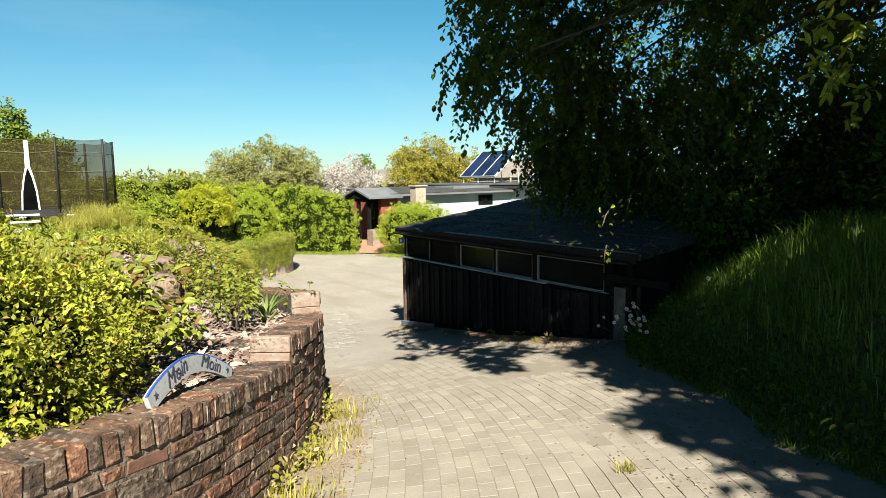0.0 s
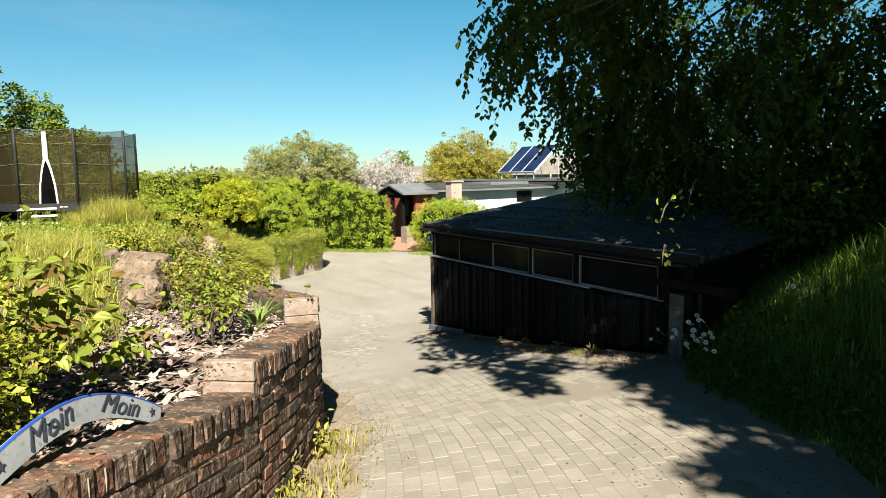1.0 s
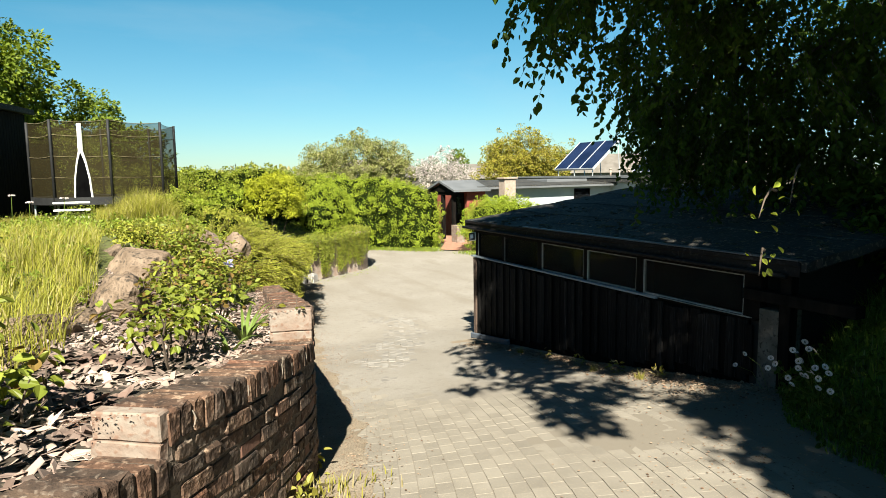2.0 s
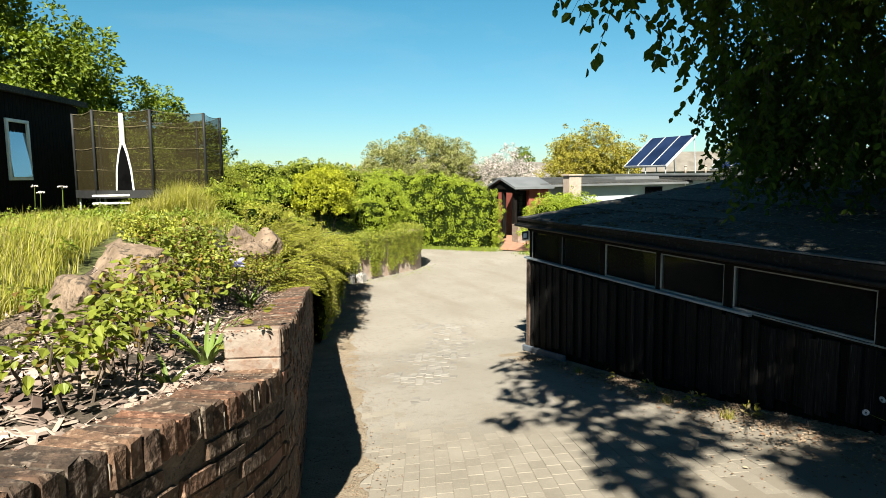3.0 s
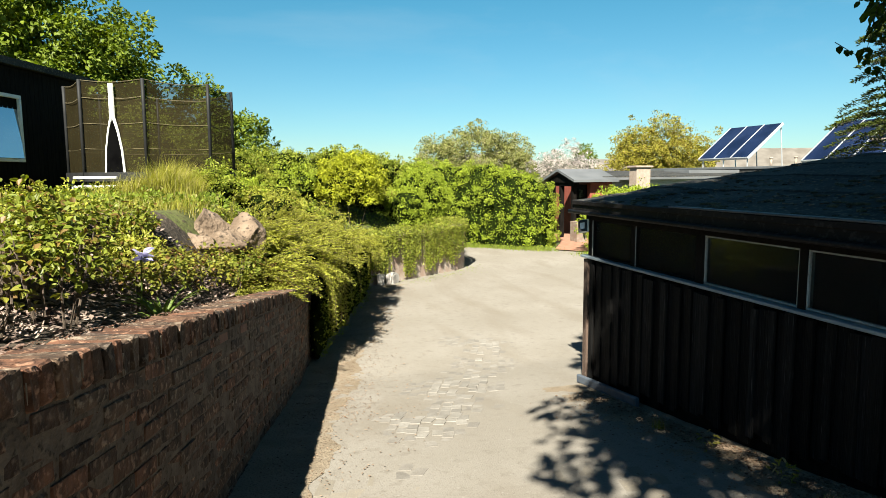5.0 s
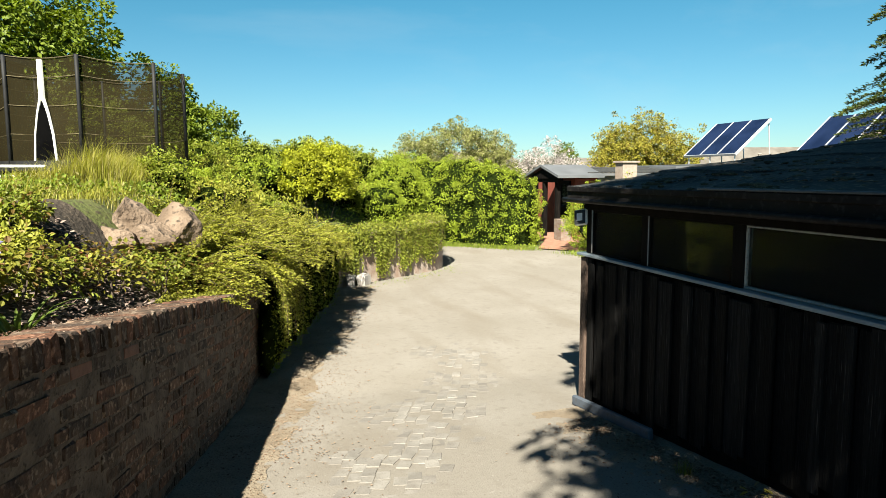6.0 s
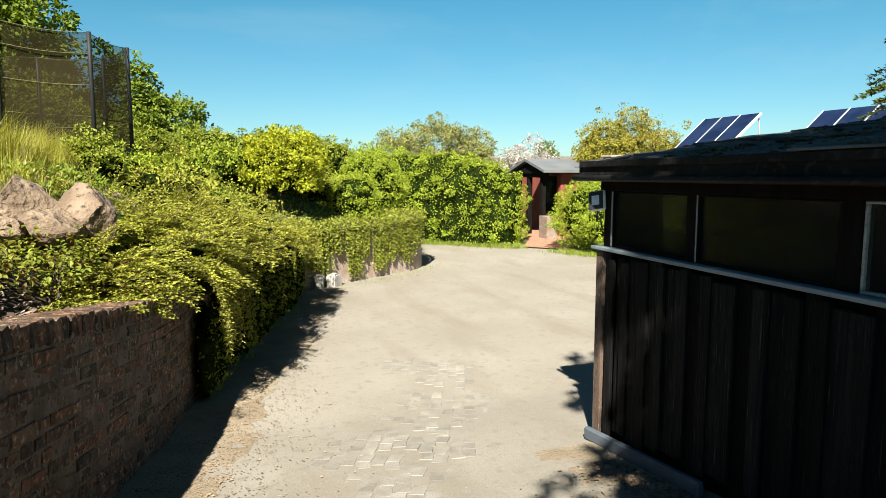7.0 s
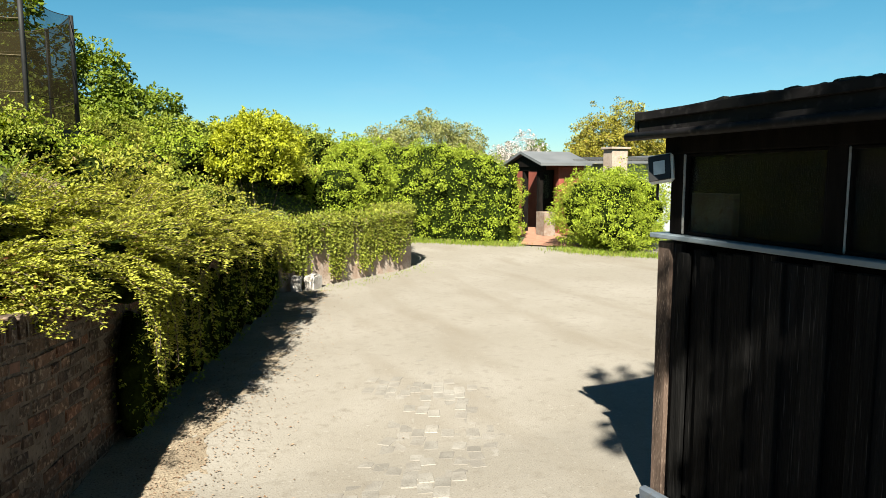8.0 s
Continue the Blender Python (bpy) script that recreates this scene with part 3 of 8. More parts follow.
grid("ground", xs, ys, lambda x, y: np.where(y > 60, -0.2 - (y - 60) * 0.004, gz(y)) - 0.05, M_FAR, "green open ground stretching to the horizon", "ground")


def strip(name, ys, left, right, n, zf, material, label, category):
    """A sheet between two edges given as functions of y."""
    V, nx = [], n + 1
    for y in ys:
        a, b = left(y), right(y)
        for k in range(nx):
            x = a + (b - a) * k / n
            V.append((x, y, zf(x, y)))
    i = (np.arange(len(ys) - 1)[:, None] * nx + np.arange(n)[None]).ravel()
    F = np.stack([i, i + 1, i + nx + 1, i + nx], 1).ravel()
    me = mesh_np(name, np.array(V, float), F, np.full(len(i), 4))
    me.polygons.foreach_set("use_smooth", [True] * len(me.polygons))
    return tagged(ob_mesh(name, me, material), label, category, kind="structure")


def drive_right(y):
    return float(np.interp(y, [-10, -2, 0.5, 1.8, 2.6, 4.4, 5.5, 11, 12, 14, 17, 21, 23.5, 26, 30], [2.0, 2.7, 3.4, 4.05, 4.8, 5.9, 7.4, 7.6, 14, 24, 24, 19, 15.0, 13.0, 10.5]))


def drive_left(y):
    return float(wall_x(y)) - 0.15 if y > 1.6 else -5.0


strip("driveway", np.concatenate([np.linspace(-10, 2, 30), np.linspace(2.2, 27.5, 150)]), drive_left, drive_right, 40,
      lambda x, y: float(gz(y)) + 0.003 * noise.noise(Vector((x * 0.9, y * 0.9, 0))), M_SAND, "sandy worn paved driveway sloping down to a yard", "driveway")
M_DIRT = mat("sandy_dirt", (0.190, 0.150, 0.106), (0.248, 0.205, 0.152), 2.2, 0.95, 1.0, 70, c=(0.135, 0.102, 0.070), dist=0.012)
strip("dirt_edge", np.linspace(2.3, 19.6, 480), lambda y: float(wall_x(y)) - 0.05, lambda y: float(wall_x(y)) + 0.55 + 0.28 * noise.noise(Vector((y * 0.7, 1, 0))) + 0.14 * noise.noise(Vector((y * 2.6, 4, 0))) + float(np.interp(y, [2.3, 4, 5, 9, 15, 18], [0.0, 0.05, -0.1, 0.0, 0.3, 0.45])), 26,
      lambda x, y: float(gz(y)) + 0.014 - 0.020 * (x - float(wall_x(y))) + 0.009 * noise.noise(Vector((x * 4, y * 4, 0))) + 0.006 * noise.noise(Vector((x * 11, y * 11, 0))), M_DIRT, "sandy dirt gathered along the wall foot", "dirt")
strip("dirt_edge", np.linspace(5.0, 11.0, 180), lambda y: 6.98 - 0.55 - 0.25 * noise.noise(Vector((y * 0.9, 6, 0))) - 0.12 * noise.noise(Vector((y * 3.1, 2, 0))), lambda y: 7.12, 22,
      lambda x, y: float(gz(y)) + 0.010 - 0.022 * (7.05 - x) + 0.008 * noise.noise(Vector((x * 4, y * 4, 5))) + 0.006 * noise.noise(Vector((x * 11, y * 11, 5))), M_DIRT, "sandy dirt and litter along the shed foot", "dirt")
strip("garden_bed", np.linspace(1.75, 30, 180), lambda y: -14.0, lambda y: float(wall_x(y)) - 0.1, 90,
      lambda x, y: float(bed_z(x, y)) + 0.03 * noise.noise(Vector((x * 2, y * 2, 3))), M_GRASSG, "raised garden ground behind the retaining wall", "garden bed")


strip("flower_bed", np.linspace(2.5, 12.6, 90), lambda y: float(wall_x(y)) - 1.9, lambda y: float(wall_x(y)) - 0.12, 20,
      lambda x, y: float(bed_z(x, y)) + 0.02 + 0.03 * noise.noise(Vector((x * 2, y * 2, 3))), M_SOIL, "dark soil of the flower bed behind the wall", "flower bed")


def bank_left(y):
    return float(np.interp(y, [-10, -2, 0.5, 1.8, 2.6, 4.4, 5.2, 5.6], [1.9, 2.55, 3.3, 3.95, 4.7, 5.75, 6.7, 7.6]))


def bank_z(x, y):
    d = x - bank_left(y)
    k = min(max(d / 2.2, 0), 1)
    k = k * k * (3 - 2 * k)
    return float(gz(y)) - 0.02 + (float(np.interp(y, [-5, 3, 5, 7], [1.5, 1.1, 0.75, 0.3]))) * k + 0.04 * noise.noise(Vector((x * 1.5, y * 1.5, 1)))


strip("grassy_bank", np.linspace(-10, 5.4, 80), bank_left, lambda y: 30.0, 60, bank_z, M_GRASSG, "shaded grassy bank beside the driveway", "bank")


# ---------------------------------------------------------------- retaining wall
def smooth_path(pts, step=0.02):
    """Catmull-Rom through pts, as evenly spaced points."""
    p = [Vector((*a, 0)) for a in pts]
    p = [p[0] * 2 - p[1]] + p + [p[-1] * 2 - p[-2]]
    q = []
    for i in range(1, len(p) - 2):
        for k in range(40):
            t = k / 40
            q.append(0.5 * (2 * p[i] + (p[i + 1] - p[i - 1]) * t + (2 * p[i - 1] - 5 * p[i] + 4 * p[i + 1] - p[i + 2]) * t * t + (3 * p[i] - p[i - 1] - 3 * p[i + 1] + p[i + 2]) * t ** 3))
    q.append(p[-2])
    acc = [0.0]
    for a, b in zip(q, q[1:]):
        acc.append(acc[-1] + (b - a).length)
    s = np.arange(0, acc[-1], step)
    return np.stack([np.interp(s, acc, [v.x for v in q]), np.interp(s, acc, [v.y for v in q])], 1)


def along(path, step, s):
    """Place and heading (unit) at arc length s."""
    i = min(max(int(s / step), 1), len(path) - 2)
    d = path[i + 1] - path[i - 1]
    return path[i], d / np.linalg.norm(d)


def brick_meshes(name, size, material, count=5, wear=0.006, edge=0.005):
    out = []
    for k in range(count):
        bm = bmesh.new()
        box(bm, [-v / 2 for v in size], [v / 2 for v in size])
        bmesh.ops.bevel(bm, geom=list(bm.edges), offset=edge, segments=1, affect='EDGES')
        for v in bm.verts:
            v.co += noise.random_unit_vector() * wear * random.random()
        me = bpy.data.meshes.new(name)
        bm.to_mesh(me)
        bm.free()
        me.materials.append(material)
        out.append(me)
    return out


PATH_W = smooth_path(WALL)
STEP_W = 0.02
THICK = 0.27


def s_of_y(y):
    return float(np.argmin(np.abs(PATH_W[:, 1] - y))) * STEP_W


def wall_run(label, y0, y1, single=300, proud=(-0.004, 0.012)):
    """One stepped stretch of the wall: a mortar core, a coping of bricks on edge and courses of bricks below."""
    s0, s1 = s_of_y(y0), s_of_y(y1)
    run = thing("retaining_wall", label, "brick wall", kind="structure")
    # core
    bm = bmesh.new()
    rings = []
    for s in np.linspace(s0, s1, max(int((s1 - s0) / 0.12), 3)):
        p, d = along(PATH_W, STEP_W, s)
        nrm = np.array([d[1], -d[0]])
        yy = min(max(p[1], y0 + 1e-3), y1 - 1e-3)
        top, bot = float(wall_top(yy)) - 0.007, float(gz(yy)) - 0.15
        a, b = p - nrm * (0.004 + 0.004 * noise.noise(Vector((s * 5, 0, 0)))), p - nrm * (THICK - 0.01)
        rings.append([bm.verts.new((*a, bot)), bm.verts.new((*a, top)), bm.verts.new((*b, top)), bm.verts.new((*b, bot))])
    for r0, r1 in zip(rings, rings[1:]):
        for k in range(4):
            bm.faces.new((r0[k], r1[k], r1[(k + 1) % 4], r0[(k + 1) % 4]))
    bm.faces.new(rings[0])
    bm.faces.new(list(reversed(rings[-1])))
    bmesh.ops.recalc_face_normals(bm, faces=bm.faces)
    part("mortar_core", bm, M_MORTAR, run)
    places = []
    # coping on edge
    s = s0 + 0.04
    while s < s1 - 0.035:
        p, d = along(PATH_W, STEP_W, s)
        nrm = np.array([d[1], -d[0]])
        yy = min(max(p[1], y0 + 1e-3), y1 - 1e-3)
        c = p - nrm * (THICK / 2 - 0.012 + random.uniform(-0.006, 0.006))
        places.append(("coping_brick", (c[0], c[1], float(wall_top(yy)) - 0.06 + random.uniform(-0.006, 0.006)), math.atan2(d[1], d[0]) + random.uniform(-0.03, 0.03), random.uniform(-0.03, 0.03), 1.0))
        s += 0.083 + random.uniform(-0.002, 0.004)
    # courses
    course = 0
    while course < 17:
        drop = 0.135 + 0.0405 + course * 0.081
        s = s0 + (0.0 if course % 2 else 0.06)
        while s < s1 - 0.03:
            L = 0.24 if random.random() < 0.72 else 0.115
            L = min(L, s1 - s)
            p, d = along(PATH_W, STEP_W, s + L / 2)
            yy = min(max(p[1], y0 + 1e-3), y1 - 1e-3)
            z = float(wall_top(yy)) - drop
            if z > float(gz(p[1])) - 0.05:
                nrm = np.array([d[1], -d[0]])
                c = p - nrm * (0.055 - random.uniform(*proud))
                ds = 0.1
                p2, _ = along(PATH_W, STEP_W, s + L / 2 + ds)
                tilt = 0.0
                y2 = min(max(p2[1], y0 + 1e-3), y1 - 1e-3)
                if abs(y2 - yy) > 0.01:
                    tilt = math.atan2(float(wall_top(y2)) - float(wall_top(yy)), float(np.linalg.norm(p2 - p)))
                places.append(("brick" if L > 0.13 else "half_brick", (c[0], c[1], z), math.atan2(d[1], d[0]), tilt, L / (0.24 if L > 0.13 else 0.115)))
            s += L + 0.011
        course += 1
    # lime run down from the joints of the coping
    bm = bmesh.new()
    for s in np.arange(s0 + 0.08, min(s1, s0 + 7.0) - 0.05, 0.083):
        if random.random() < 0.22:
            p, d = along(PATH_W, STEP_W, s)
            nrm = np.array([d[1], -d[0]])
            yy = min(max(p[1], y0 + 1e-3), y1 - 1e-3)
            z, drop, w = float(wall_top(yy)) - random.uniform(0.02, 0.05), random.uniform(0.04, 0.11), random.uniform(0.002, 0.005)
            q = p + nrm * 0.007
            tube(bm, [(q[0], q[1], z), (q[0] + random.gauss(0, 0.004), q[1], z - drop * 0.5), (q[0], q[1], z - drop)], [w, w * 0.9, w * 0.35], 5)
    part("lime_runs", bm, M_LIMERUN, run, "pale lime runs")
    rest = []
    for i, (kind, c, az, tilt, stretch) in enumerate(places):
        if kind == "coping_brick":
            m = Matrix.Translation(c) @ Matrix.Rotation(az, 4, 'Z') @ Matrix.Rotation(tilt, 4, 'X')
        else:
            m = Matrix.Translation(c) @ Matrix.Rotation(az, 4, 'Z') @ Matrix.Rotation(-tilt + random.gauss(0, 0.012), 4, 'Y') @ Matrix.Diagonal((stretch, 1, 1, 1))
        if i < single:
            me = random.choice(BRICKS[kind])
            if kind != "coping_brick" and random.random() < 0.06:
                me = random.choice(BRICKS[kind + "_red"])
            ob = ob_mesh(kind, me, None, run)
            ob.matrix_basis = m
        else:
            rest.append((random.choice(BRICKS[kind]), m))
    if rest:
        join("bricks_of_lower_courses", rest, M_BRICK_J, run)
    return run


def join(name, items, material, parent, kind="stuff"):
    """Many small meshes, each with its matrix, as one mesh."""
    V, F, C, off = [], [], [], 0
    cache = {}
    for me, m in items:
        if me.name not in cache:
            co = np.empty(len(me.vertices) * 3, np.float32)
            me.vertices.foreach_get("co", co)
            lo = np.empty(len(me.loops), np.int32)
            me.loops.foreach_get("vertex_index", lo)
            ct = np.empty(len(me.polygons), np.int32)
            me.polygons.foreach_get("loop_total", ct)
            cache[me.name] = (co.reshape(-1, 3), lo, ct)
        co, lo, ct = cache[me.name]
        mm = np.array(m)
        V.append(co @ mm[:3, :3].T + mm[:3, 3])
        F.append(lo + off)
        C.append(ct)
        off += len(co)
    me = mesh_np(name, np.concatenate(V), np.concatenate(F), np.concatenate(C))
    return tagged(ob_mesh(name, me, material, parent), kind=kind)


BRICKS = {
    "coping_brick": brick_meshes("coping_brick", (0.073, 0.265, 0.125), M_BRICK, 12, 0.011, 0.008),
    "brick": brick_meshes("brick", (0.240, 0.11, 0.071), M_BRICK, 14, 0.011, 0.008),
    "half_brick": brick_meshes("half_brick", (0.115, 0.11, 0.069), M_BRICK, 8, 0.010, 0.010),
    "brick_red": brick_meshes("brick_red", (0.24, 0.11, 0.069), M_BRICK_RED, 3, 0.005, 0.009),
    "half_brick_red": brick_meshes("half_brick_red", (0.115, 0.11, 0.069), M_BRICK_RED, 3, 0.005, 0.009),
}


def end_block(y, lo_top):
    """The plastered end where the wall steps up."""
    p, d = along(PATH_W, STEP_W, s_of_y(y))
    az = math.atan2(d[1], d[0])
    hi = float(wall_top(y + 0.01))
    m = Matrix.Translation((p[0], p[1], 0)) @ Matrix.Rotation(az, 4, 'Z')
    bm = bmesh.new()
    box(bm, (-0.028, 0.004, lo_top - 0.03), (0.05, THICK + 0.02, lo_top + 0.058), m, 0.005)
    box(bm, (-0.024, 0.002, lo_top + 0.061), (0.05, THICK + 0.016, hi + 0.006), m, 0.007)
    bmesh.ops.subdivide_edges(bm, edges=bm.edges, cuts=2, use_grid_fill=True)
    for v in bm.verts:
        v.co += Vector((noise.noise(v.co * 14), noise.noise(v.co * 14 + Vector((5, 0, 0))), noise.noise(v.co * 14 + Vector((0, 7, 0))))) * 0.006
    return part("wall_end_block", bm, M_ENDSTONE, None)


# ---------------------------------------------------------------- plants
def bush(name, label, c, r, n, size, leaf, category="bush", low=-0.6, core=0.8, twigs=6, base_z=None, group="", width=0.6, lumpy=0.25, freq=1.6, droop=0.15, tuft=16, tuft_r=0.0, lie=0.5):
    """A rounded shrub: a near-black core that paints its inner shade, branches from the ground and a shell of leaves.
    """
    t = thing(name, label, category, group, at=(c[0], c[1], base_z if base_z is not None else c[2] - r[2]))
    t_off = Matrix.Translation(-Vector(t.location))
    obs = []
    if core:
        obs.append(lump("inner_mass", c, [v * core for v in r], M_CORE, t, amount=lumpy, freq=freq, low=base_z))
    P, out = shell(c, r, n, max(core, 0.35) * 0.92, low, lumpy, freq)
    P, out = clumped(P, out, tuft, tuft_r or size * 2.0)
    obs.append(leaves("foliage", P, out * np.array([1, 1, 1.5 - lie]), size, leaf, t, width=width, droop=droop, simple=n > 5000, jit=0.3, lie=lie, spread=0.8 if lie < 0.7 else 0.45))
    if twigs:
        bz = base_z if base_z is not None else c[2] - r[2]
        for k in range(twigs):
            bm = bmesh.new()
            a = k * math.tau / twigs + random.random()
            e = (c[0] + math.cos(a) * r[0] * 0.6, c[1] + math.sin(a) * r[1] * 0.6, c[2] + r[2] * random.uniform(0, 0.5))
            b = (c[0] + math.cos(a) * r[0] * 0.28, c[1] + math.sin(a) * r[1] * 0.28, bz)
            mid = [(u + v) / 2 + random.uniform(-0.05, 0.05) for u, v in zip(e, b)]
            tube(bm, [b, mid, e], [0.009, 0.007, 0.003], 5)
            obs.append(part("branch", bm, M_TWIG, t))
    for o in obs:
        o.matrix_basis = t_off
    return t


def hedge(name, label, line, half, z0, z1, n, size, leaf, lumpy=0.18, category="hedge", dome=0.0):
    """A clipped but soft hedge along a line: a near-black core as painted shade and a shell of leaves."""
    t = thing(name, label, category, at=(*line[0], z0))
    off = Matrix.Translation(-Vector(t.location))
    path = smooth_path(line, 0.1)
    bm = bmesh.new()
    prof = [(-0.88, 0), (-1.0, 0.36), (-0.93, 0.66), (-0.66, 0.88), (-0.22, 1.0), (0.22, 1.0), (0.66, 0.88), (0.93, 0.66), (1.0, 0.36), (0.88, 0)]
    rings = []
    idx = list(range(0, len(path), 3))
    for j, i in enumerate(idx):
        p, d = along(path, 0.1, i * 0.1)
        nrm = np.array([d[1], -d[0]])
        end = min(j, len(idx) - 1 - j)
        k = min(1, 0.4 + 0.15 * end)
        rise = 1 - dome + 2 * dome * math.sin(math.pi * j / (len(idx) - 1))
        ring = []
        for u, v in prof:
            q = Vector((p[0] + nrm[0] * u * half * k, p[1] + nrm[1] * u * half * k, z0 + (z1 - z0) * v * (0.62 + 0.38 * k) * rise))
            f = lumpy * (noise.noise(q * 0.8) + 0.6 * noise.noise(q * 2.1))
            q += Vector((nrm[0] * u, nrm[1] * u, 0.8 * v)) * f
            ring.append(bm.verts.new(q))
        rings.append(ring)
    for r0, r1 in zip(rings, rings[1:]):
        for k in range(len(prof) - 1):
            bm.faces.new((r0[k], r0[k + 1], r1[k + 1], r1[k]))
    bm.faces.new(rings[0])
    bm.faces.new(list(reversed(rings[-1])))
    bmesh.ops.recalc_face_normals(bm, faces=bm.faces)
    bmesh.ops.triangulate(bm, faces=bm.faces)
    A = np.array([f.calc_area() for f in bm.faces])
    T = np.array([[v.co[:] for v in f.verts] for f in bm.faces])
    N = np.array([f.normal[:] for f in bm.faces])
    pick = rng.choice(len(A), n, p=A / A.sum())
    u, v = rng.uniform(0, 1, (n, 1)), rng.uniform(0, 1, (n, 1))
    sw = (u + v) > 1
    u, v = np.where(sw, 1 - u, u), np.where(sw, 1 - v, v)
    P = T[pick, 0] * (1 - u - v) + T[pick, 1] * u + T[pick, 2] * v
    out = N[pick]
    tuft = np.array([noise.noise(Vector(p) * 3.0) for p in P])[:, None]
    P = P + out * (rng.uniform(-0.08, 0.10, (n, 1)) + 0.14 * tuft)
    P, out = clumped(P, out, 60, 0.165)
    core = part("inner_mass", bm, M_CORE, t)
    fol = leaves("foliage", P, out, size, leaf, t, droop=0.1, simple=True, width=0.7, jit=0.3)
    core.matrix_basis = fol.matrix_basis = off
    return t


def limb_mesh(start, tips, r0, sides=6):
    """Limbs that curve from start to each of the tips."""
    bm = bmesh.new()
    for e in tips:
        e = Vector(e)
        bend = Vector((random.uniform(-0.6, 0.6), random.uniform(-0.6, 0.6), random.uniform(0.3, 1.0))) * min((e - start).length * 0.22, 1.2)
        tube(bm, [start, start.lerp(e, 0.4) + bend, start.lerp(e, 0.72) + bend * 0.6, e], [r0, r0 * 0.5, r0 * 0.25, 0.005], sides)
    return bm


def tree(name, label, base, blobs, n, size, leaf, trunk_r=0.25, lumpy=0.3, inner=0.35, droop=0.4, per=40, fork=0.35, category="tree", width=0.62, tuft=0.45):
    """Trunk and limbs reaching into lumpy masses of leaves."""
    t = thing(name, label, category, at=base)
    off = Matrix.Translation(-Vector(base))
    top = Vector(np.mean([b[0] for b in blobs], 0))
    b0 = Vector(base)
    fk = b0.lerp(Vector((b0.x * 0.8 + top.x * 0.2, b0.y * 0.8 + top.y * 0.2, top.z)), fork)
    bm = bmesh.new()
    tube(bm, [b0 - Vector((0, 0, 0.2)), b0.lerp(fk, 0.15), b0.lerp(fk, 0.6) + Vector((0.05, -0.04, 0)), fk], [trunk_r * 1.5, trunk_r * 1.1, trunk_r, trunk_r * 0.85], 10)
    part("trunk", bm, M_BARK, t, smooth=True).matrix_basis = off
    vol = np.array([b[1][0] * b[1][1] * b[1][2] for b in blobs]) ** 0.66
    Ps, Os = [], []
    for (c, r), w in zip(blobs, vol / vol.sum() * n):
        P, out = shell(c, r, max(int(w), 60), inner, -1, lumpy)
        P, out = clumped(P, out, per, tuft)
        Ps.append(P)
        Os.append(out)
        tips = [[v + random.uniform(-0.7, 0.7) * k for v, k in zip(c, r)] for q in range(3)]
        part("limb", limb_mesh(fk, tips, trunk_r * 0.24), M_BARK, t, smooth=True).matrix_basis = off
    leaves("crown", np.concatenate(Ps), np.concatenate(Os), size, leaf, t, droop=droop, width=width, simple=True, jit=0.3).matrix_basis = off
    return t


def hanging_twigs(tips, length, step=0.042, lean=(0.5, 0.28, 0.75)):
    """Drooping twigs that end at tips: their lines, and places and directions of the leaves along them."""
    lines, P, O = [], [], []
    for tip in tips:
        tip = Vector(tip)
        L = length * random.uniform(0.7, 1.25)
        d = Vector((lean[0] + random.gauss(0, 0.35), lean[1] + random.gauss(0, 0.35), lean[2] + random.gauss(0, 0.18))).normalized()
        start = tip + d * L
        mid = tip.lerp(start, 0.5) + Vector((-d.x, -d.y, 0.4)) * L * 0.13
        line = [(1 - f) ** 2 * start + 2 * f * (1 - f) * mid + f * f * tip for f in (0, 0.25, 0.5, 0.75, 1)]
        lines.append(line)
        side = Vector((-d.y, d.x, 0)).normalized()
        m = max(int(L / step), 4)
        for k in range(m):
            f = 0.08 + 0.92 * k / (m - 1)
            i = min(int(f * 4), 3)
            p = line[i].lerp(line[i + 1], f * 4 - i)
            sg = 1 if k % 2 else -1
            o = side * sg * random.uniform(0.3, 0.9) + Vector((-d.x, -d.y, 0)) * 0.3 + Vector((0, 0, -0.5))
            P.append(p + Vector((random.gauss(0, 0.012), random.gauss(0, 0.012), random.gauss(0, 0.012))))
            O.append(o)
    return lines, np.array(P), np.array(O)


def twig_mesh(lines, r=0.004):
    bm = bmesh.new()
    for line in lines:
        tube(bm, line[::2], [r * 1.5, r, r * 0.4], 3)
    return bm


# ---------------------------------------------------------------- shed
A0, A1 = Vector((7.11, 11.05, 0)), Vector((6.86, 5.5, 0))
SH_DIR = (A1 - A0).normalized()
SH_LEN = (A1 - A0).length
SH_M = Matrix.Translation(A0) @ Matrix.Rotation(math.atan2(SH_DIR.y, SH_DIR.x), 4, 'Z')
# in shed axes: u along the front from the yard corner, v to the inside is +v


def sh(u, v, z):
    return SH_M @ Vector((u, v, z))


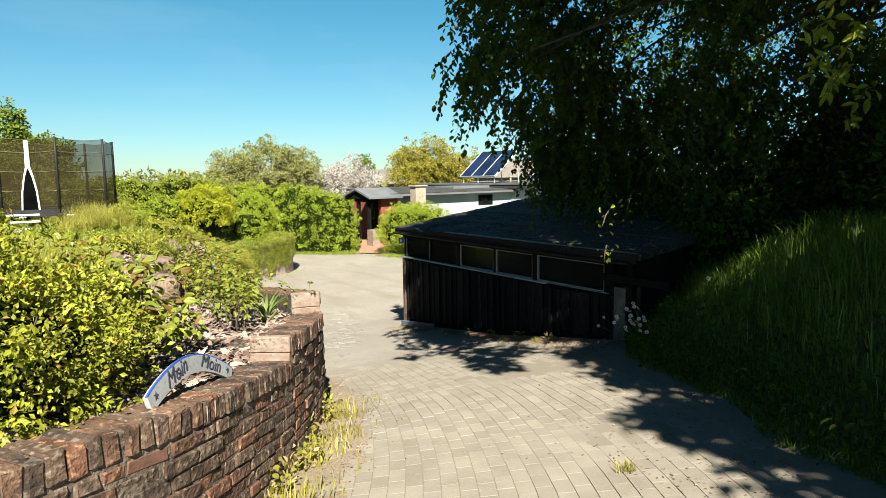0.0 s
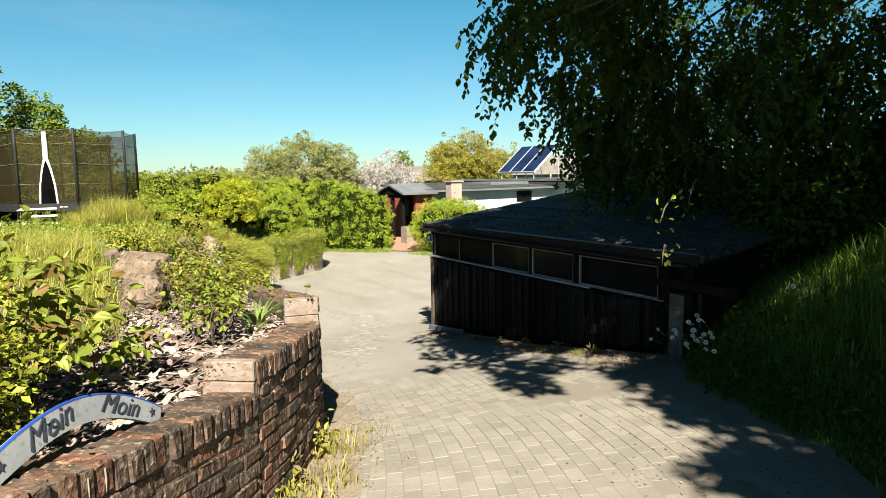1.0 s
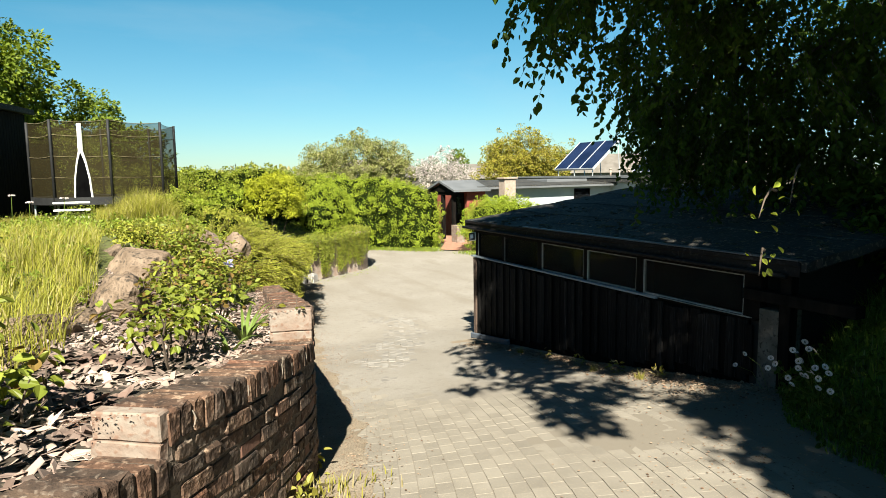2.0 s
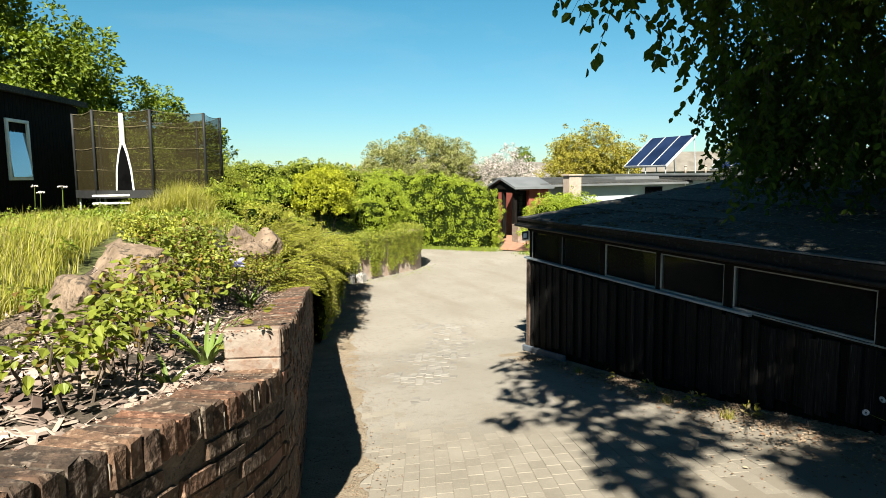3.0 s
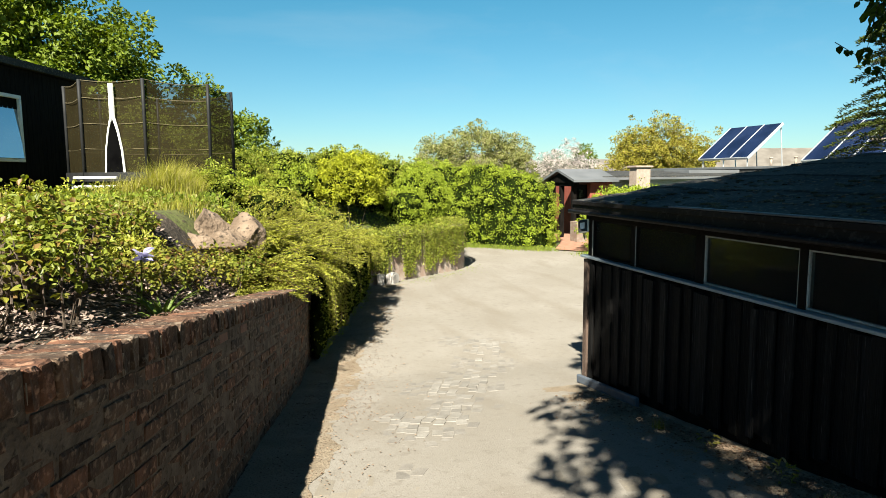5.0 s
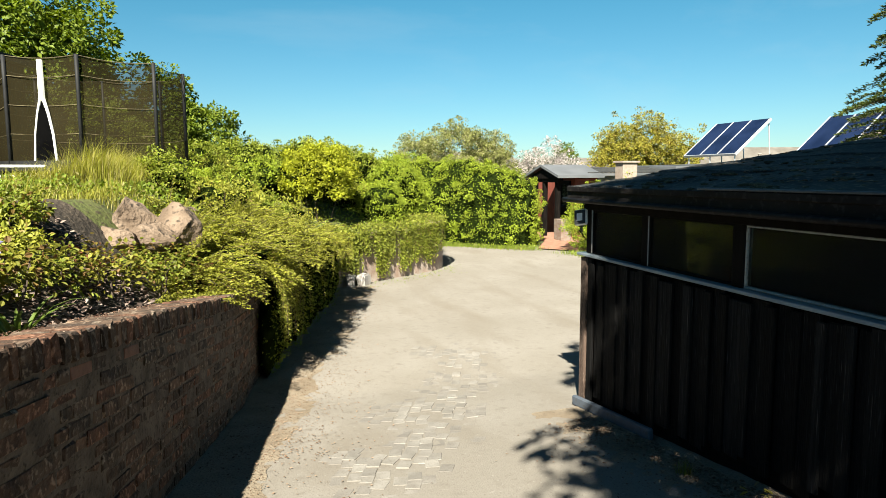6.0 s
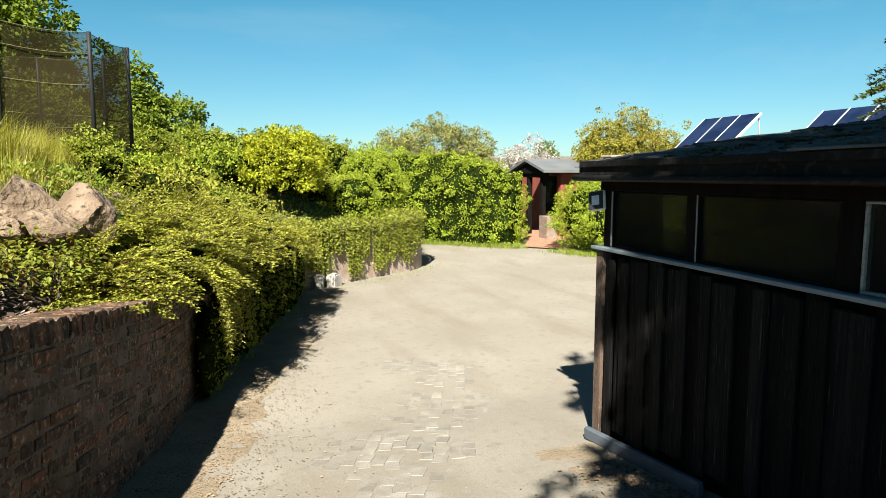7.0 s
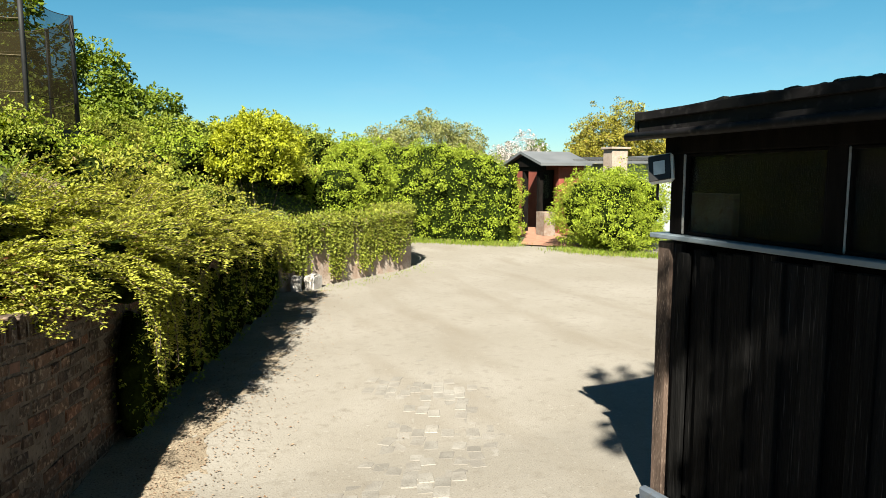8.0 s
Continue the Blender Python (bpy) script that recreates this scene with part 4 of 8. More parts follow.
def shed():
    t = thing("shed", "low black timber shed with a felted roof and ribbon windows", "shed", at=tuple(A0))

    def bx(name, lo, hi, material, label="", bevel=0.004):
        return boxpart(name, lo, hi, material, t, label, bevel, Matrix.Translation(-A0) @ SH_M)

    sill_z, head_z, eave_z = 1.385, 1.788, 1.93
    # inside and back: near-black colour puts an unlit room's shade behind the windows
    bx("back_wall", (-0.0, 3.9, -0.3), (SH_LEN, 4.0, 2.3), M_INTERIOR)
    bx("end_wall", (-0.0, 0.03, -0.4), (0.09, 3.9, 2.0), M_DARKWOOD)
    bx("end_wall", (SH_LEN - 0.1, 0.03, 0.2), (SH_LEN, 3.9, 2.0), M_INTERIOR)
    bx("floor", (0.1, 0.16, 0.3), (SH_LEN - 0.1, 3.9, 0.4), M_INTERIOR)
    bx("plinth", (0.02, 0.05, -0.4), (SH_LEN - 0.02, 0.16, 0.35), M_PLINTH)
    bx("backing", (0.02, 0.035, 0.0), (SH_LEN - 0.02, 0.075, sill_z - 0.02), M_DARKWOOD)
    # paler plaster colour stands in for a sun patch on this brick
    bx("inner_brickwork", (0.125, 0.020, 1.40), (0.40, 0.060, 1.60), M_ENDSTONE, "pinkish brick inside the corner window, coloured pale as if sunlit")
    # boards and cover strips
    u = 0.0
    k = 0
    while u < SH_LEN - 0.04:
        batten = k % 2 == 1
        w = random.uniform(0.035, 0.075) if batten else random.uniform(0.085, 0.15)
        g = float(gz((SH_M @ Vector((u, 0, 0))).y))
        lo = g + random.uniform(0.02, 0.12) + 0.04
        dp = random.uniform(0.016, 0.036) if batten else random.uniform(-0.006, 0.010)
        lean = Matrix.Rotation(random.gauss(0, 0.006), 4, 'Y')
        mid = Vector((u + w / 2, 0, 0.7))
        boxpart("batten" if batten else "board", (u - (0.012 if batten else 0), -0.014 - dp, lo), (min(u + w + (0.012 if batten else 0), SH_LEN), 0.010 - dp, sill_z - 0.022 - random.uniform(0, 0.05)), M_BOARD, t, "", 0.004,
                Matrix.Translation(-A0) @ SH_M @ Matrix.Translation(mid) @ lean @ Matrix.Translation(-mid))
        u += w
        k += 1
    # sill
    bx("sill", (-0.07, -0.07, sill_z - 0.014), (4.3, 0.06, sill_z + 0.010), M_SILL, "grey weathered sill board")
    bx("sill", (4.304, -0.04, sill_z - 0.012), (SH_LEN, 0.06, sill_z + 0.004), M_DARKWOOD)
    bx("sill_strip", (4.32, -0.048, sill_z + 0.006), (SH_LEN - 0.05, -0.02, sill_z + 0.014), M_FRAME_W, "thin pale strip on the sill")
    # posts between the windows
    posts = [(0.02, 0.11), (0.90, 0.98), (1.90, 2.0), (2.965, 3.03), (3.94, 4.05), (5.40, 5.58)]
    for a, b in posts:
        bx("post", (a, -0.02, sill_z + 0.012), (b, 0.08, head_z + 0.04), M_DARKWOOD)
    for u0, u1 in ((0.112, 0.125), (0.983, 0.991)):
        bx("corner_strip", (u0, -0.024, sill_z + 0.014), (u1, -0.013, head_z - 0.004), M_FRAME_W, "thin worn white strip")
    bx("corner_board", (-0.03, -0.045, -0.1), (0.06, 0.05, sill_z - 0.03), M_CORNER, "worn brown corner board")
    bx("head_beam", (-0.02, -0.03, head_z), (SH_LEN, 0.09, eave_z - 0.06), M_DARKWOOD)
    for i, ((_, a), (b, _2)) in enumerate(zip(posts, posts[1:])):
        wf = thing("window", "", "")
        wf.parent = t
        fm = M_DARKWOOD if i < 2 else M_FRAME_W
        w = 0.014
        bm = bmesh.new()
        mm = Matrix.Translation(-A0) @ SH_M
        box(bm, (a, -0.012, sill_z + 0.014), (b, 0.03, sill_z + 0.014 + w), mm, 0.003)
        box(bm, (a, -0.012, head_z - w), (b, 0.03, head_z - 0.002), mm, 0.003)
        box(bm, (a, -0.012, sill_z + 0.014 + w), (a + w, 0.03, head_z - w), mm, 0.003)
        box(bm, (b - w, -0.012, sill_z + 0.014 + w), (b, 0.03, head_z - w), mm, 0.003)
        part("frame", bm, fm, wf)
        g = boxpart("pane", (a + w, 0.005, sill_z + 0.014 + w), (b - w, 0.011, head_z - w), M_GLASS, wf, "dusty glass pane", 0, mm)
        g.visible_shadow = False
    # roof: two shallow slopes
    bm = bmesh.new()
    mm = Matrix.Translation(-A0) @ SH_M
    nu, nv = 60, 40
    prof = lambda v: eave_z + 0.03 + (v + 0.14) * 0.135 if v < 3.7 else eave_z + 0.03 + 3.84 * 0.135 - (v - 3.7) * 0.135
    top, low = {}, {}
    for i in range(nu + 1):
        for j in range(nv + 1):
            u = -0.07 + (SH_LEN + 0.07 + 0.55) * i / nu
            v = -0.14 + 8.14 * j / nv
            z = prof(v) + 0.02 * noise.noise(Vector((u * 1.3, v * 1.3, 0))) + 0.012 * noise.noise(Vector((u * 5, v * 5, 2)))
            top[i, j] = bm.verts.new(mm @ Vector((u, v, z + 0.035)))
            low[i, j] = bm.verts.new(mm @ Vector((u, v, z - 0.05)))
    for i in range(nu):
        for j in range(nv):
            bm.faces.new((top[i, j], top[i + 1, j], top[i + 1, j + 1], top[i, j + 1]))
            bm.faces.new((low[i, j + 1], low[i + 1, j + 1], low[i + 1, j], low[i, j]))
    for i in range(nu):
        bm.faces.new((low[i, 0], low[i + 1, 0], top[i + 1, 0], top[i, 0]))
        bm.faces.new((top[i, nv], top[i + 1, nv], low[i + 1, nv], low[i, nv]))
    for j in range(nv):
        bm.faces.new((top[0, j], top[0, j + 1], low[0, j + 1], low[0, j]))
        bm.faces.new((low[nu, j], low[nu, j + 1], top[nu, j + 1], top[nu, j]))
    bmesh.ops.recalc_face_normals(bm, faces=bm.faces)
    part("roof", bm, M_FELT, t, "dark mossy roofing felt", smooth=False)
    # laps of felt along the slope
    for v in (0.75, 1.65, 2.6, 3.45):
        bm2 = bmesh.new()
        pts = []
        for u in np.linspace(-0.05, SH_LEN + 0.5, 40):
            vv = v + 0.02 * noise.noise(Vector((u * 1.7, v, 0)))
            pts.append(mm @ Vector((u, vv, prof(vv) + 0.02 * noise.noise(Vector((u * 1.3, vv * 1.3, 0))) + 0.012 * noise.noise(Vector((u * 5, vv * 5, 2))) + 0.037)))
        for w, h in ((0.0, 0.0), (0.014, 0.011), (0.30, 0.004)):
            for q in pts:
                bm2.verts.new(q + (mm.to_3x3() @ Vector((0, w, h + w * 0.135))))
        bm2.verts.ensure_lookup_table()
        for r in range(2):
            for k in range(39):
                bm2.faces.new([bm2.verts[i] for i in (r * 40 + k, r * 40 + k + 1, (r + 1) * 40 + k + 1, (r + 1) * 40 + k)])
        part("felt_lap", bm2, M_FELT, t, "lapped edge of felt")
    # fascia, drip board, gutter
    bx("fascia", (-0.06, -0.160, eave_z - 0.07), (SH_LEN + 0.5, -0.130, eave_z + 0.055), M_FASCIA)
    bx("drip_board", (-0.07, -0.178, eave_z + 0.02), (SH_LEN + 0.5, -0.161, eave_z + 0.062), M_FASCIA)
    bx("flashing", (1.75, -0.186, eave_z + 0.066), (SH_LEN + 0.5, -0.12, eave_z + 0.080), M_FLASH, "grey metal edge strip of the roof")
    bx("soffit", (-0.02, -0.129, eave_z - 0.045), (SH_LEN + 0.4, -0.03, eave_z - 0.03), M_DARKWOOD)
    bx("end_fascia", (-0.10, -0.16, eave_z - 0.05), (-0.072, 0.3, eave_z + 0.07), M_FASCIA)
    bm = bmesh.new()
    pts = [tuple(mm @ Vector((u, -0.185, eave_z - 0.055 - 0.003 * u))) for u in np.linspace(-0.12, SH_LEN + 0.4, 14)]
    tube(bm, pts, [0.021] * 14, 10)
    part("gutter", bm, M_FASCIA, t, "dark half-round gutter", smooth=True)
    # skirting board lying at the foot
    bm = bmesh.new()
    m2 = mm @ Matrix.Translation((-0.05, -0.10, float(gz(11.1)) + 0.045)) @ Matrix.Rotation(-math.atan(0.12), 4, 'Y')
    box(bm, (0, 0, -0.04), (1.25, 0.05, 0.050), m2, 0.010)
    part("foot_board", bm, M_FOOT, t, "bluish board along the foot")
    # open end beside the bank: brick pier and beams
    bx("pier", (SH_LEN + 0.02, -0.02, 0.6), (SH_LEN + 0.26, 0.24, 1.50), M_PLINTH, "weathered pale brick pier")
    bx("beam", (SH_LEN - 0.1, -0.10, 1.58), (SH_LEN + 0.95, 0.02, 1.68), M_DARKWOOD)
    bx("upright", (SH_LEN + 0.25, -0.06, 0.6), (SH_LEN + 0.36, 0.04, 1.9), M_DARKWOOD)
    return t


shed()


def moss():
    bm = bmesh.new()
    bmesh.ops.create_icosphere(bm, subdivisions=1, radius=1)
    me = bpy.data.meshes.new("tuft")
    bm.to_mesh(me)
    bm.free()
    items = []
    for k in range(520):
        u, v = random.uniform(-0.05, SH_LEN + 0.4), min(abs(random.gauss(0, 1.5)) - 0.13, 3.6)
        z = 1.96 + (v + 0.14) * 0.135 + 0.035
        s = random.uniform(0.01, 0.035)
        items.append((me, SH_M @ Matrix.Translation((u, v, z)) @ Matrix.Rotation(random.random() * 6, 4, 'Z') @ Matrix.Diagonal((s * random.uniform(1, 2.5), s, s * 0.5, 1))))
    ob = join("roof_moss", items, M_MOSS, None)
    tagged(ob, "small tufts of moss and litter on the felt roof", "moss")


moss()


def roof_litter():
    n = 2600
    u, v = rng.uniform(0.5, SH_LEN + 0.5, n), np.clip(np.abs(rng.normal(1.6, 1.3, n)), 0.25, 3.4)
    k = nz(u, v, 1.1, 3) + rng.uniform(-0.5, 0.5, n) + (u - 2.5) * 0.15 > 0.05
    P = np.array([SH_M @ Vector((a, b, 1.96 + (b + 0.14) * 0.135 + 0.040)) for a, b in zip(u[k], v[k])])
    ob = leaves("roof_litter", P, np.column_stack([rng.normal(0, 1, (len(P), 2)), np.full(len(P), 0.0)]), 0.036, L_LITTER, droop=0.0, spread=0.05, fold=0.06, lie=1.4, jit=0.15)
    tagged(ob, "dry leaves and twigs lying on the felt roof", "leaf litter", kind="stuff")


roof_litter()


def floodlight():
    t = thing("floodlight", "small white and black wall floodlight on the shed corner", "lamp", at=tuple(sh(-0.02, -0.05, 1.70)))
    m0 = Matrix.Rotation(radians(-62), 4, 'Z') @ Matrix.Rotation(radians(-12), 4, 'X') @ Matrix.Rotation(radians(-9), 4, 'Y')
    hold = Matrix.Translation((-0.045, -0.045, 0.02)) @ m0 @ Matrix.Scale(0.84, 4)
    boxpart("housing", (-0.075, 0.0, -0.085), (0.075, 0.045, 0.085), M_WHITEPAINT, t, "white housing", 0.012, hold)
    boxpart("front_frame", (-0.066, -0.008, -0.076), (0.066, -0.001, 0.076), M_BLACKPLASTIC, t, "black front", 0.003, hold)
    boxpart("lens", (-0.034, -0.012, -0.040), (0.034, -0.009, 0.040), M_LENS, t, "frosted lens", 0.001, hold)
    bm = bmesh.new()
    tube(bm, [(-0.06, -0.03, 0.0), (0.0, 0.02, 0.0), (0.05, 0.07, -0.01)], [0.014, 0.014, 0.014], 8)
    part("bracket", bm, M_WHITEPAINT, t)
    bm = bmesh.new()
    tube(bm, [(0.0, 0.02, -0.02), (0.02, 0.05, -0.10), (0.05, 0.08, -0.14), (0.06, 0.09, -0.05)], [0.006] * 4, 6)
    part("cable", bm, M_BLACKPLASTIC, t)


floodlight()

# ---------------------------------------------------------------- bungalow beyond the yard
def bungalow():
    t = thing("bungalow", "low white bungalow with a red brick porch and dark roof", "house", at=(18, 27, -0.2))
    o = Matrix.Translation((-18, -27, 0.2))

    def bx(name, lo, hi, material, label="", bevel=0.01, parent=None):
        return boxpart(name, lo, hi, material, parent or t, label, bevel, o)

    bm = bmesh.new()
    vs = [bm.verts.new(o @ Vector((x, y, z))) for y in (27.0, 27.3) for x, z in ((16.9, -0.3), (24.6, -0.3), (24.6, 2.12), (16.9, 2.09))]
    for q in ((0, 1, 2, 3), (7, 6, 5, 4), (0, 4, 5, 1), (1, 5, 6, 2), (2, 6, 7, 3), (3, 7, 4, 0)):
        bm.faces.new([vs[k] for k in q])
    bmesh.ops.recalc_face_normals(bm, faces=bm.faces)
    part("wall", bm, M_WHITE, t)
    bx("wall", (24.6, 20.0, -0.3), (24.9, 27.0, 2.28), M_WHITE)
    bx("wall", (16.9, 27.3, -0.3), (17.2, 30.4, 2.1), M_REDWALL)
    # window in the white wall
    w = thing("window", "", "")
    w.parent = t
    bx("frame", (22.2, 26.96, 1.45), (23.2, 27.0, 2.0), M_DARKWOOD, parent=w)
    bx("pane", (22.26, 26.945, 1.50), (23.14, 26.957, 1.96), M_GLASS_C, "dark pane", parent=w)
    # main roof: front slope to a ridge along x
    bm = bmesh.new()
    e = lambda x: 2.10 + (x - 18.7) * 0.004
    q = [(16.4, 26.6), (25.2, 26.6), (25.2, 31.2), (16.4, 31.2)]
    vs = []
    for dz in (0.0, 0.13):
        vs.append([bm.verts.new(o @ Vector((x, y, e(x) + (0.24 if y > 30 else 0) + dz))) for x, y in q])
    for k in range(4):
        bm.faces.new((vs[0][k], vs[0][(k + 1) % 4], vs[1][(k + 1) % 4], vs[1][k]))
    bm.faces.new(vs[1])
    bm.faces.new(list(reversed(vs[0])))
    part("roof", bm, M_FELT, t)
    bm = bmesh.new()
    for (xa, xb) in ((16.4, 25.25),):
        v = [bm.verts.new(o @ Vector(p)) for p in ((xa, 26.57, e(xa) + 0.0), (xb, 26.57, e(xb) + 0.0), (xb, 26.57, e(xb) + 0.09), (xa, 26.57, e(xa) + 0.09))]
        bm.faces.new(v)
        ex = bmesh.ops.extrude_face_region(bm, geom=list(bm.faces))
        bmesh.ops.translate(bm, verts=[x for x in ex["geom"] if isinstance(x, bmesh.types.BMVert)], vec=(0, -0.03, 0))
    bmesh.ops.recalc_face_normals(bm, faces=bm.faces)
    part("fascia", bm, M_METAL, t, "pale grey roof edge")
    # pale patch of roofing
    bx("roof_light", (21.6, 28.4, 2.32), (24.2, 30.2, 2.47), M_METAL, "pale raised roof panel")
    # flat-roofed wing
    bx("wing_roof", (24.3, 19.5, 2.28), (34, 36, 2.60), M_FELT)
    bx("wing_fascia", (24.26, 19.46, 2.50), (24.298, 36, 2.61), M_METAL)
    for q in ((24.75, 27.2), (24.75, 25.9)):
        bm = bmesh.new()
        tube(bm, [o @ Vector((*q, 2.55)), o @ Vector((*q, 2.92))], [0.05, 0.05], 10)
        tube(bm, [o @ Vector((*q, 2.92)), o @ Vector((*q, 2.98))], [0.075, 0.075], 10)
        part("vent_pipe", bm, M_CHIM, t, "short pale vent pipe", smooth=True)
    st = bx("chimney", (25.0, 22.35, 2.5), (25.45, 22.8, 3.45), M_CHIM, "stubby pale chimney")
    bx("cap", (24.94, 22.29, 3.45), (25.51, 22.86, 3.52), M_CHIM, parent=st)
    # chimney
    ch = bx("chimney", (17.45, 26.0, -0.2), (18.05, 26.5, 2.55), M_CHIM, "stubby white chimney")
    bx("cap", (17.38, 25.93, 2.55), (18.12, 26.56, 2.62), M_CHIM, parent=ch)
    ch.location = (0, 0, 0)
    # porch: gable towards the yard, ridge along x
    bm = bmesh.new()
    y0, yr, y1, za, zr = 26.3, 27.7, 29.1, 2.02, 2.43
    for (ya, zz, yb, zb) in ((y0, za, yr, zr), (yr, zr, y1, za)):
        v = [bm.verts.new(o @ Vector(p)) for p in ((15.0, ya, zz), (16.9, ya, zz), (16.9, yb, zb), (15.0, yb, zb))]
        v2 = [bm.verts.new(a.co + Vector((0, 0, 0.09))) for a in v]
        for k in range(4):
            bm.faces.new((v[k], v[(k + 1) % 4], v2[(k + 1) % 4], v2[k]))
        bm.faces.new(v2)
        bm.faces.new(list(reversed(v)))
    bmesh.ops.recalc_face_normals(bm, faces=bm.faces)
    part("porch_roof", bm, M_METAL, t, "grey metal porch roof")
    bm = bmesh.new()
    v = [bm.verts.new(o @ Vector(p)) for p in ((15.12, y0 + 0.15, za - 0.02), (15.12, yr, zr - 0.04), (15.12, y1 - 0.15, za - 0.02))]
    bm.faces.new(v)
    ex = bmesh.ops.extrude_face_region(bm, geom=list(bm.faces))
    bmesh.ops.translate(bm, verts=[x for x in ex["geom"] if isinstance(x, bmesh.types.BMVert)], vec=(0.06, 0, 0))
    part("gable", bm, M_DARKWOOD, t)
    for y in (26.75, 27.75, 28.6):
        bx("porch_post", (15.2, y, -0.2), (15.36, y + 0.16, 2.0), M_DARKWOOD)
    bx("porch_beam", (15.18, 26.6, 1.86), (15.38, 28.95, 2.04), M_DARKWOOD)
    bx("porch_wall", (16.6, 26.7, -0.25), (16.85, 31.2, 2.1), M_REDWALL, "oxide red brick wall")
    bx("porch_wall", (15.9, 26.7, -0.25), (16.6, 26.9, 2.0), M_REDWALL, "oxide red brick wall")
    d = bx("door", (16.54, 28.2, -0.1), (16.6, 29.1, 1.9), M_DARKWOOD, "dark glazed door")
    bx("pane", (16.52, 28.35, 0.9), (16.54, 28.95, 1.75), M_GLASS_C, parent=d)
    # added dark panel: fills the opening in place of the porch's inner shade
    bx("porch_back", (15.3, 31.0, -0.25), (16.6, 31.1, 2.0), M_DARKWOOD)
    bx("porch_window", (15.86, 26.98, 0.0), (15.9, 27.0, 0.02), M_FRAME_W)
    bx("low_wall", (15.1, 26.2, -0.25), (15.5, 26.75, 0.55), M_ENDSTONE, "low plastered porch wall")
    bx("low_wall", (14.7, 28.4, -0.25), (15.15, 28.8, 0.5), M_ENDSTONE, "low plastered porch wall")
    return t


bungalow()


def porch_path():
    t = tagged(new("path"), "red brick path leading up to the porch", "path", kind="structure")
    pl, pr = [(13.4, 24.6), (14.8, 26.8), (15.3, 29.3)], [(14.5, 23.3), (15.7, 25.9), (16.3, 28.4)]
    bm = bmesh.new()
    r = []
    for (a, b), z in zip(zip(pl, pr), (-0.235, -0.20, -0.12)):
        r.append([bm.verts.new((*a, z)), bm.verts.new((*b, z)), bm.verts.new((*b, z - 0.1)), bm.verts.new((*a, z - 0.1))])
    for x, y in zip(r, r[1:]):
        for k in range(4):
            bm.faces.new((x[k], x[(k + 1) % 4], y[(k + 1) % 4], y[k]))
    part("path_bed", bm, M_PATH, t)


porch_path()


def collector(name_group, loc):
    t = thing("solar_collector", "tilted bank of three dark blue solar collectors on a frame", "solar panel", group=name_group, at=loc)
    tilt = Matrix.Rotation(-radians(40), 4, 'Y')
    for k in range(3):
        boxpart("panel", (0, k * 1.08, 0), (2.35, k * 1.08 + 1.02, 0.09), M_SOLAR, t, "dark blue glazed absorber", 0.01, tilt)
    for y in (-0.06, 1.02, 2.10, 3.18):
        boxpart("rail", (0, y, -0.01), (2.36, y + 0.06, 0.105), M_ALU, t, "aluminium edge", 0.004, tilt)
    boxpart("rail", (-0.04, -0.06, -0.01), (-0.002, 3.24, 0.105), M_ALU, t, "", 0.004, tilt)
    for y in (0.1, 1.6, 3.0):
        for leg in ([(1.78, y, 1.46), (1.95, y, -0.36)], [(0.05, y, 0.0), (0.05, y, -0.36)]):
            bm = bmesh.new()
            tube(bm, leg, [0.03, 0.03], 6)
            part("strut", bm, M_ALU, t)
    return t


sc = collector("solar collectors on the roof", (24.45, 28.2, 2.95))
copy_thing(sc, Matrix.Translation((24.4, 22.0, 2.74)))


def distant_house(c, L, W, h, roofh, az, roofmat):
    t = thing("distant_house", "distant low house with a pale brown pitched roof", "house", "distant houses", at=(c[0], c[1], c[2]))
    t.rotation_euler = (0, 0, az)
    boxpart("wall", (-L / 2, -W / 2, 0), (L / 2, W / 2, h), M_THATCH, t, "", 0.02)
    bm = bmesh.new()
    v = [bm.verts.new(p) for p in ((-L / 2 - .3, -W / 2 - .4, h - .1), (L / 2 + .3, -W / 2 - .4, h - .1), (L / 2 + .3, W / 2 + .4, h - .1), (-L / 2 - .3, W / 2 + .4, h - .1), (-L / 2 + .6, 0, h + roofh), (L / 2 - .6, 0, h + roofh))]
    for f in ((0, 1, 5, 4), (2, 3, 4, 5), (1, 2, 5), (3, 0, 4), (3, 2, 1, 0)):
        bm.faces.new([v[i] for i in f])
    part("roof", bm, roofmat, t)
    for k in (-1, 1):
        boxpart("window", (k * L / 4 - .5, -W / 2 - .03, h * 0.35), (k * L / 4 + .5, -W / 2 - .002, h * 0.8), M_DARKWOOD, t, "", 0.005)
    return t


distant_house((27, 66, 0.3), 9, 6, 2.4, 1.8, 0.2, M_THATCH)
distant_house((37, 66, 0.2), 10, 6, 2.2, 1.6, 0.1, M_THATCH)
distant_house((58, 62, 0.5), 16, 7, 2.4, 2.2, -0.3, M_THATCH)
distant_house((66, 52, 0.5), 12, 7, 2.4, 2.2, -0.5, M_THATCH)


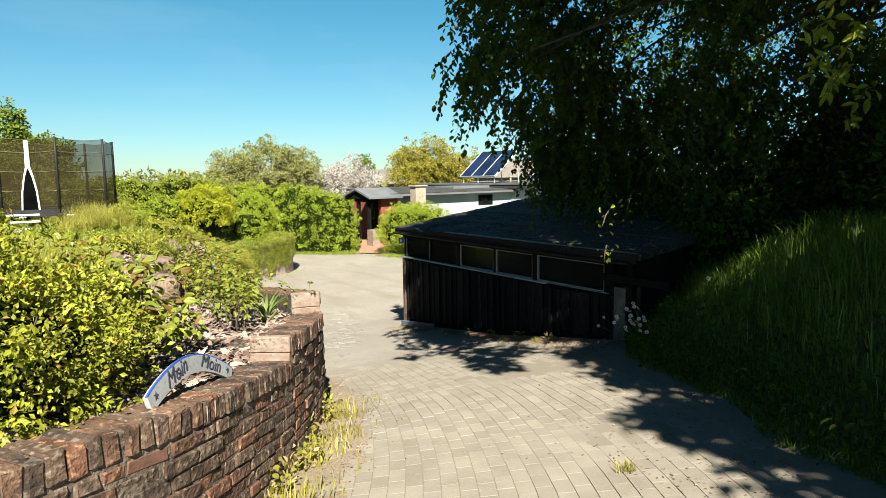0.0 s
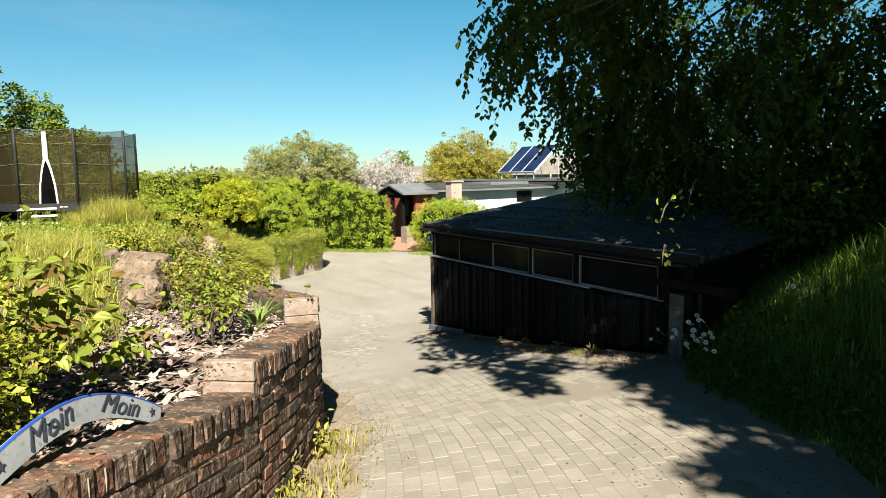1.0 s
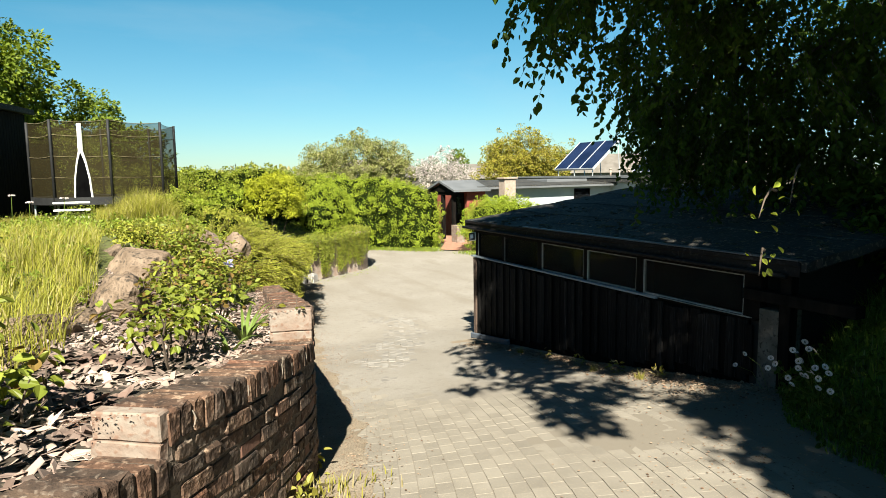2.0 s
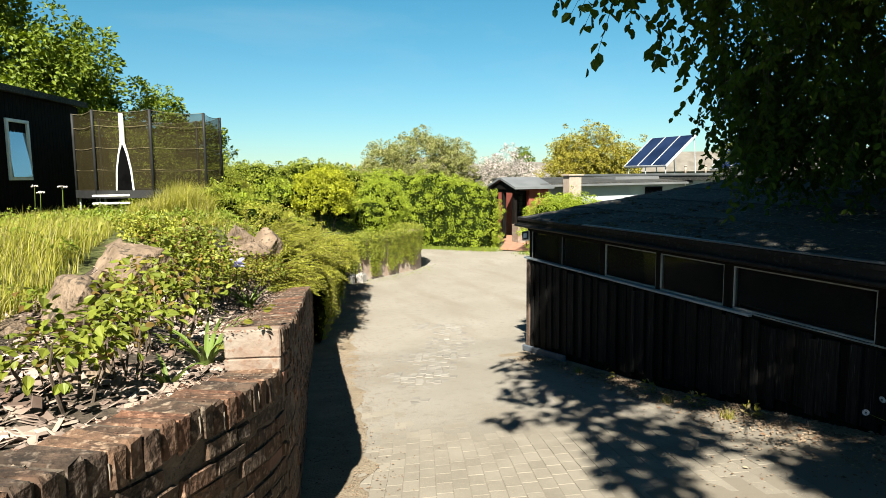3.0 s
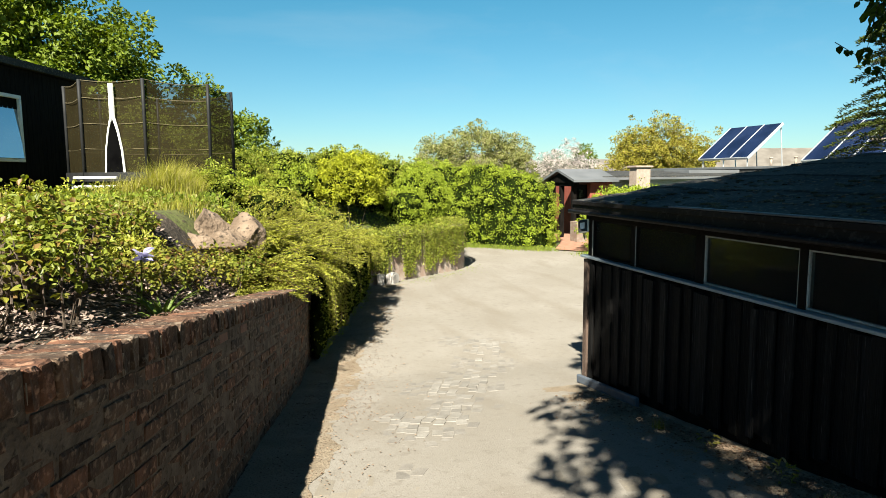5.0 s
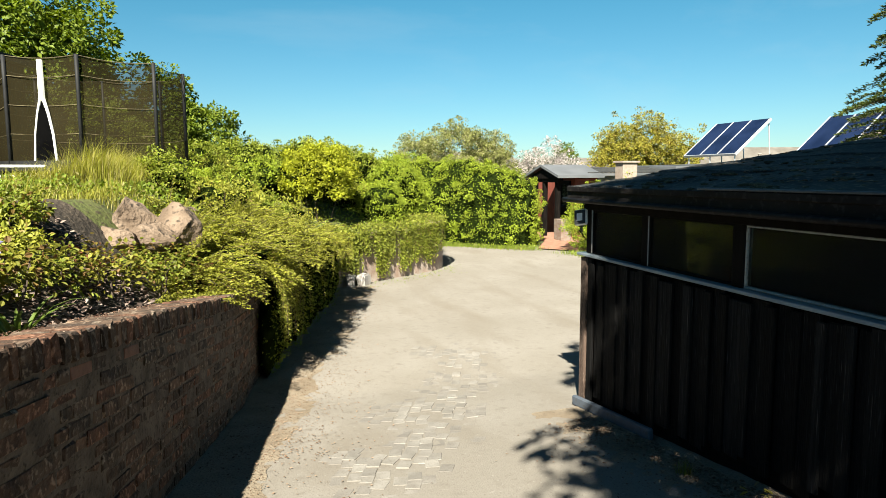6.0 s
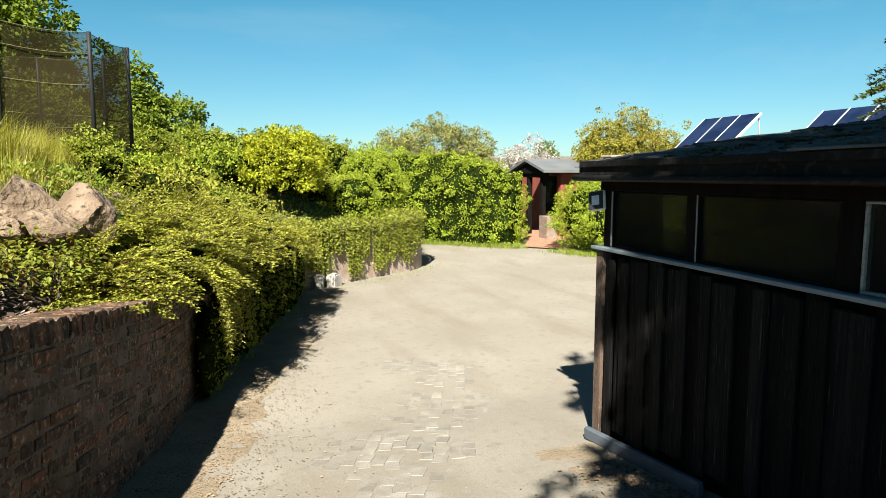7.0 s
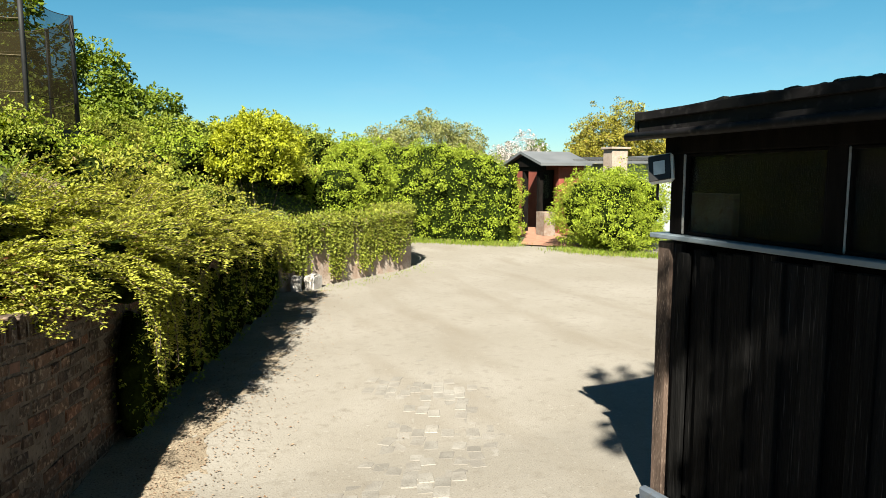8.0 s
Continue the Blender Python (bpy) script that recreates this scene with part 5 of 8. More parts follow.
# ---------------------------------------------------------------- dark house on the upper level
def dark_house():
    t = thing("timber_house", "black timber house with white framed windows", "house", at=(-1.05, 20.5, 1.7))
    t.rotation_euler = (0, 0, radians(-18))
    o = Matrix.Translation((1.05, -20.5, -1.7))

    def bx(name, lo, hi, material, label="", bevel=0.008, parent=None):
        return boxpart(name, lo, hi, material, parent or t, label, bevel, o)

    bx("wall", (-1.25, 8.0, 1.2), (-1.06, 22.95, 4.58), M_DARKWOOD)
    bx("wall", (-8.0, 22.75, 1.2), (-1.25, 22.95, 4.58), M_DARKWOOD)
    bx("wall", (-8.0, 8.0, 1.2), (-1.25, 8.2, 4.58), M_DARKWOOD)
    y = 8.0
    while y < 22.9:
        bx("board", (-1.06, y, 1.4), (-1.035, min(y + 0.14, 22.95), 4.56), M_DARKWOOD, bevel=0.003)
        y += 0.146
    bm = bmesh.new()
    v = [bm.verts.new(o @ Vector(p)) for p in ((-0.88, 7.5, 4.58), (-0.88, 23.2, 4.58), (-8.5, 23.2, 5.2), (-8.5, 7.5, 5.2))]
    v2 = [bm.verts.new(a.co + Vector((0, 0, 0.14))) for a in v]
    for k in range(4):
        bm.faces.new((v[k], v[(k + 1) % 4], v2[(k + 1) % 4], v2[k]))
    bm.faces.new(v2)
    bm.faces.new(list(reversed(v)))
    bmesh.ops.recalc_face_normals(bm, faces=bm.faces)
    part("roof", bm, M_FELT, t)
    for ya, yb in ((19.58, 20.46), (18.22, 19.13)):
        w = thing("window", "", "")
        w.parent = t
        za, zb, f = 2.62, 4.0, 0.075
        bx("frame", (-1.03, ya, za), (-0.97, yb, za + f), M_WHITEPAINT, "white frame", parent=w)
        bx("frame", (-1.03, ya, zb - f), (-0.97, yb, zb), M_WHITEPAINT, "white frame", parent=w)
        bx("frame", (-1.03, ya, za + f), (-0.97, ya + f, zb - f), M_WHITEPAINT, "white frame", parent=w)
        bx("frame", (-1.03, yb - f, za + f), (-0.97, yb, zb - f), M_WHITEPAINT, "white frame", parent=w)
        mid = Vector((-1.01, 0, (za + zb) / 2))
        boxpart("pane", (-1.02, ya + f, za + f), (-1.0, yb - f, zb - f), M_PANE, w, "reflecting pane", 0.0, o @ Matrix.Translation(mid) @ Matrix.Rotation(radians(-5.0), 4, 'Y') @ Matrix.Translation(-mid))
    return t


dark_house()


# ---------------------------------------------------------------- trampoline
def trampoline():
    cx, cy, R, z0, z1 = 1.62, 19.66, 1.58, 2.33, 4.10
    g = 1.72
    t = thing("trampoline", "round garden trampoline with a tall dark safety net", "trampoline", at=(cx, cy, g))
    loc = lambda x, y, z: (x, y, z - g)
    bm = bmesh.new()
    tube(bm, [loc(R * math.cos(a), R * math.sin(a), z0) for a in np.linspace(0, math.tau, 37)], [0.04] * 37, 8)
    part("rim", bm, M_ALU, t, smooth=True)
    bm = bmesh.new()
    bmesh.ops.create_cone(bm, cap_ends=True, segments=48, radius1=R - 0.28, radius2=R - 0.28, depth=0.02, matrix=Matrix.Translation(loc(0, 0, z0)))
    part("mat", bm, M_BLACKPLASTIC, t, "black jumping mat")
    bm = bmesh.new()
    n = 48
    for k in range(n):
        a, b = k * math.tau / n, (k + 1) * math.tau / n
        v = [bm.verts.new(loc(r * math.cos(x), r * math.sin(x), z)) for r, x, z in ((R - 0.27, a, z0 + .03), (R - 0.27, b, z0 + .03), (R + .05, b, z0 + .05), (R + .05, a, z0 + .05))]
        bm.faces.new(v)
        v2 = [bm.verts.new(loc(r * math.cos(x), r * math.sin(x), z)) for r, x, z in ((R + .05, a, z0 + .05), (R + .05, b, z0 + .05), (R + .05, b, z0 - .12), (R + .05, a, z0 - .12))]
        bm.faces.new(v2)
    bmesh.ops.remove_doubles(bm, verts=bm.verts, dist=1e-4)
    part("spring_cover", bm, M_POST, t, "dark spring cover")
    N = 8
    a0 = radians(-132)
    ang = [a0 + k * math.tau / N for k in range(N)]
    for a in ang:
        bm = bmesh.new()
        x, y = (R + 0.02) * math.cos(a), (R + 0.02) * math.sin(a)
        tube(bm, [loc(x, y, z0 - 0.3), loc(x, y, z1 - 0.5), loc(x, y, z1 + 0.01)], [0.032] * 3, 10)
        part("net_post", bm, M_POST, t, "foam sleeved post", smooth=True)
        bm = bmesh.new()
        tube(bm, [loc(x * 0.97, y * 0.97, g), loc(x * 0.97, y * 0.97, z0)], [0.025] * 2, 8)
        part("leg", bm, M_ALU, t, smooth=True)
    # net panels between the posts, sagging a little at the top
    zip_a = radians(-116)
    for a, b in zip(ang, ang[1:] + [ang[0] + math.tau]):
        bm = bmesh.new()
        rows = []
        for j in range(7):
            row = []
            for i in range(9):
                f = i / 8
                pa = Vector((math.cos(a), math.sin(a), 0)) * R
                pb = Vector((math.cos(b), math.sin(b), 0)) * R
                p = pa.lerp(pb, f) * (1 + 0.02 * math.sin(math.pi * f) * math.sin(j))
                zz = z0 + (z1 - z0 - 0.05 * math.sin(math.pi * f)) * j / 6
                row.append(bm.verts.new(loc(p.x, p.y, zz)))
            rows.append(row)
        for r0, r1 in zip(rows, rows[1:]):
            for i in range(8):
                bm.faces.new((r0[i], r0[i + 1], r1[i + 1], r1[i]))
        part("net", bm, M_NET, t, "fine dark netting", smooth=True)
        for zz in (0.28, 0.55, 0.82, 1.0):
            bm = bmesh.new()
            pts = []
            for i in range(9):
                f = i / 8
                p = Vector((math.cos(a), math.sin(a), 0)).lerp(Vector((math.cos(b), math.sin(b), 0)), f) * (R + 0.012)
                pts.append(loc(p.x, p.y, z0 + (z1 - z0) * zz - 0.05 * zz * math.sin(math.pi * f)))
            tube(bm, pts, [0.006] * 9, 5)
            part("tape", bm, M_TAPE, t, "pale stitched tape")
    # door flap: white zip
    zx, zy = math.cos(zip_a + 0.12), math.sin(zip_a + 0.12)
    d = Vector((-zy, zx, 0))
    c = Vector((zx, zy, 0)) * (R * math.cos(math.pi / 8) + 0.045)
    bm = bmesh.new()
    for sgn in (-1, 1):
        pts = [c + d * sgn * w + Vector((0, 0, z - g)) for w, z in ((0.022, z1 - 0.08), (0.022, 3.40), (0.09, 3.15), (0.15, 2.8), (0.18, 2.36))]
        tube(bm, [tuple(p) for p in pts], [0.028, 0.032, 0.024, 0.022, 0.022], 6)
    part("zip", bm, M_WHITEPAINT, t, "white zip edging")
    # near-black panel: the shade inside the entrance put into colour
    bm = bmesh.new()
    back = c * 1.008
    bm.faces.new([bm.verts.new(back + d * w + Vector((0, 0, z - g))) for w, z in ((-0.17, 2.36), (0.17, 2.36), (0.14, 2.8), (0.08, 3.15), (0.0, 3.36), (-0.08, 3.15), (-0.14, 2.8))])
    part("entrance", bm, M_ENTRY_SHADE, t, "near-black panel for the shaded entrance")
    # ladder step
    st = thing("step", "", "")
    st.parent = t
    for z in (1.95, 2.12, 2.28):
        boxpart("tread", (-0.35, -0.06, z - g - 0.02), (0.35, 0.06, z - g + 0.02), M_WHITEPAINT, st, "pale step", 0.008, Matrix.Translation((-0.72, -1.98, 0)))
    return t


trampoline()

# ---------------------------------------------------------------- hedges and shrubs round the yard
hedge("hedge", "tall clipped green hedge beside the path", [(6.6, 27.9), (8.6, 28.3), (10.4, 28.1), (12.2, 27.1), (13.8, 25.5)], 1.15, -0.3, 2.4, 80000, 0.060, L_HEDGE, lumpy=0.5, dome=0.07)
bush("bush", "rounded leafy green bush by the porch", (15.35, 23.0, 0.72), (1.42, 1.45, 1.2), 42000, 0.056, L_HEDGE, base_z=-0.3, twigs=5, lumpy=0.35, low=-0.97, tuft=34, tuft_r=0.12)
hedge("hedge", "dense mixed hedge behind the trampoline", [(1.0, 26.0), (3.5, 25.2), (6.5, 25.6), (9.2, 26.8)], 1.1, 1.2, 2.9, 56000, 0.066, L_DARKH, lumpy=0.45)
bush("bush", "bright yellow-green rounded bush", (5.96, 20.9, 2.1), (0.86, 0.86, 0.76), 16000, 0.058, L_LIME, base_z=1.1, lumpy=0.22, freq=2.4, core=0.7, tuft=34, tuft_r=0.085)
bush("bush", "green rounded bush in the upper bed", (8.4, 23.6, 1.6), (0.95, 0.95, 0.9), 14000, 0.055, L_HEDGE, base_z=0.8, tuft=34, tuft_r=0.11)
bush("bush", "small cone-shaped green shrub", (7.6, 21.8, 1.25), (0.62, 0.6, 0.72), 8000, 0.045, L_HEDGE, base_z=0.8, tuft=60, tuft_r=0.1)

bush("bush", "leafy green bush behind the trampoline", (0.2, 24.2, 2.6), (2.1, 1.1, 1.55), 24000, 0.062, L_DARKH, base_z=1.5, twigs=0, tuft=36, tuft_r=0.13)
bush("bush", "leafy green bush behind the trampoline", (2.9, 24.3, 2.1), (1.3, 1.0, 1.0), 14000, 0.062, L_DARKH, base_z=1.4, twigs=0, tuft=36, tuft_r=0.13)

# ---------------------------------------------------------------- trees far off
tree("far_tree", "slender far tree behind the roofs", (48, 74, -0.2), [((48, 74, 5.0), (2.4, 2.2, 2.4)), ((50.5, 75, 3.6), (2.4, 2, 1.8))], 5000, 0.3, L_FARTREE, 0.25)
tree("far_tree", "small dark far tree above the roofs", (45, 80, -0.2), [((45, 80, 4.6), (1.5, 1.4, 1.6))], 1800, 0.3, L_SYCAMORE, 0.2)
tree("far_tree", "broad pale green tree in the distance", (22, 58, -0.2), [((18.6, 57, 3.0), (2.3, 2.6, 2.2)), ((22.4, 58, 3.5), (3.6, 3.3, 3.0)), ((25.3, 58, 3.2), (2.1, 2.6, 2.1))], 50000, 0.17, L_FARTREE, 0.3, lumpy=0.3, per=70, tuft=0.42, inner=0.75)
tree("far_tree", "dark green far trees above the roofs", (61, 74, -0.2), [((59, 74, 4.0), (2.6, 2.2, 2.0)), ((63, 75, 4.2), (3.0, 2.2, 2.0))], 9000, 0.25, L_SYCAMORE, 0.25)
tree("hawthorn", "hawthorn covered in white blossom", (30, 57, -0.2), [((30.1, 57, 2.75), (2.6, 2.4, 2.0)), ((32.0, 57, 2.4), (2.0, 2, 1.7))], 20000, 0.13, M_BLOSSOM, 0.2, per=40, tuft=0.3, lumpy=0.5, inner=0.6)
tree("bronze_tree", "bronze-yellow leaved tree behind the bungalow", (29.5, 42, -0.2), [((28.2, 42, 3.6), (2.0, 2.0, 1.9)), ((29.8, 42, 4.1), (1.8, 1.9, 1.7)), ((31.2, 42, 3.5), (2.0, 2.0, 1.9)), ((27.2, 42, 2.6), (1.3, 1.3, 1.3)), ((32.6, 42, 2.9), (1.3, 1.3, 1.4))], 40000, 0.125, L_YELLOW, 0.22, inner=0.55, lumpy=0.6, per=55, tuft=0.27)
tree("sycamore", "large broad leafy tree behind the dark house", (-5, 36, 1.5), [((-8, 36, 8.0), (4.5, 4, 4.0)), ((-4.2, 36, 7.0), (3.2, 3.2, 3.0)), ((-11, 36, 8), (4, 4, 4)), ((-2.2, 36.5, 7.2), (2.1, 2.0, 2.3)), ((-1.2, 36.5, 5.2), (1.5, 1.6, 1.7)), ((-6, 35, 10.2), (2.6, 2.4, 2.0)), ((-9.5, 35, 11), (2.8, 2.6, 2.2))], 72000, 0.23, L_SYCAMORE, 0.45, per=75, tuft=0.6, lumpy=0.45, inner=0.45)
tree("sycamore", "smaller leafy tree behind the hedge", (3.2, 38, 1.0), [((1.2, 38, 4.9), (1.5, 1.5, 2.1)), ((2.9, 38, 4.0), (1.5, 1.5, 1.5)), ((0.4, 37, 3.4), (2.4, 1.6, 1.6))], 24000, 0.18, L_SYCAMORE, 0.25, per=60, tuft=0.4, lumpy=0.45, inner=0.6)


def far_woods():
    P, O = [], []
    for x in np.arange(-60, 160, 3.0):
        y = 120 + 14 * noise.noise(Vector((x * 0.05, 0, 0)))
        h = 2.6 + 2.2 * noise.noise(Vector((x * 0.09, 3, 0)))
        p, o = shell((x, y, 0.8 + h * 0.4), (3.0, 2.5, 1.5 + h * 0.5), 280, 0.7, -0.2, 0.3)
        P.append(p)
        O.append(o)
    ob = leaves("far_woods", np.concatenate(P), np.concatenate(O), 0.75, L_FARTREE, simple=True)
    tagged(ob, "low belt of far green trees along the horizon", "woods", kind="stuff")


far_woods()

# ---------------------------------------------------------------- the big tree over the drive
# lower leaf masses, hung with twigs: centre, radii, number of twigs
LOW = [
    ((5.98, 6.45, 5.35), (1.02, 0.9, 0.95), 310),
    ((5.12, 6.05, 5.1), (0.45, 0.5, 0.75), 110),
    ((4.75, 5.85, 4.2), (0.3, 0.35, 0.5), 34),
    ((5.6, 6.3, 4.25), (0.6, 0.5, 0.4), 50),
    ((8.5, 8.2, 3.9), (0.48, 0.6, 0.95), 290),
    ((8.5, 7.4, 3.5), (0.85, 0.9, 1.0), 420),
    ((7.62, 6.95, 4.8), (0.82, 0.8, 0.75), 390),
    ((8.0, 7.2, 5.9), (1.4, 0.9, 0.6), 330),
    ((9.2, 6.2, 3.4), (1.2, 1.2, 1.2), 460),
    ((10.6, 7.6, 3.6), (1.3, 1.2, 1.2), 360),
    ((8.6, 4.9, 4.5), (1.5, 1.4, 1.6), 480),
    ((10.6, 3.6, 3.4), (2.0, 1.6, 1.4), 480),
    ((9.4, 1.4, 4.2), (2.4, 1.8, 2.0), 380),
    ((11.5, 4.8, 4.8), (2.3, 2.3, 2.2), 420),
]
# upper masses of the crown, unseen, placed over the drive to cast its shade
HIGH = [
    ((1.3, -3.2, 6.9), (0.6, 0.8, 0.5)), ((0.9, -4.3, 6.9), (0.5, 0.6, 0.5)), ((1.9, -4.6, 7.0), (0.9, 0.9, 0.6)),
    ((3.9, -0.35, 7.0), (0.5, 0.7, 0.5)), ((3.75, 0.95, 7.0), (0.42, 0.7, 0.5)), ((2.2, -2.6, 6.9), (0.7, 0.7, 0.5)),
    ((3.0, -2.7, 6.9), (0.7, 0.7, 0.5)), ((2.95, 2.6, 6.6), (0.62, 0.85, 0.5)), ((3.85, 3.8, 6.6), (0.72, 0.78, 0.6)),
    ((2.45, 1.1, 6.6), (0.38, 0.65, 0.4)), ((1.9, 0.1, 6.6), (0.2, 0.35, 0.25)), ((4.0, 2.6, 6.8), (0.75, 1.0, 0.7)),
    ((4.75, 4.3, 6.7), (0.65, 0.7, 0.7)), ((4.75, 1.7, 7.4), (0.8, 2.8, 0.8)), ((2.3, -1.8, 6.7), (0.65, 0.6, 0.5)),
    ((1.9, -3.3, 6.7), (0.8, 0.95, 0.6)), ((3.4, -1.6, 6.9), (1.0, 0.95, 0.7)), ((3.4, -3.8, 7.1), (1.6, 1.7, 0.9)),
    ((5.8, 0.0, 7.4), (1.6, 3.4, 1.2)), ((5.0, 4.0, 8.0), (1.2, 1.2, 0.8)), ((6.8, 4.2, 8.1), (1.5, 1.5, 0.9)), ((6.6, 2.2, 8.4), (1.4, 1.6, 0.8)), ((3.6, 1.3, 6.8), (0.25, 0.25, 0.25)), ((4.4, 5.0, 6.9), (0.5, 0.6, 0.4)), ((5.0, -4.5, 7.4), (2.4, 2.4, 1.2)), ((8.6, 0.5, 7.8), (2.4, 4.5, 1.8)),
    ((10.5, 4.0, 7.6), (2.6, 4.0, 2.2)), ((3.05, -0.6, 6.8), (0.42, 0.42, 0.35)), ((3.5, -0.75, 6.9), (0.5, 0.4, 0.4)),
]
# ends of single twigs hanging clear of the crown
ENDS = [(4.11, 5.57, 4.45), (4.48, 5.99, 4.1), (4.38, 5.75, 3.8), (4.48, 5.8, 3.44), (4.2, 5.52, 3.4), (4.56, 5.82, 3.23), (4.97, 5.77, 3.24),
        (5.1, 5.9, 3.5), (5.3, 6.0, 3.35), (5.45, 6.1, 3.2), (4.8, 5.9, 3.6), (5.7, 6.3, 3.4), (5.9, 6.5, 3.6), (6.1, 6.6, 3.35),
        (6.3, 7.15, 3.1), (6.28, 6.75, 3.2), (7.17, 7.84, 3.7), (6.95, 7.4, 2.96), (7.0, 7.5, 3.3), (6.7, 7.3, 3.5), (7.2, 7.7, 2.7), (7.3, 7.7, 2.5),
        (5.93, 6.12, 2.3), (7.5, 7.2, 2.45), (7.9, 6.8, 2.4), (8.2, 6.3, 2.35), (7.6, 6.5, 2.5), (8.6, 6.0, 2.3), (7.3, 6.0, 2.6)]


def lime_tree():
    base = Vector((10.0, 1.8, 2.0))
    t = thing("lime_tree", "huge dense dark green tree hanging over the driveway", "tree", at=base)
    off = Matrix.Translation(-base)
    fk = Vector((9.9, 2.3, 5.2))
    bm = bmesh.new()
    tube(bm, [base - Vector((0, 0, 0.2)), base.lerp(fk, 0.15), base.lerp(fk, 0.6) + Vector((0.05, -0.04, 0)), fk], [0.6, 0.46, 0.4, 0.34], 10)
    part("trunk", bm, M_BARK, t, smooth=True).matrix_basis = off
    lines, P, O = hanging_twigs(ENDS, 0.75)
    lines, Ps, Os = list(lines), [P], [O]
    for c, r, n in LOW:
        tips, _ = shell((c[0], c[1], c[2] - 0.25), r, n, 0.45, -1, 0.35)
        # gathered on boughs, with gaps between them
        j = rng.integers(0, n, max(n // 9, 5))
        k = rng.integers(0, len(j), n)
        tips = tips[j][k] + rng.normal(0, 0.17, (n, 3))
        ln, P, O = hanging_twigs(tips, 0.5, 0.034)
        lines += ln
        Ps.append(P)
        Os.append(O)
        part("limb", limb_mesh(fk, [c], 0.07), M_BARK, t, smooth=True).matrix_basis = off
    part("twig_work", twig_mesh(lines, 0.0028), M_BARK, t).matrix_basis = off
    leaves("crown", np.concatenate(Ps), np.concatenate(Os), 0.074, L_TREE, t, droop=0.35, spread=0.3, width=0.66, lie=0.3).matrix_basis = off
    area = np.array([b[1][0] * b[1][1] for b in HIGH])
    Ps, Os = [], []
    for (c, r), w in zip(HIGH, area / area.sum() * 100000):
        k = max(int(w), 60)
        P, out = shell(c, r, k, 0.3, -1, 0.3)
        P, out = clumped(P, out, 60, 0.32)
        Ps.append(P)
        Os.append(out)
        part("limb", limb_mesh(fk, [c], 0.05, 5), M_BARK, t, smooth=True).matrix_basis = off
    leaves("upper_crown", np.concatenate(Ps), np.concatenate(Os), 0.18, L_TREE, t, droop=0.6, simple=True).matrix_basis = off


lime_tree()
tree("lime_tree", "dark leafy tree behind the shed", (14.6, 10.6, 0.0), [((13.4, 9.5, 4.6), (1.7, 1.7, 1.5)), ((15.8, 10.6, 6.4), (2.4, 2.6, 2.4)), ((14.0, 6.6, 5.2), (2.4, 2.4, 2.3)), ((13.6, 4.2, 5.6), (2.4, 2.4, 2.6))], 32000, 0.11, L_TREE, 0.17, fork=0.3, per=110, tuft=0.38)


def yew(base, h, reach):
    """A dense conifer: tiers of drooping sprays set with short needles."""
    t = thing("yew_tree", "dark conifer with feathery drooping sprays behind the shed", "tree", at=base)
    bm = bmesh.new()
    tube(bm, [(0, 0, -0.2), (0.03, 0, h * 0.5), (0, 0, h)], [0.14, 0.09, 0.02], 8)
    part("trunk", bm, M_BARK, t, smooth=True)
    P, O, lines = [], [], []
    for k in range(240):
        f = random.uniform(0.08, 0.98)
        a = random.random() * math.tau
        L = reach * (1 - f * 0.75) * random.uniform(0.75, 1.15)
        d = Vector((math.cos(a), math.sin(a), 0))
        line = [Vector((0, 0, h * f)) + d * L * q + Vector((0, 0, L * (0.32 * q - 0.42 * q * q))) for q in (0, 0.25, 0.5, 0.75, 1)]
        lines.append(line)
        side = Vector((-d.y, d.x, 0))
        for q in np.linspace(0.35, 1, 13):
            p = d * L * q + Vector((0, 0, h * f + L * (0.32 * q - 0.42 * q * q)))
            for sg in (-1, 1):
                w = 0.34 * (1.12 - q)
                for s in np.linspace(0.1, 1, 7):
                    P.append(p + side * sg * w * s + d * w * 0.7 * s + Vector((0, 0, -0.12 * s * w + random.gauss(0, 0.012))))
                    O.append(side * sg * 0.6 + d * 0.8 + Vector((0, 0, 0.25)))
    part("twig_work", twig_mesh(lines, 0.007), M_BARK, t)
    leaves("needles", np.array(P), np.array(O), 0.075, L_YEW, t, droop=0.1, spread=0.35, width=0.36, simple=True)


yew((15.1, 13.5, -0.25), 6.8, 2.15)

# ---------------------------------------------------------------- beds above the wall
bush("box_bush", "dense yellow-green box bush spilling over the wall", (-0.14, 3.75, 2.18), (0.85, 0.85, 0.56), 21000, 0.035, L_BOX, base_z=1.9, lumpy=0.36, freq=2.9, core=0.6, tuft=42, tuft_r=0.095)
bush("box_bush", "taller yellow-green box bush growing behind the first", (-0.42, 4.05, 2.58), (0.60, 0.6, 0.55), 12500, 0.035, L_BOX, base_z=2.0, lumpy=0.4, freq=2.9, core=0.58, tuft=30, tuft_r=0.075)
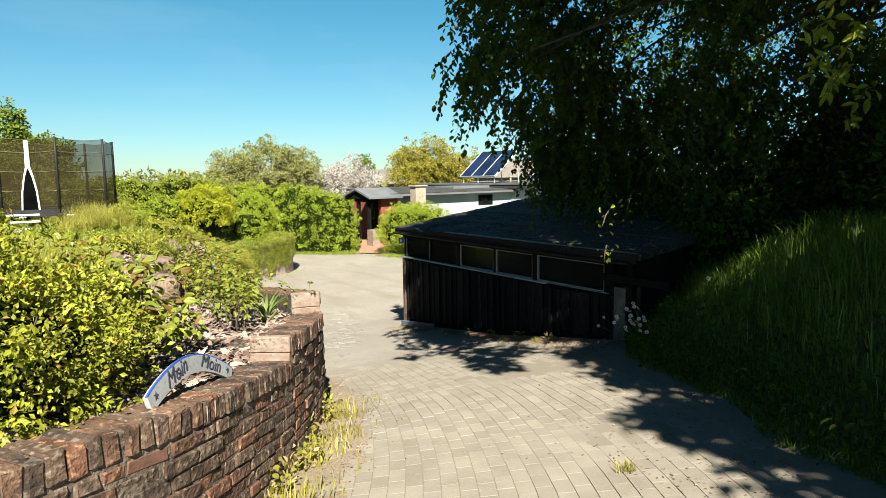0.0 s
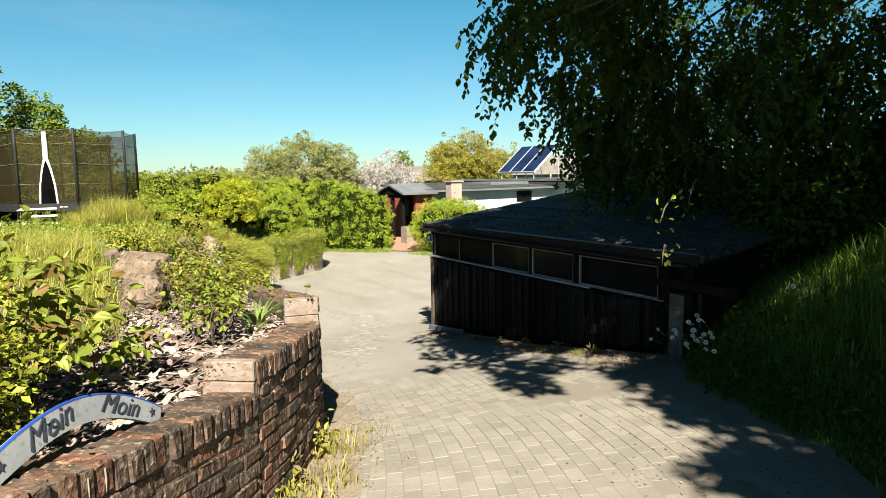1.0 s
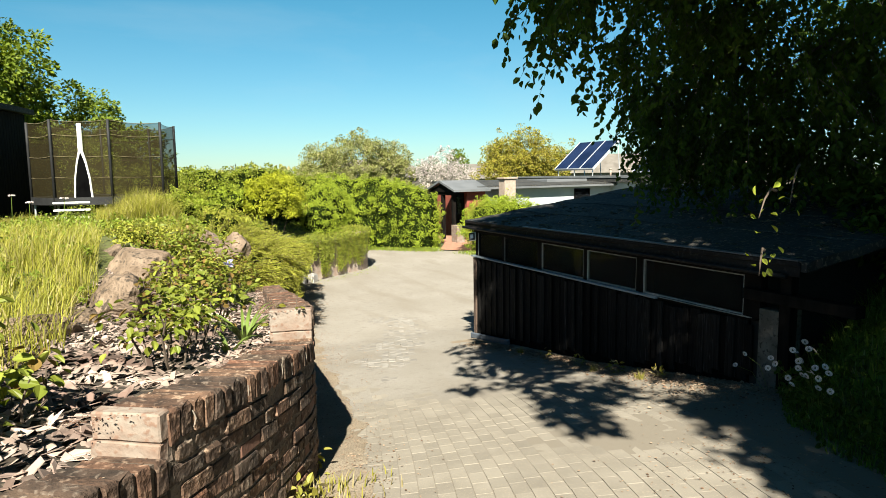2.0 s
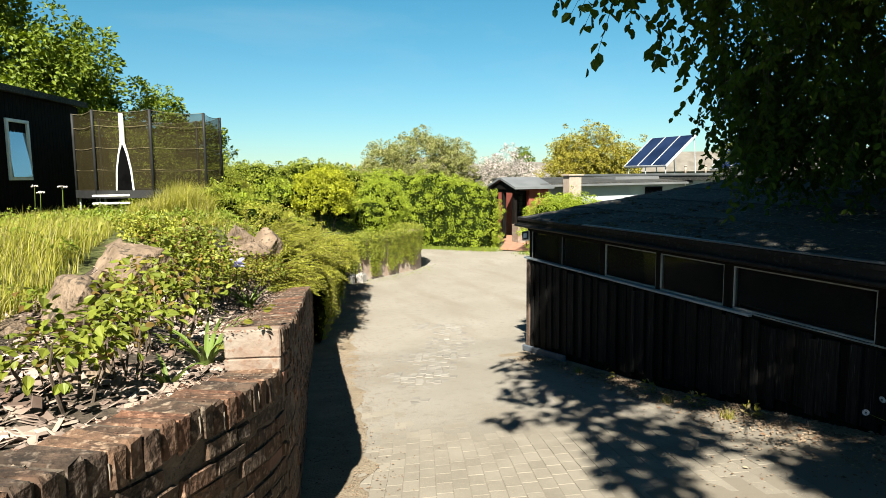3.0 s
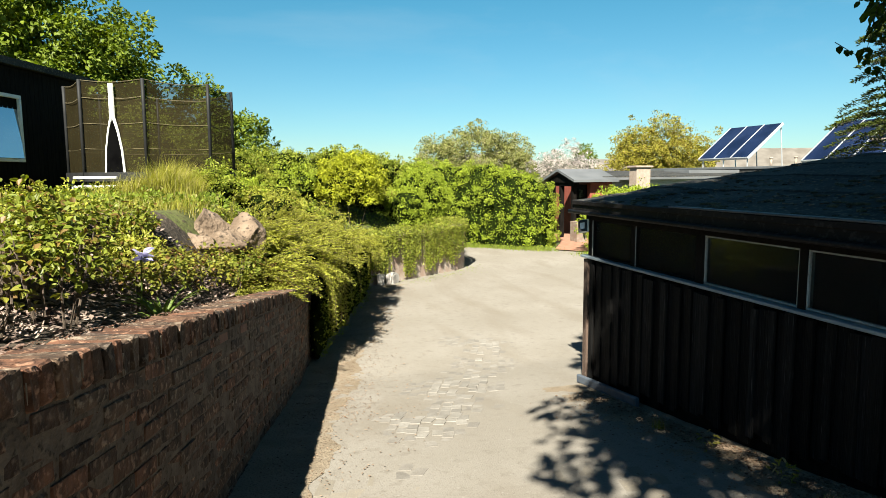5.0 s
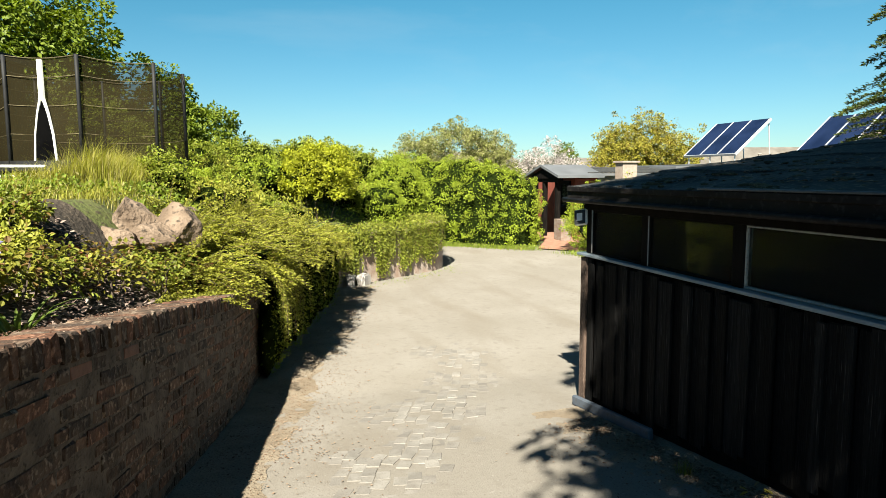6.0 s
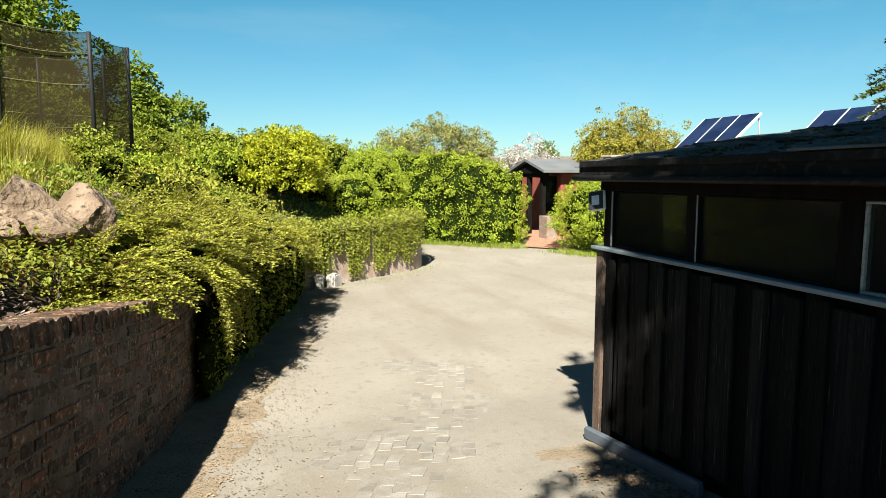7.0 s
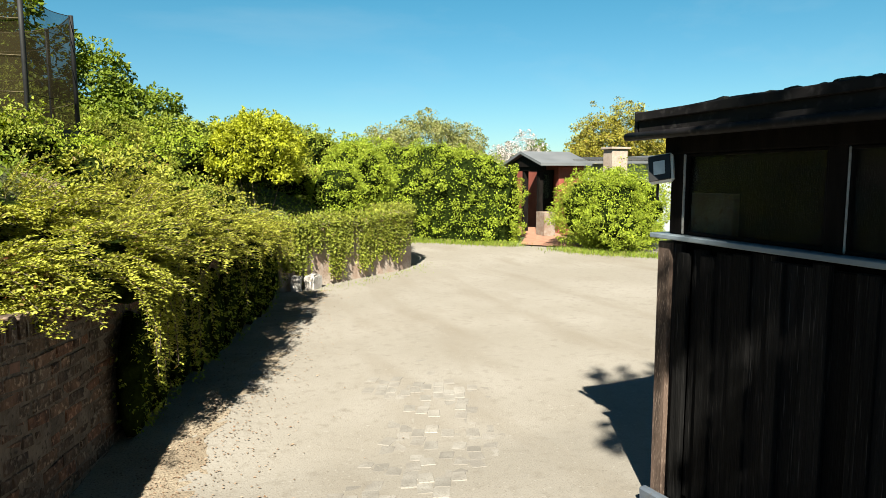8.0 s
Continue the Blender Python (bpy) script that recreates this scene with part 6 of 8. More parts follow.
# base, foot and top of the foliage, radius, leaves, leaf length, leaf
ROSES = [
    ((0.56, 4.45), 1.98, 2.56, 0.50, 680, 0.074, L_ROSE),
    ((1.15, 5.0), 1.80, 1.98, 0.24, 70, 0.07, L_ROSE),
    ((1.84, 5.78), 1.76, 2.10, 0.32, 300, 0.052, L_ROSE),
    ((2.04, 6.2), 1.78, 2.02, 0.20, 110, 0.054, L_ROSE),
    ((2.20, 6.95), 1.72, 2.14, 0.38, 470, 0.048, L_ROSE),
    ((1.95, 7.5), 1.75, 2.02, 0.24, 170, 0.045, L_ROSE_DRY),
    ((2.25, 8.6), 1.58, 1.92, 0.26, 210, 0.048, L_ROSE_DRY),
    ((2.42, 9.15), 1.56, 2.16, 0.42, 820, 0.048, L_ROSE),
    ((2.25, 9.55), 1.6, 2.1, 0.36, 480, 0.046, L_ROSE),
    ((2.72, 10.15), 1.40, 1.76, 0.36, 620, 0.042, L_ROSE_DRY),
    ((2.72, 10.85), 1.32, 1.62, 0.36, 640, 0.042, L_ROSE),
    ((3.06, 11.5), 1.2, 1.55, 0.34, 620, 0.040, L_ROSE_DRY),
    ((2.75, 11.7), 1.28, 1.56, 0.34, 560, 0.040, L_BRONZE),
    ((3.32, 12.35), 1.1, 1.50, 0.38, 720, 0.038, L_ROSE),
]
for (x, y), foot, top, r, n, size, leaf in ROSES:
    bush("rose_bush", "leafy green rose bush on bare stems in the mulched bed", (x, y, (foot + top) / 2), (r, r, (top - foot) / 2), n, size, leaf, base_z=float(bed_z(x, y)), core=0, twigs=7, group="rose bushes", low=-0.8, width=0.72, lumpy=0.45, freq=2.4, tuft=6, lie=1.2)


for x, y, r, h in ((2.5, 11.0, 0.32, 0.15), (2.4, 11.6, 0.3, 0.12), (1.95, 10.9, 0.36, 0.18), (3.3, 13.5, 0.3, 0.13), (3.75, 12.75, 0.34, 0.18), (2.05, 9.9, 0.3, 0.24)):
    b = float(bed_z(x, y))
    bush("perennial", "leafy low perennial in the rockery", (x, y, b + h * 0.75), (r, r, h), 1700, 0.038, L_BRONZE if y > 11.5 and x > 3 else L_COTON if int(x * 10) % 2 else L_ROSE, base_z=b, core=0.45, twigs=5, group="perennials in the rockery", low=-0.4, lumpy=0.5, freq=2.5)


for x, y, r, h, lf in ((3.7, 17.6, 0.75, 0.42, 1), (4.3, 18.7, 0.8, 0.45, 0), (4.9, 19.7, 0.8, 0.42, 1), (3.2, 18.6, 0.7, 0.45, 2), (3.9, 20.0, 0.85, 0.5, 0), (4.7, 21.2, 0.85, 0.5, 2), (5.6, 22.3, 0.9, 0.5, 0), (3.3, 21.3, 0.85, 0.5, 1), (6.7, 22.6, 0.8, 0.4, 1), (2.9, 17.3, 0.55, 0.4, 0)):
    b = float(bed_z(x, y))
    bush("ground_shrub", "low spreading leafy shrub on the upper bed", (x, y, b + h * 0.6), (r, r, h), 3000, 0.05, (L_DARKH, L_COTON, L_HEDGE)[lf], base_z=b - 0.05, core=0.7, twigs=4, group="low shrubs on the upper bed", low=-0.3, lumpy=0.5, freq=2.2)


def cotoneaster():
    t = thing("cotoneaster", "spreading cotoneaster draping over the retaining wall", "shrub", at=(4.2, 13.6, 0.9))
    off = Matrix.Translation((-4.2, -13.6, -0.9))
    P, O, obs = [], [], []
    mounds = [((3.6, 12.9, 0.98), (0.45, 0.5, 0.36)), ((4.1, 13.8, 0.98), (0.72, 0.8, 0.52)), ((4.5, 15.0, 0.95), (0.80, 0.95, 0.55)), ((5.0, 16.6, 0.85), (0.85, 1.0, 0.5)), ((5.5, 18.1, 0.75), (0.72, 0.9, 0.48)), ((3.6, 14.3, 1.32), (0.7, 0.85, 0.33)), ((4.2, 16.2, 1.25), (0.7, 0.9, 0.40))]
    for c, r in mounds:
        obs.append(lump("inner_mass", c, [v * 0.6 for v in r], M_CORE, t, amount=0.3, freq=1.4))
    bm = bmesh.new()

    def frond(p, v, reach, fall, cap):
        """One arching branch with side twigs in two ranks, leaves along them."""
        steps = int(reach / 0.03)
        line = [p.copy()]
        for q in range(steps):
            v = (v + Vector((random.gauss(0, 0.03), random.gauss(0, 0.03), fall))).normalized()
            p = p + v * 0.03
            wx = float(wall_x(p.y))
            if p.x < wx and p.z < float(bed_z(p.x, p.y)) + 0.03:
                p.z = float(bed_z(p.x, p.y)) + 0.03
            if p.x > wx + cap:
                p.x = wx + cap
            if p.z < float(gz(p.y)) + 0.15:
                break
            line.append(p.copy())
            side = v.cross(Vector((0, 0, 1)))
            side = side.normalized() if side.length > 0.05 else Vector((1, 0, 0))
            w = 0.13 * (1 - 0.8 * q / steps) * random.uniform(0.6, 1.2)
            sg = 1 if q % 2 else -1
            d = (side * sg * 0.8 + v * 0.75 + Vector((0, 0, random.uniform(-0.1, 0.22)))).normalized()
            m = max(int(w / 0.016), 2)
            for k in range(m):
                c = p + d * w * (k + 0.6) / m
                for s2 in (-1, 1):
                    P.append((c.x + random.gauss(0, 0.003), c.y + random.gauss(0, 0.003), c.z + random.gauss(0, 0.003)))
                    o = d * 0.6 + d.cross(Vector((0, 0, 1))) * s2 * 0.7
                    O.append((o.x, o.y, o.z + 0.12))
        if len(line) > 2:
            tube(bm, line[::max(len(line) // 5, 1)], [0.003] * len(line[::max(len(line) // 5, 1)]), 3)

    for k in range(820):
        c, r = mounds[k % len(mounds)]
        d = Vector((random.gauss(0.3, 0.8), random.gauss(-0.25, 0.8), random.uniform(-0.15, 1))).normalized()
        p = Vector((c[0] + d.x * r[0] * 0.6, c[1] + d.y * r[1] * 0.6, c[2] + d.z * r[2] * 0.66))
        v = Vector((d.x * 0.6 + 0.5, d.y * 0.6 - 0.4, 0.25 + 0.5 * d.z)).normalized()
        frond(p, v, random.uniform(0.25, 0.62), -0.05, random.uniform(0.15, 0.62))
    # long trails over the wall head
    for k in range(46):
        y = random.choice((random.gauss(13.95, 0.28), random.gauss(14.2, 0.45), random.uniform(13.2, 18.8)))
        p = Vector((float(wall_x(y)) + random.uniform(-0.1, 0.1), y, 0.95 + random.uniform(0, 0.2)))
        frond(p, Vector((0.8, -0.35, 0.3)).normalized(), random.uniform(0.5, 1.15), -0.13, random.uniform(0.16, 0.5))
    # creeping fringe along the coping
    for k in range(60):
        y = random.uniform(11.9, 13.4)
        p = Vector((float(wall_x(y)) - random.uniform(0.15, 0.7), y, float(bed_top(y)) + 0.06))
        frond(p, Vector((random.uniform(0.2, 0.9), random.gauss(-0.2, 0.6), 0.15)).normalized(), random.uniform(0.2, 0.5), -0.03, 0.1)
    obs.append(leaves("foliage", np.array(P), np.array(O), 0.030, L_COTON, t, droop=0.0, spread=0.2, width=0.52, lie=0.6, jit=0.22))
    obs.append(part("stem_work", bm, M_TWIG, t))
    # growth against the wall face, its shade put into near-black cores and darker leaves
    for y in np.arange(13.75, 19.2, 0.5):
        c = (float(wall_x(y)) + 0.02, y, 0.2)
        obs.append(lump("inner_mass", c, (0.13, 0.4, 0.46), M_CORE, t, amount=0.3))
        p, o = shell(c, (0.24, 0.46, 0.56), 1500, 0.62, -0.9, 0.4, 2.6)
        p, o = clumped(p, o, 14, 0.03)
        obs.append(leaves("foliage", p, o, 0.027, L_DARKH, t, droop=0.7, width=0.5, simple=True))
    for o in obs:
        o.matrix_basis = off
    return t


cotoneaster()


def rock(c, r, seed, label="weathered pinkish granite boulder in the rockery", material=None):
    bm = bmesh.new()
    bmesh.ops.create_icosphere(bm, subdivisions=4, radius=1)
    o = Vector((seed * 3.1, seed * 1.7, 0))
    rr = random.Random(seed)
    cuts = [(Vector((rr.gauss(0, 1), rr.gauss(0, 1), rr.gauss(0.2, 0.8))).normalized(), rr.uniform(0.45, 0.82)) for _ in range(15)]
    for v in bm.verts:
        q = v.co.copy()
        for nrm, lim in cuts:
            over = q.dot(nrm) - lim
            if over > 0:
                q -= nrm * over * 0.97
        q *= 1 + 0.10 * noise.noise(q * 2.2 + o) + 0.05 * noise.noise(q * 6 + o)
        v.co = Vector((q.x * r[0], q.y * r[1], q.z * r[2])) * 1.2
    ob = part("boulder" if material is None else "painted_stone", bm, material or M_ROCK, None, smooth=False)
    ob.location = c
    ob.rotation_euler = (0, 0, seed)
    return tagged(ob, label, "rock", "rockery boulders")


for k, (c, top, r) in enumerate([((1.12, 6.5), 1.9, (0.30, 0.26, 0.14)), ((1.62, 7.55), 1.94, (0.30, 0.24, 0.19)), ((1.86, 9.2), 2.0, (0.42, 0.36, 0.27)), ((1.70, 8.5), 1.90, (0.26, 0.22, 0.19)), ((1.28, 7.1), 1.80, (0.34, 0.24, 0.12)), ((1.52, 10.4), 2.02, (0.42, 0.38, 0.42)),
                               ((1.98, 9.75), 1.72, (0.34, 0.28, 0.24)), ((2.05, 11.6), 1.84, (0.40, 0.34, 0.28)), ((2.48, 12.65), 1.76, (0.36, 0.30, 0.26)), ((2.24, 12.5), 1.82, (0.17, 0.15, 0.13)),
                               ((3.08, 13.1), 1.87, (0.32, 0.30, 0.30)), ((3.52, 13.05), 1.80, (0.26, 0.24, 0.22)), ((2.92, 12.7), 1.60, (0.34, 0.26, 0.15)), ((2.50, 12.2), 1.56, (0.36, 0.26, 0.15)),
                               ((2.2, 12.1), 1.72, (0.32, 0.24, 0.2)), ((2.75, 13.3), 1.80, (0.24, 0.22, 0.17)), ((3.3, 12.85), 1.62, (0.22, 0.2, 0.16)), ((2.0, 12.9), 1.85, (0.26, 0.22, 0.16)), ((3.2, 16.2), 1.74, (0.52, 0.40, 0.40)), ((1.85, 6.3), 1.70, (0.14, 0.12, 0.09))]):
    rock((c[0], c[1], top - r[2] * 0.95), r, k + 1)


def ivy():
    t = thing("ivy", "trailing ivy hanging over the yard wall", "ivy", at=(7.6, 20.5, 0.85))
    off = Matrix.Translation((-7.6, -20.5, -0.85))
    path = smooth_path(BAY, 0.05)
    P, O = [], []
    n = len(path)
    bundles = [(3, 4, 0.75), (9, 3, 0.95), (17, 2.5, 0.5), (28, 2.6, 1.05), (34, 1.6, 0.6), (44, 2.2, 1.0), (50, 2.0, 0.85), (57, 2.4, 0.75), (63, 2.5, 0.95), (70, 3, 0.7)]
    for k in range(1150):
        i = random.randrange(2, int(n * 0.62))
        p, d = along(path, 0.05, i * 0.05)
        nrm = np.array([d[1], -d[0]])
        L = random.uniform(0.04, 0.22)
        if k < 620:
            c, w, deep = bundles[k % len(bundles)]
            i = min(max(int(random.gauss(c, w)), 2), int(n * 0.66))
            p, d = along(path, 0.05, i * 0.05)
            nrm = np.array([d[1], -d[0]])
            L = deep * random.uniform(0.55, 1.08)
        z = float(wall_top(p[1])) + 0.05
        x = p + nrm * random.uniform(0.03, 0.1)
        s = 0.0
        while s < L and z - s > float(gz(p[1])) + 0.05:
            x = x + d * random.gauss(0, 0.006)
            P.append((x[0], x[1], z - s))
            O.append((nrm[0], nrm[1], -0.3))
            s += 0.03
    trail, out = np.array(P), np.array(O)
    P, O = [], []
    for k in range(9000):
        i = random.randrange(2, n - 2)
        p, d = along(path, 0.05, i * 0.05)
        nrm = np.array([d[1], -d[0]])
        b = random.uniform(-0.12, 1.5)
        x = p - nrm * b
        P.append((x[0], x[1], float(wall_top(p[1])) + 0.02 + random.uniform(0, 0.16)))
        O.append((nrm[0] * 0.2, nrm[1] * 0.2, 0.9))
    leaves("trailing_foliage", trail, out, 0.052, L_IVY, t, width=0.8, simple=True, jit=0.3).matrix_basis = off
    leaves("mat_foliage", np.array(P), np.array(O), 0.052, L_IVY, t, width=0.8, simple=True).matrix_basis = off
    for i in range(4, int(n * 0.6), 5):
        p, d = along(path, 0.05, i * 0.05)
        nrm = np.array([d[1], -d[0]])
        z = float(wall_top(p[1]))
        bm = bmesh.new()
        tube(bm, [(*(p - nrm * 0.2), z + 0.02), (*(p + nrm * 0.04), z + 0.03), (*(p + nrm * 0.05 + d * random.gauss(0, 0.05)), z - random.uniform(0.3, 0.7))], [0.006, 0.005, 0.003], 5)
        part("stem", bm, M_TWIG, t).matrix_basis = off


ivy()


def bay_wall():
    """Rubble and brick retaining wall of the yard."""
    t = thing("yard_wall", "pinkish plastered low wall round the upper bed", "wall", kind="structure")
    path = smooth_path(BAY, 0.05)
    bm = bmesh.new()
    rings = []
    for i in range(1, len(path) - 1, 3):
        p, d = along(path, 0.05, i * 0.05)
        nrm = np.array([d[1], -d[0]])
        zb, zt = float(gz(p[1])) - 0.2, float(wall_top(p[1]))
        ring = []
        for k in range(9):
            q = Vector((*p, zb + (zt - zb) * k / 8))
            j = 0.03 * noise.noise(q * 3) + 0.015 * noise.noise(q * 9)
            ring.append(bm.verts.new(q + Vector((nrm[0], nrm[1], 0)) * j))
        b = p - nrm * 0.3
        ring += [bm.verts.new((*b, zt)), bm.verts.new((*b, zb))]
        rings.append(ring)
    for r0, r1 in zip(rings, rings[1:]):
        for k in range(len(r0) - 1):
            bm.faces.new((r0[k], r1[k], r1[k + 1], r0[k + 1]))
    bmesh.ops.recalc_face_normals(bm, faces=bm.faces)
    part("wall_face", bm, M_YARDWALL, t, smooth=True)


bay_wall()
def painted_stone(c, size, seed):
    """A rough squared stone, limewashed."""
    bm = bmesh.new()
    box(bm, [-v / 2 for v in size], [v / 2 for v in size])
    bmesh.ops.bevel(bm, geom=list(bm.edges), offset=0.03, segments=2, affect='EDGES')
    bmesh.ops.subdivide_edges(bm, edges=bm.edges, cuts=1, use_grid_fill=True)
    for v in bm.verts:
        v.co += Vector((noise.noise(v.co * 9 + Vector((seed, 0, 0))), noise.noise(v.co * 9 + Vector((0, seed, 0))), noise.noise(v.co * 9 + Vector((0, 0, seed))))) * 0.03
    ob = part("painted_stone", bm, M_LIMEWASH, None)
    ob.location, ob.rotation_euler = c, (0, 0, 0.6 + seed * 0.3)
    return tagged(ob, "rough whitewashed stone at the foot of the wall", "stone", "whitewashed stones")


painted_stone((6.74, 19.82, -0.18), (0.32, 0.2, 0.28), 1)
painted_stone((6.42, 19.62, -0.17), (0.18, 0.18, 0.30), 2)


def greet_sign():
    """Arched house sign with two painted words."""
    a, b = Vector((0.57, 3.10, 1.965)), Vector((1.18, 3.80, 1.825))
    d = (b - a)
    L = d.length
    az = math.atan2(d.y, d.x)
    t = thing("sign", "arched pale wooden sign with a blue edge reading Moin Moin", "sign", at=tuple(a))
    m = Matrix.Rotation(az, 4, 'Z') @ Matrix.Rotation(-math.asin(d.z / L) , 4, 'Y') @ Matrix.Rotation(radians(78), 4, 'X')
    bm = bmesh.new()
    N = 24
    outer, inner = [], []
    for k in range(N + 1):
        f = k / N
        x = f * L
        outer.append((x, 0.05 + 0.135 * math.sin(math.pi * f) ** 0.9))
        inner.append((x + (0.03 if k == 0 else -0.03 if k == N else 0), -0.035 + 0.125 * math.sin(math.pi * f)))
    fr = [bm.verts.new((x, y, 0.012)) for x, y in outer], [bm.verts.new((x, y, 0.012)) for x, y in inner]
    bk = [bm.verts.new((x, y, -0.012)) for x, y in outer], [bm.verts.new((x, y, -0.012)) for x, y in inner]
    for k in range(N):
        bm.faces.new((fr[1][k], fr[1][k + 1], fr[0][k + 1], fr[0][k]))
        bm.faces.new((bk[0][k], bk[0][k + 1], bk[1][k + 1], bk[1][k]))
        bm.faces.new((fr[0][k], fr[0][k + 1], bk[0][k + 1], bk[0][k]))
        bm.faces.new((fr[1][k + 1], fr[1][k], bk[1][k], bk[1][k + 1]))
    bm.faces.new((fr[0][0], bk[0][0], bk[1][0], fr[1][0]))
    bm.faces.new((fr[1][N], bk[1][N], bk[0][N], fr[0][N]))
    bmesh.ops.recalc_face_normals(bm, faces=bm.faces)
    bd = part("board", bm, M_SIGN, t)
    bd.matrix_basis = m
    bm = bmesh.new()
    tube(bm, [(x, y, 0.006) for x, y in outer], [0.007] * len(outer), 6)
    e = part("edge", bm, M_SIGNBLUE, t, "blue painted edge")
    e.matrix_basis = m
    for word, f in (("Moin", 0.32), ("Moin", 0.70)):
        cu = bpy.data.curves.new("lettering", 'FONT')
        cu.body = word
        cu.size = 0.112
        cu.shear = 0.4
        cu.extrude = 0.002
        cu.offset = -0.001
        cu.align_x = 'CENTER'
        tmp = new("tmp", cu)
        dg = bpy.context.evaluated_depsgraph_get()
        me = bpy.data.meshes.new_from_object(tmp.evaluated_get(dg))
        bpy.data.objects.remove(tmp)
        ob = ob_mesh("lettering", me, M_SIGNINK, t, "dark painted word Moin")
        slope = math.atan(0.15 * math.pi * math.cos(math.pi * f) / L)
        ob.matrix_basis = m @ Matrix.Translation((f * L, 0.128 * math.sin(math.pi * f) - 0.022, 0.0145)) @ Matrix.Rotation(slope * 1.1, 4, 'Z')
    # a small star at either end
    for f in (0.075, 0.925):
        bm = bmesh.new()
        ring = [bm.verts.new((math.cos(k * math.pi / 5 + 0.3) * (0.021 if k % 2 == 0 else 0.009), math.sin(k * math.pi / 5 + 0.3) * (0.021 if k % 2 == 0 else 0.009), 0)) for k in range(10)]
        ex = bmesh.ops.extrude_face_region(bm, geom=[bm.faces.new(ring)])
        bmesh.ops.translate(bm, verts=[v for v in ex["geom"] if isinstance(v, bmesh.types.BMVert)], vec=(0, 0, 0.003))
        bmesh.ops.recalc_face_normals(bm, faces=bm.faces)
        part("star", bm, M_SIGNINK, t, "dark painted star").matrix_basis = m @ Matrix.Translation((f * L, 0.015 + 0.125 * math.sin(math.pi * f), 0.0125))
    for x in (0.12, L - 0.12):
        boxpart("stake", (x - 0.012, -0.2, -0.03), (x + 0.012, 0.05, -0.013), M_DARKWOOD, t, "", 0.002, m)


greet_sign()


# ---------------------------------------------------------------- ground cover
def scatter(n, y0, y1, dx0, dx1):
    y = rng.uniform(y0, y1, n)
    x = wall_x(y) - rng.uniform(dx0, dx1, n)
    return x, y


def slate_chips():
    bm = bmesh.new()
    lo = [bm.verts.new((math.cos(k * math.tau / 5) * random.uniform(0.8, 1.2), math.sin(k * math.tau / 5) * random.uniform(0.8, 1.2), -0.15)) for k in range(5)]
    hi = [bm.verts.new((v.co.x * 0.86, v.co.y * 0.86, 0.15 + random.uniform(-0.05, 0.05))) for v in lo]
    for k in range(5):
        bm.faces.new((lo[k], lo[(k + 1) % 5], hi[(k + 1) % 5], hi[k]))
    bm.faces.new(hi)
    me = bpy.data.meshes.new("chip")
    bm.to_mesh(me)
    bm.free()
    x, y = scatter(12500, 2.6, 12.2, 0.24, 1.9)
    items = []
    for a, b in zip(x, y):
        s = random.uniform(0.008, 0.024 if b > 6.5 else 0.032)
        items.append((me, Matrix.Translation((a, b, float(bed_z(a, b)) + random.uniform(0.01, 0.035))) @ Euler((random.gauss(0, 0.35), random.gauss(0, 0.35), random.random() * 6)).to_matrix().to_4x4() @ Matrix.Diagonal((s * random.uniform(1.2, 3.2), s, s * 0.45, 1))))
    ob = join("slate_mulch", items, M_CHIP, None)
    tagged(ob, "loose purplish slate and bark chips covering the bed", "mulch")


slate_chips()


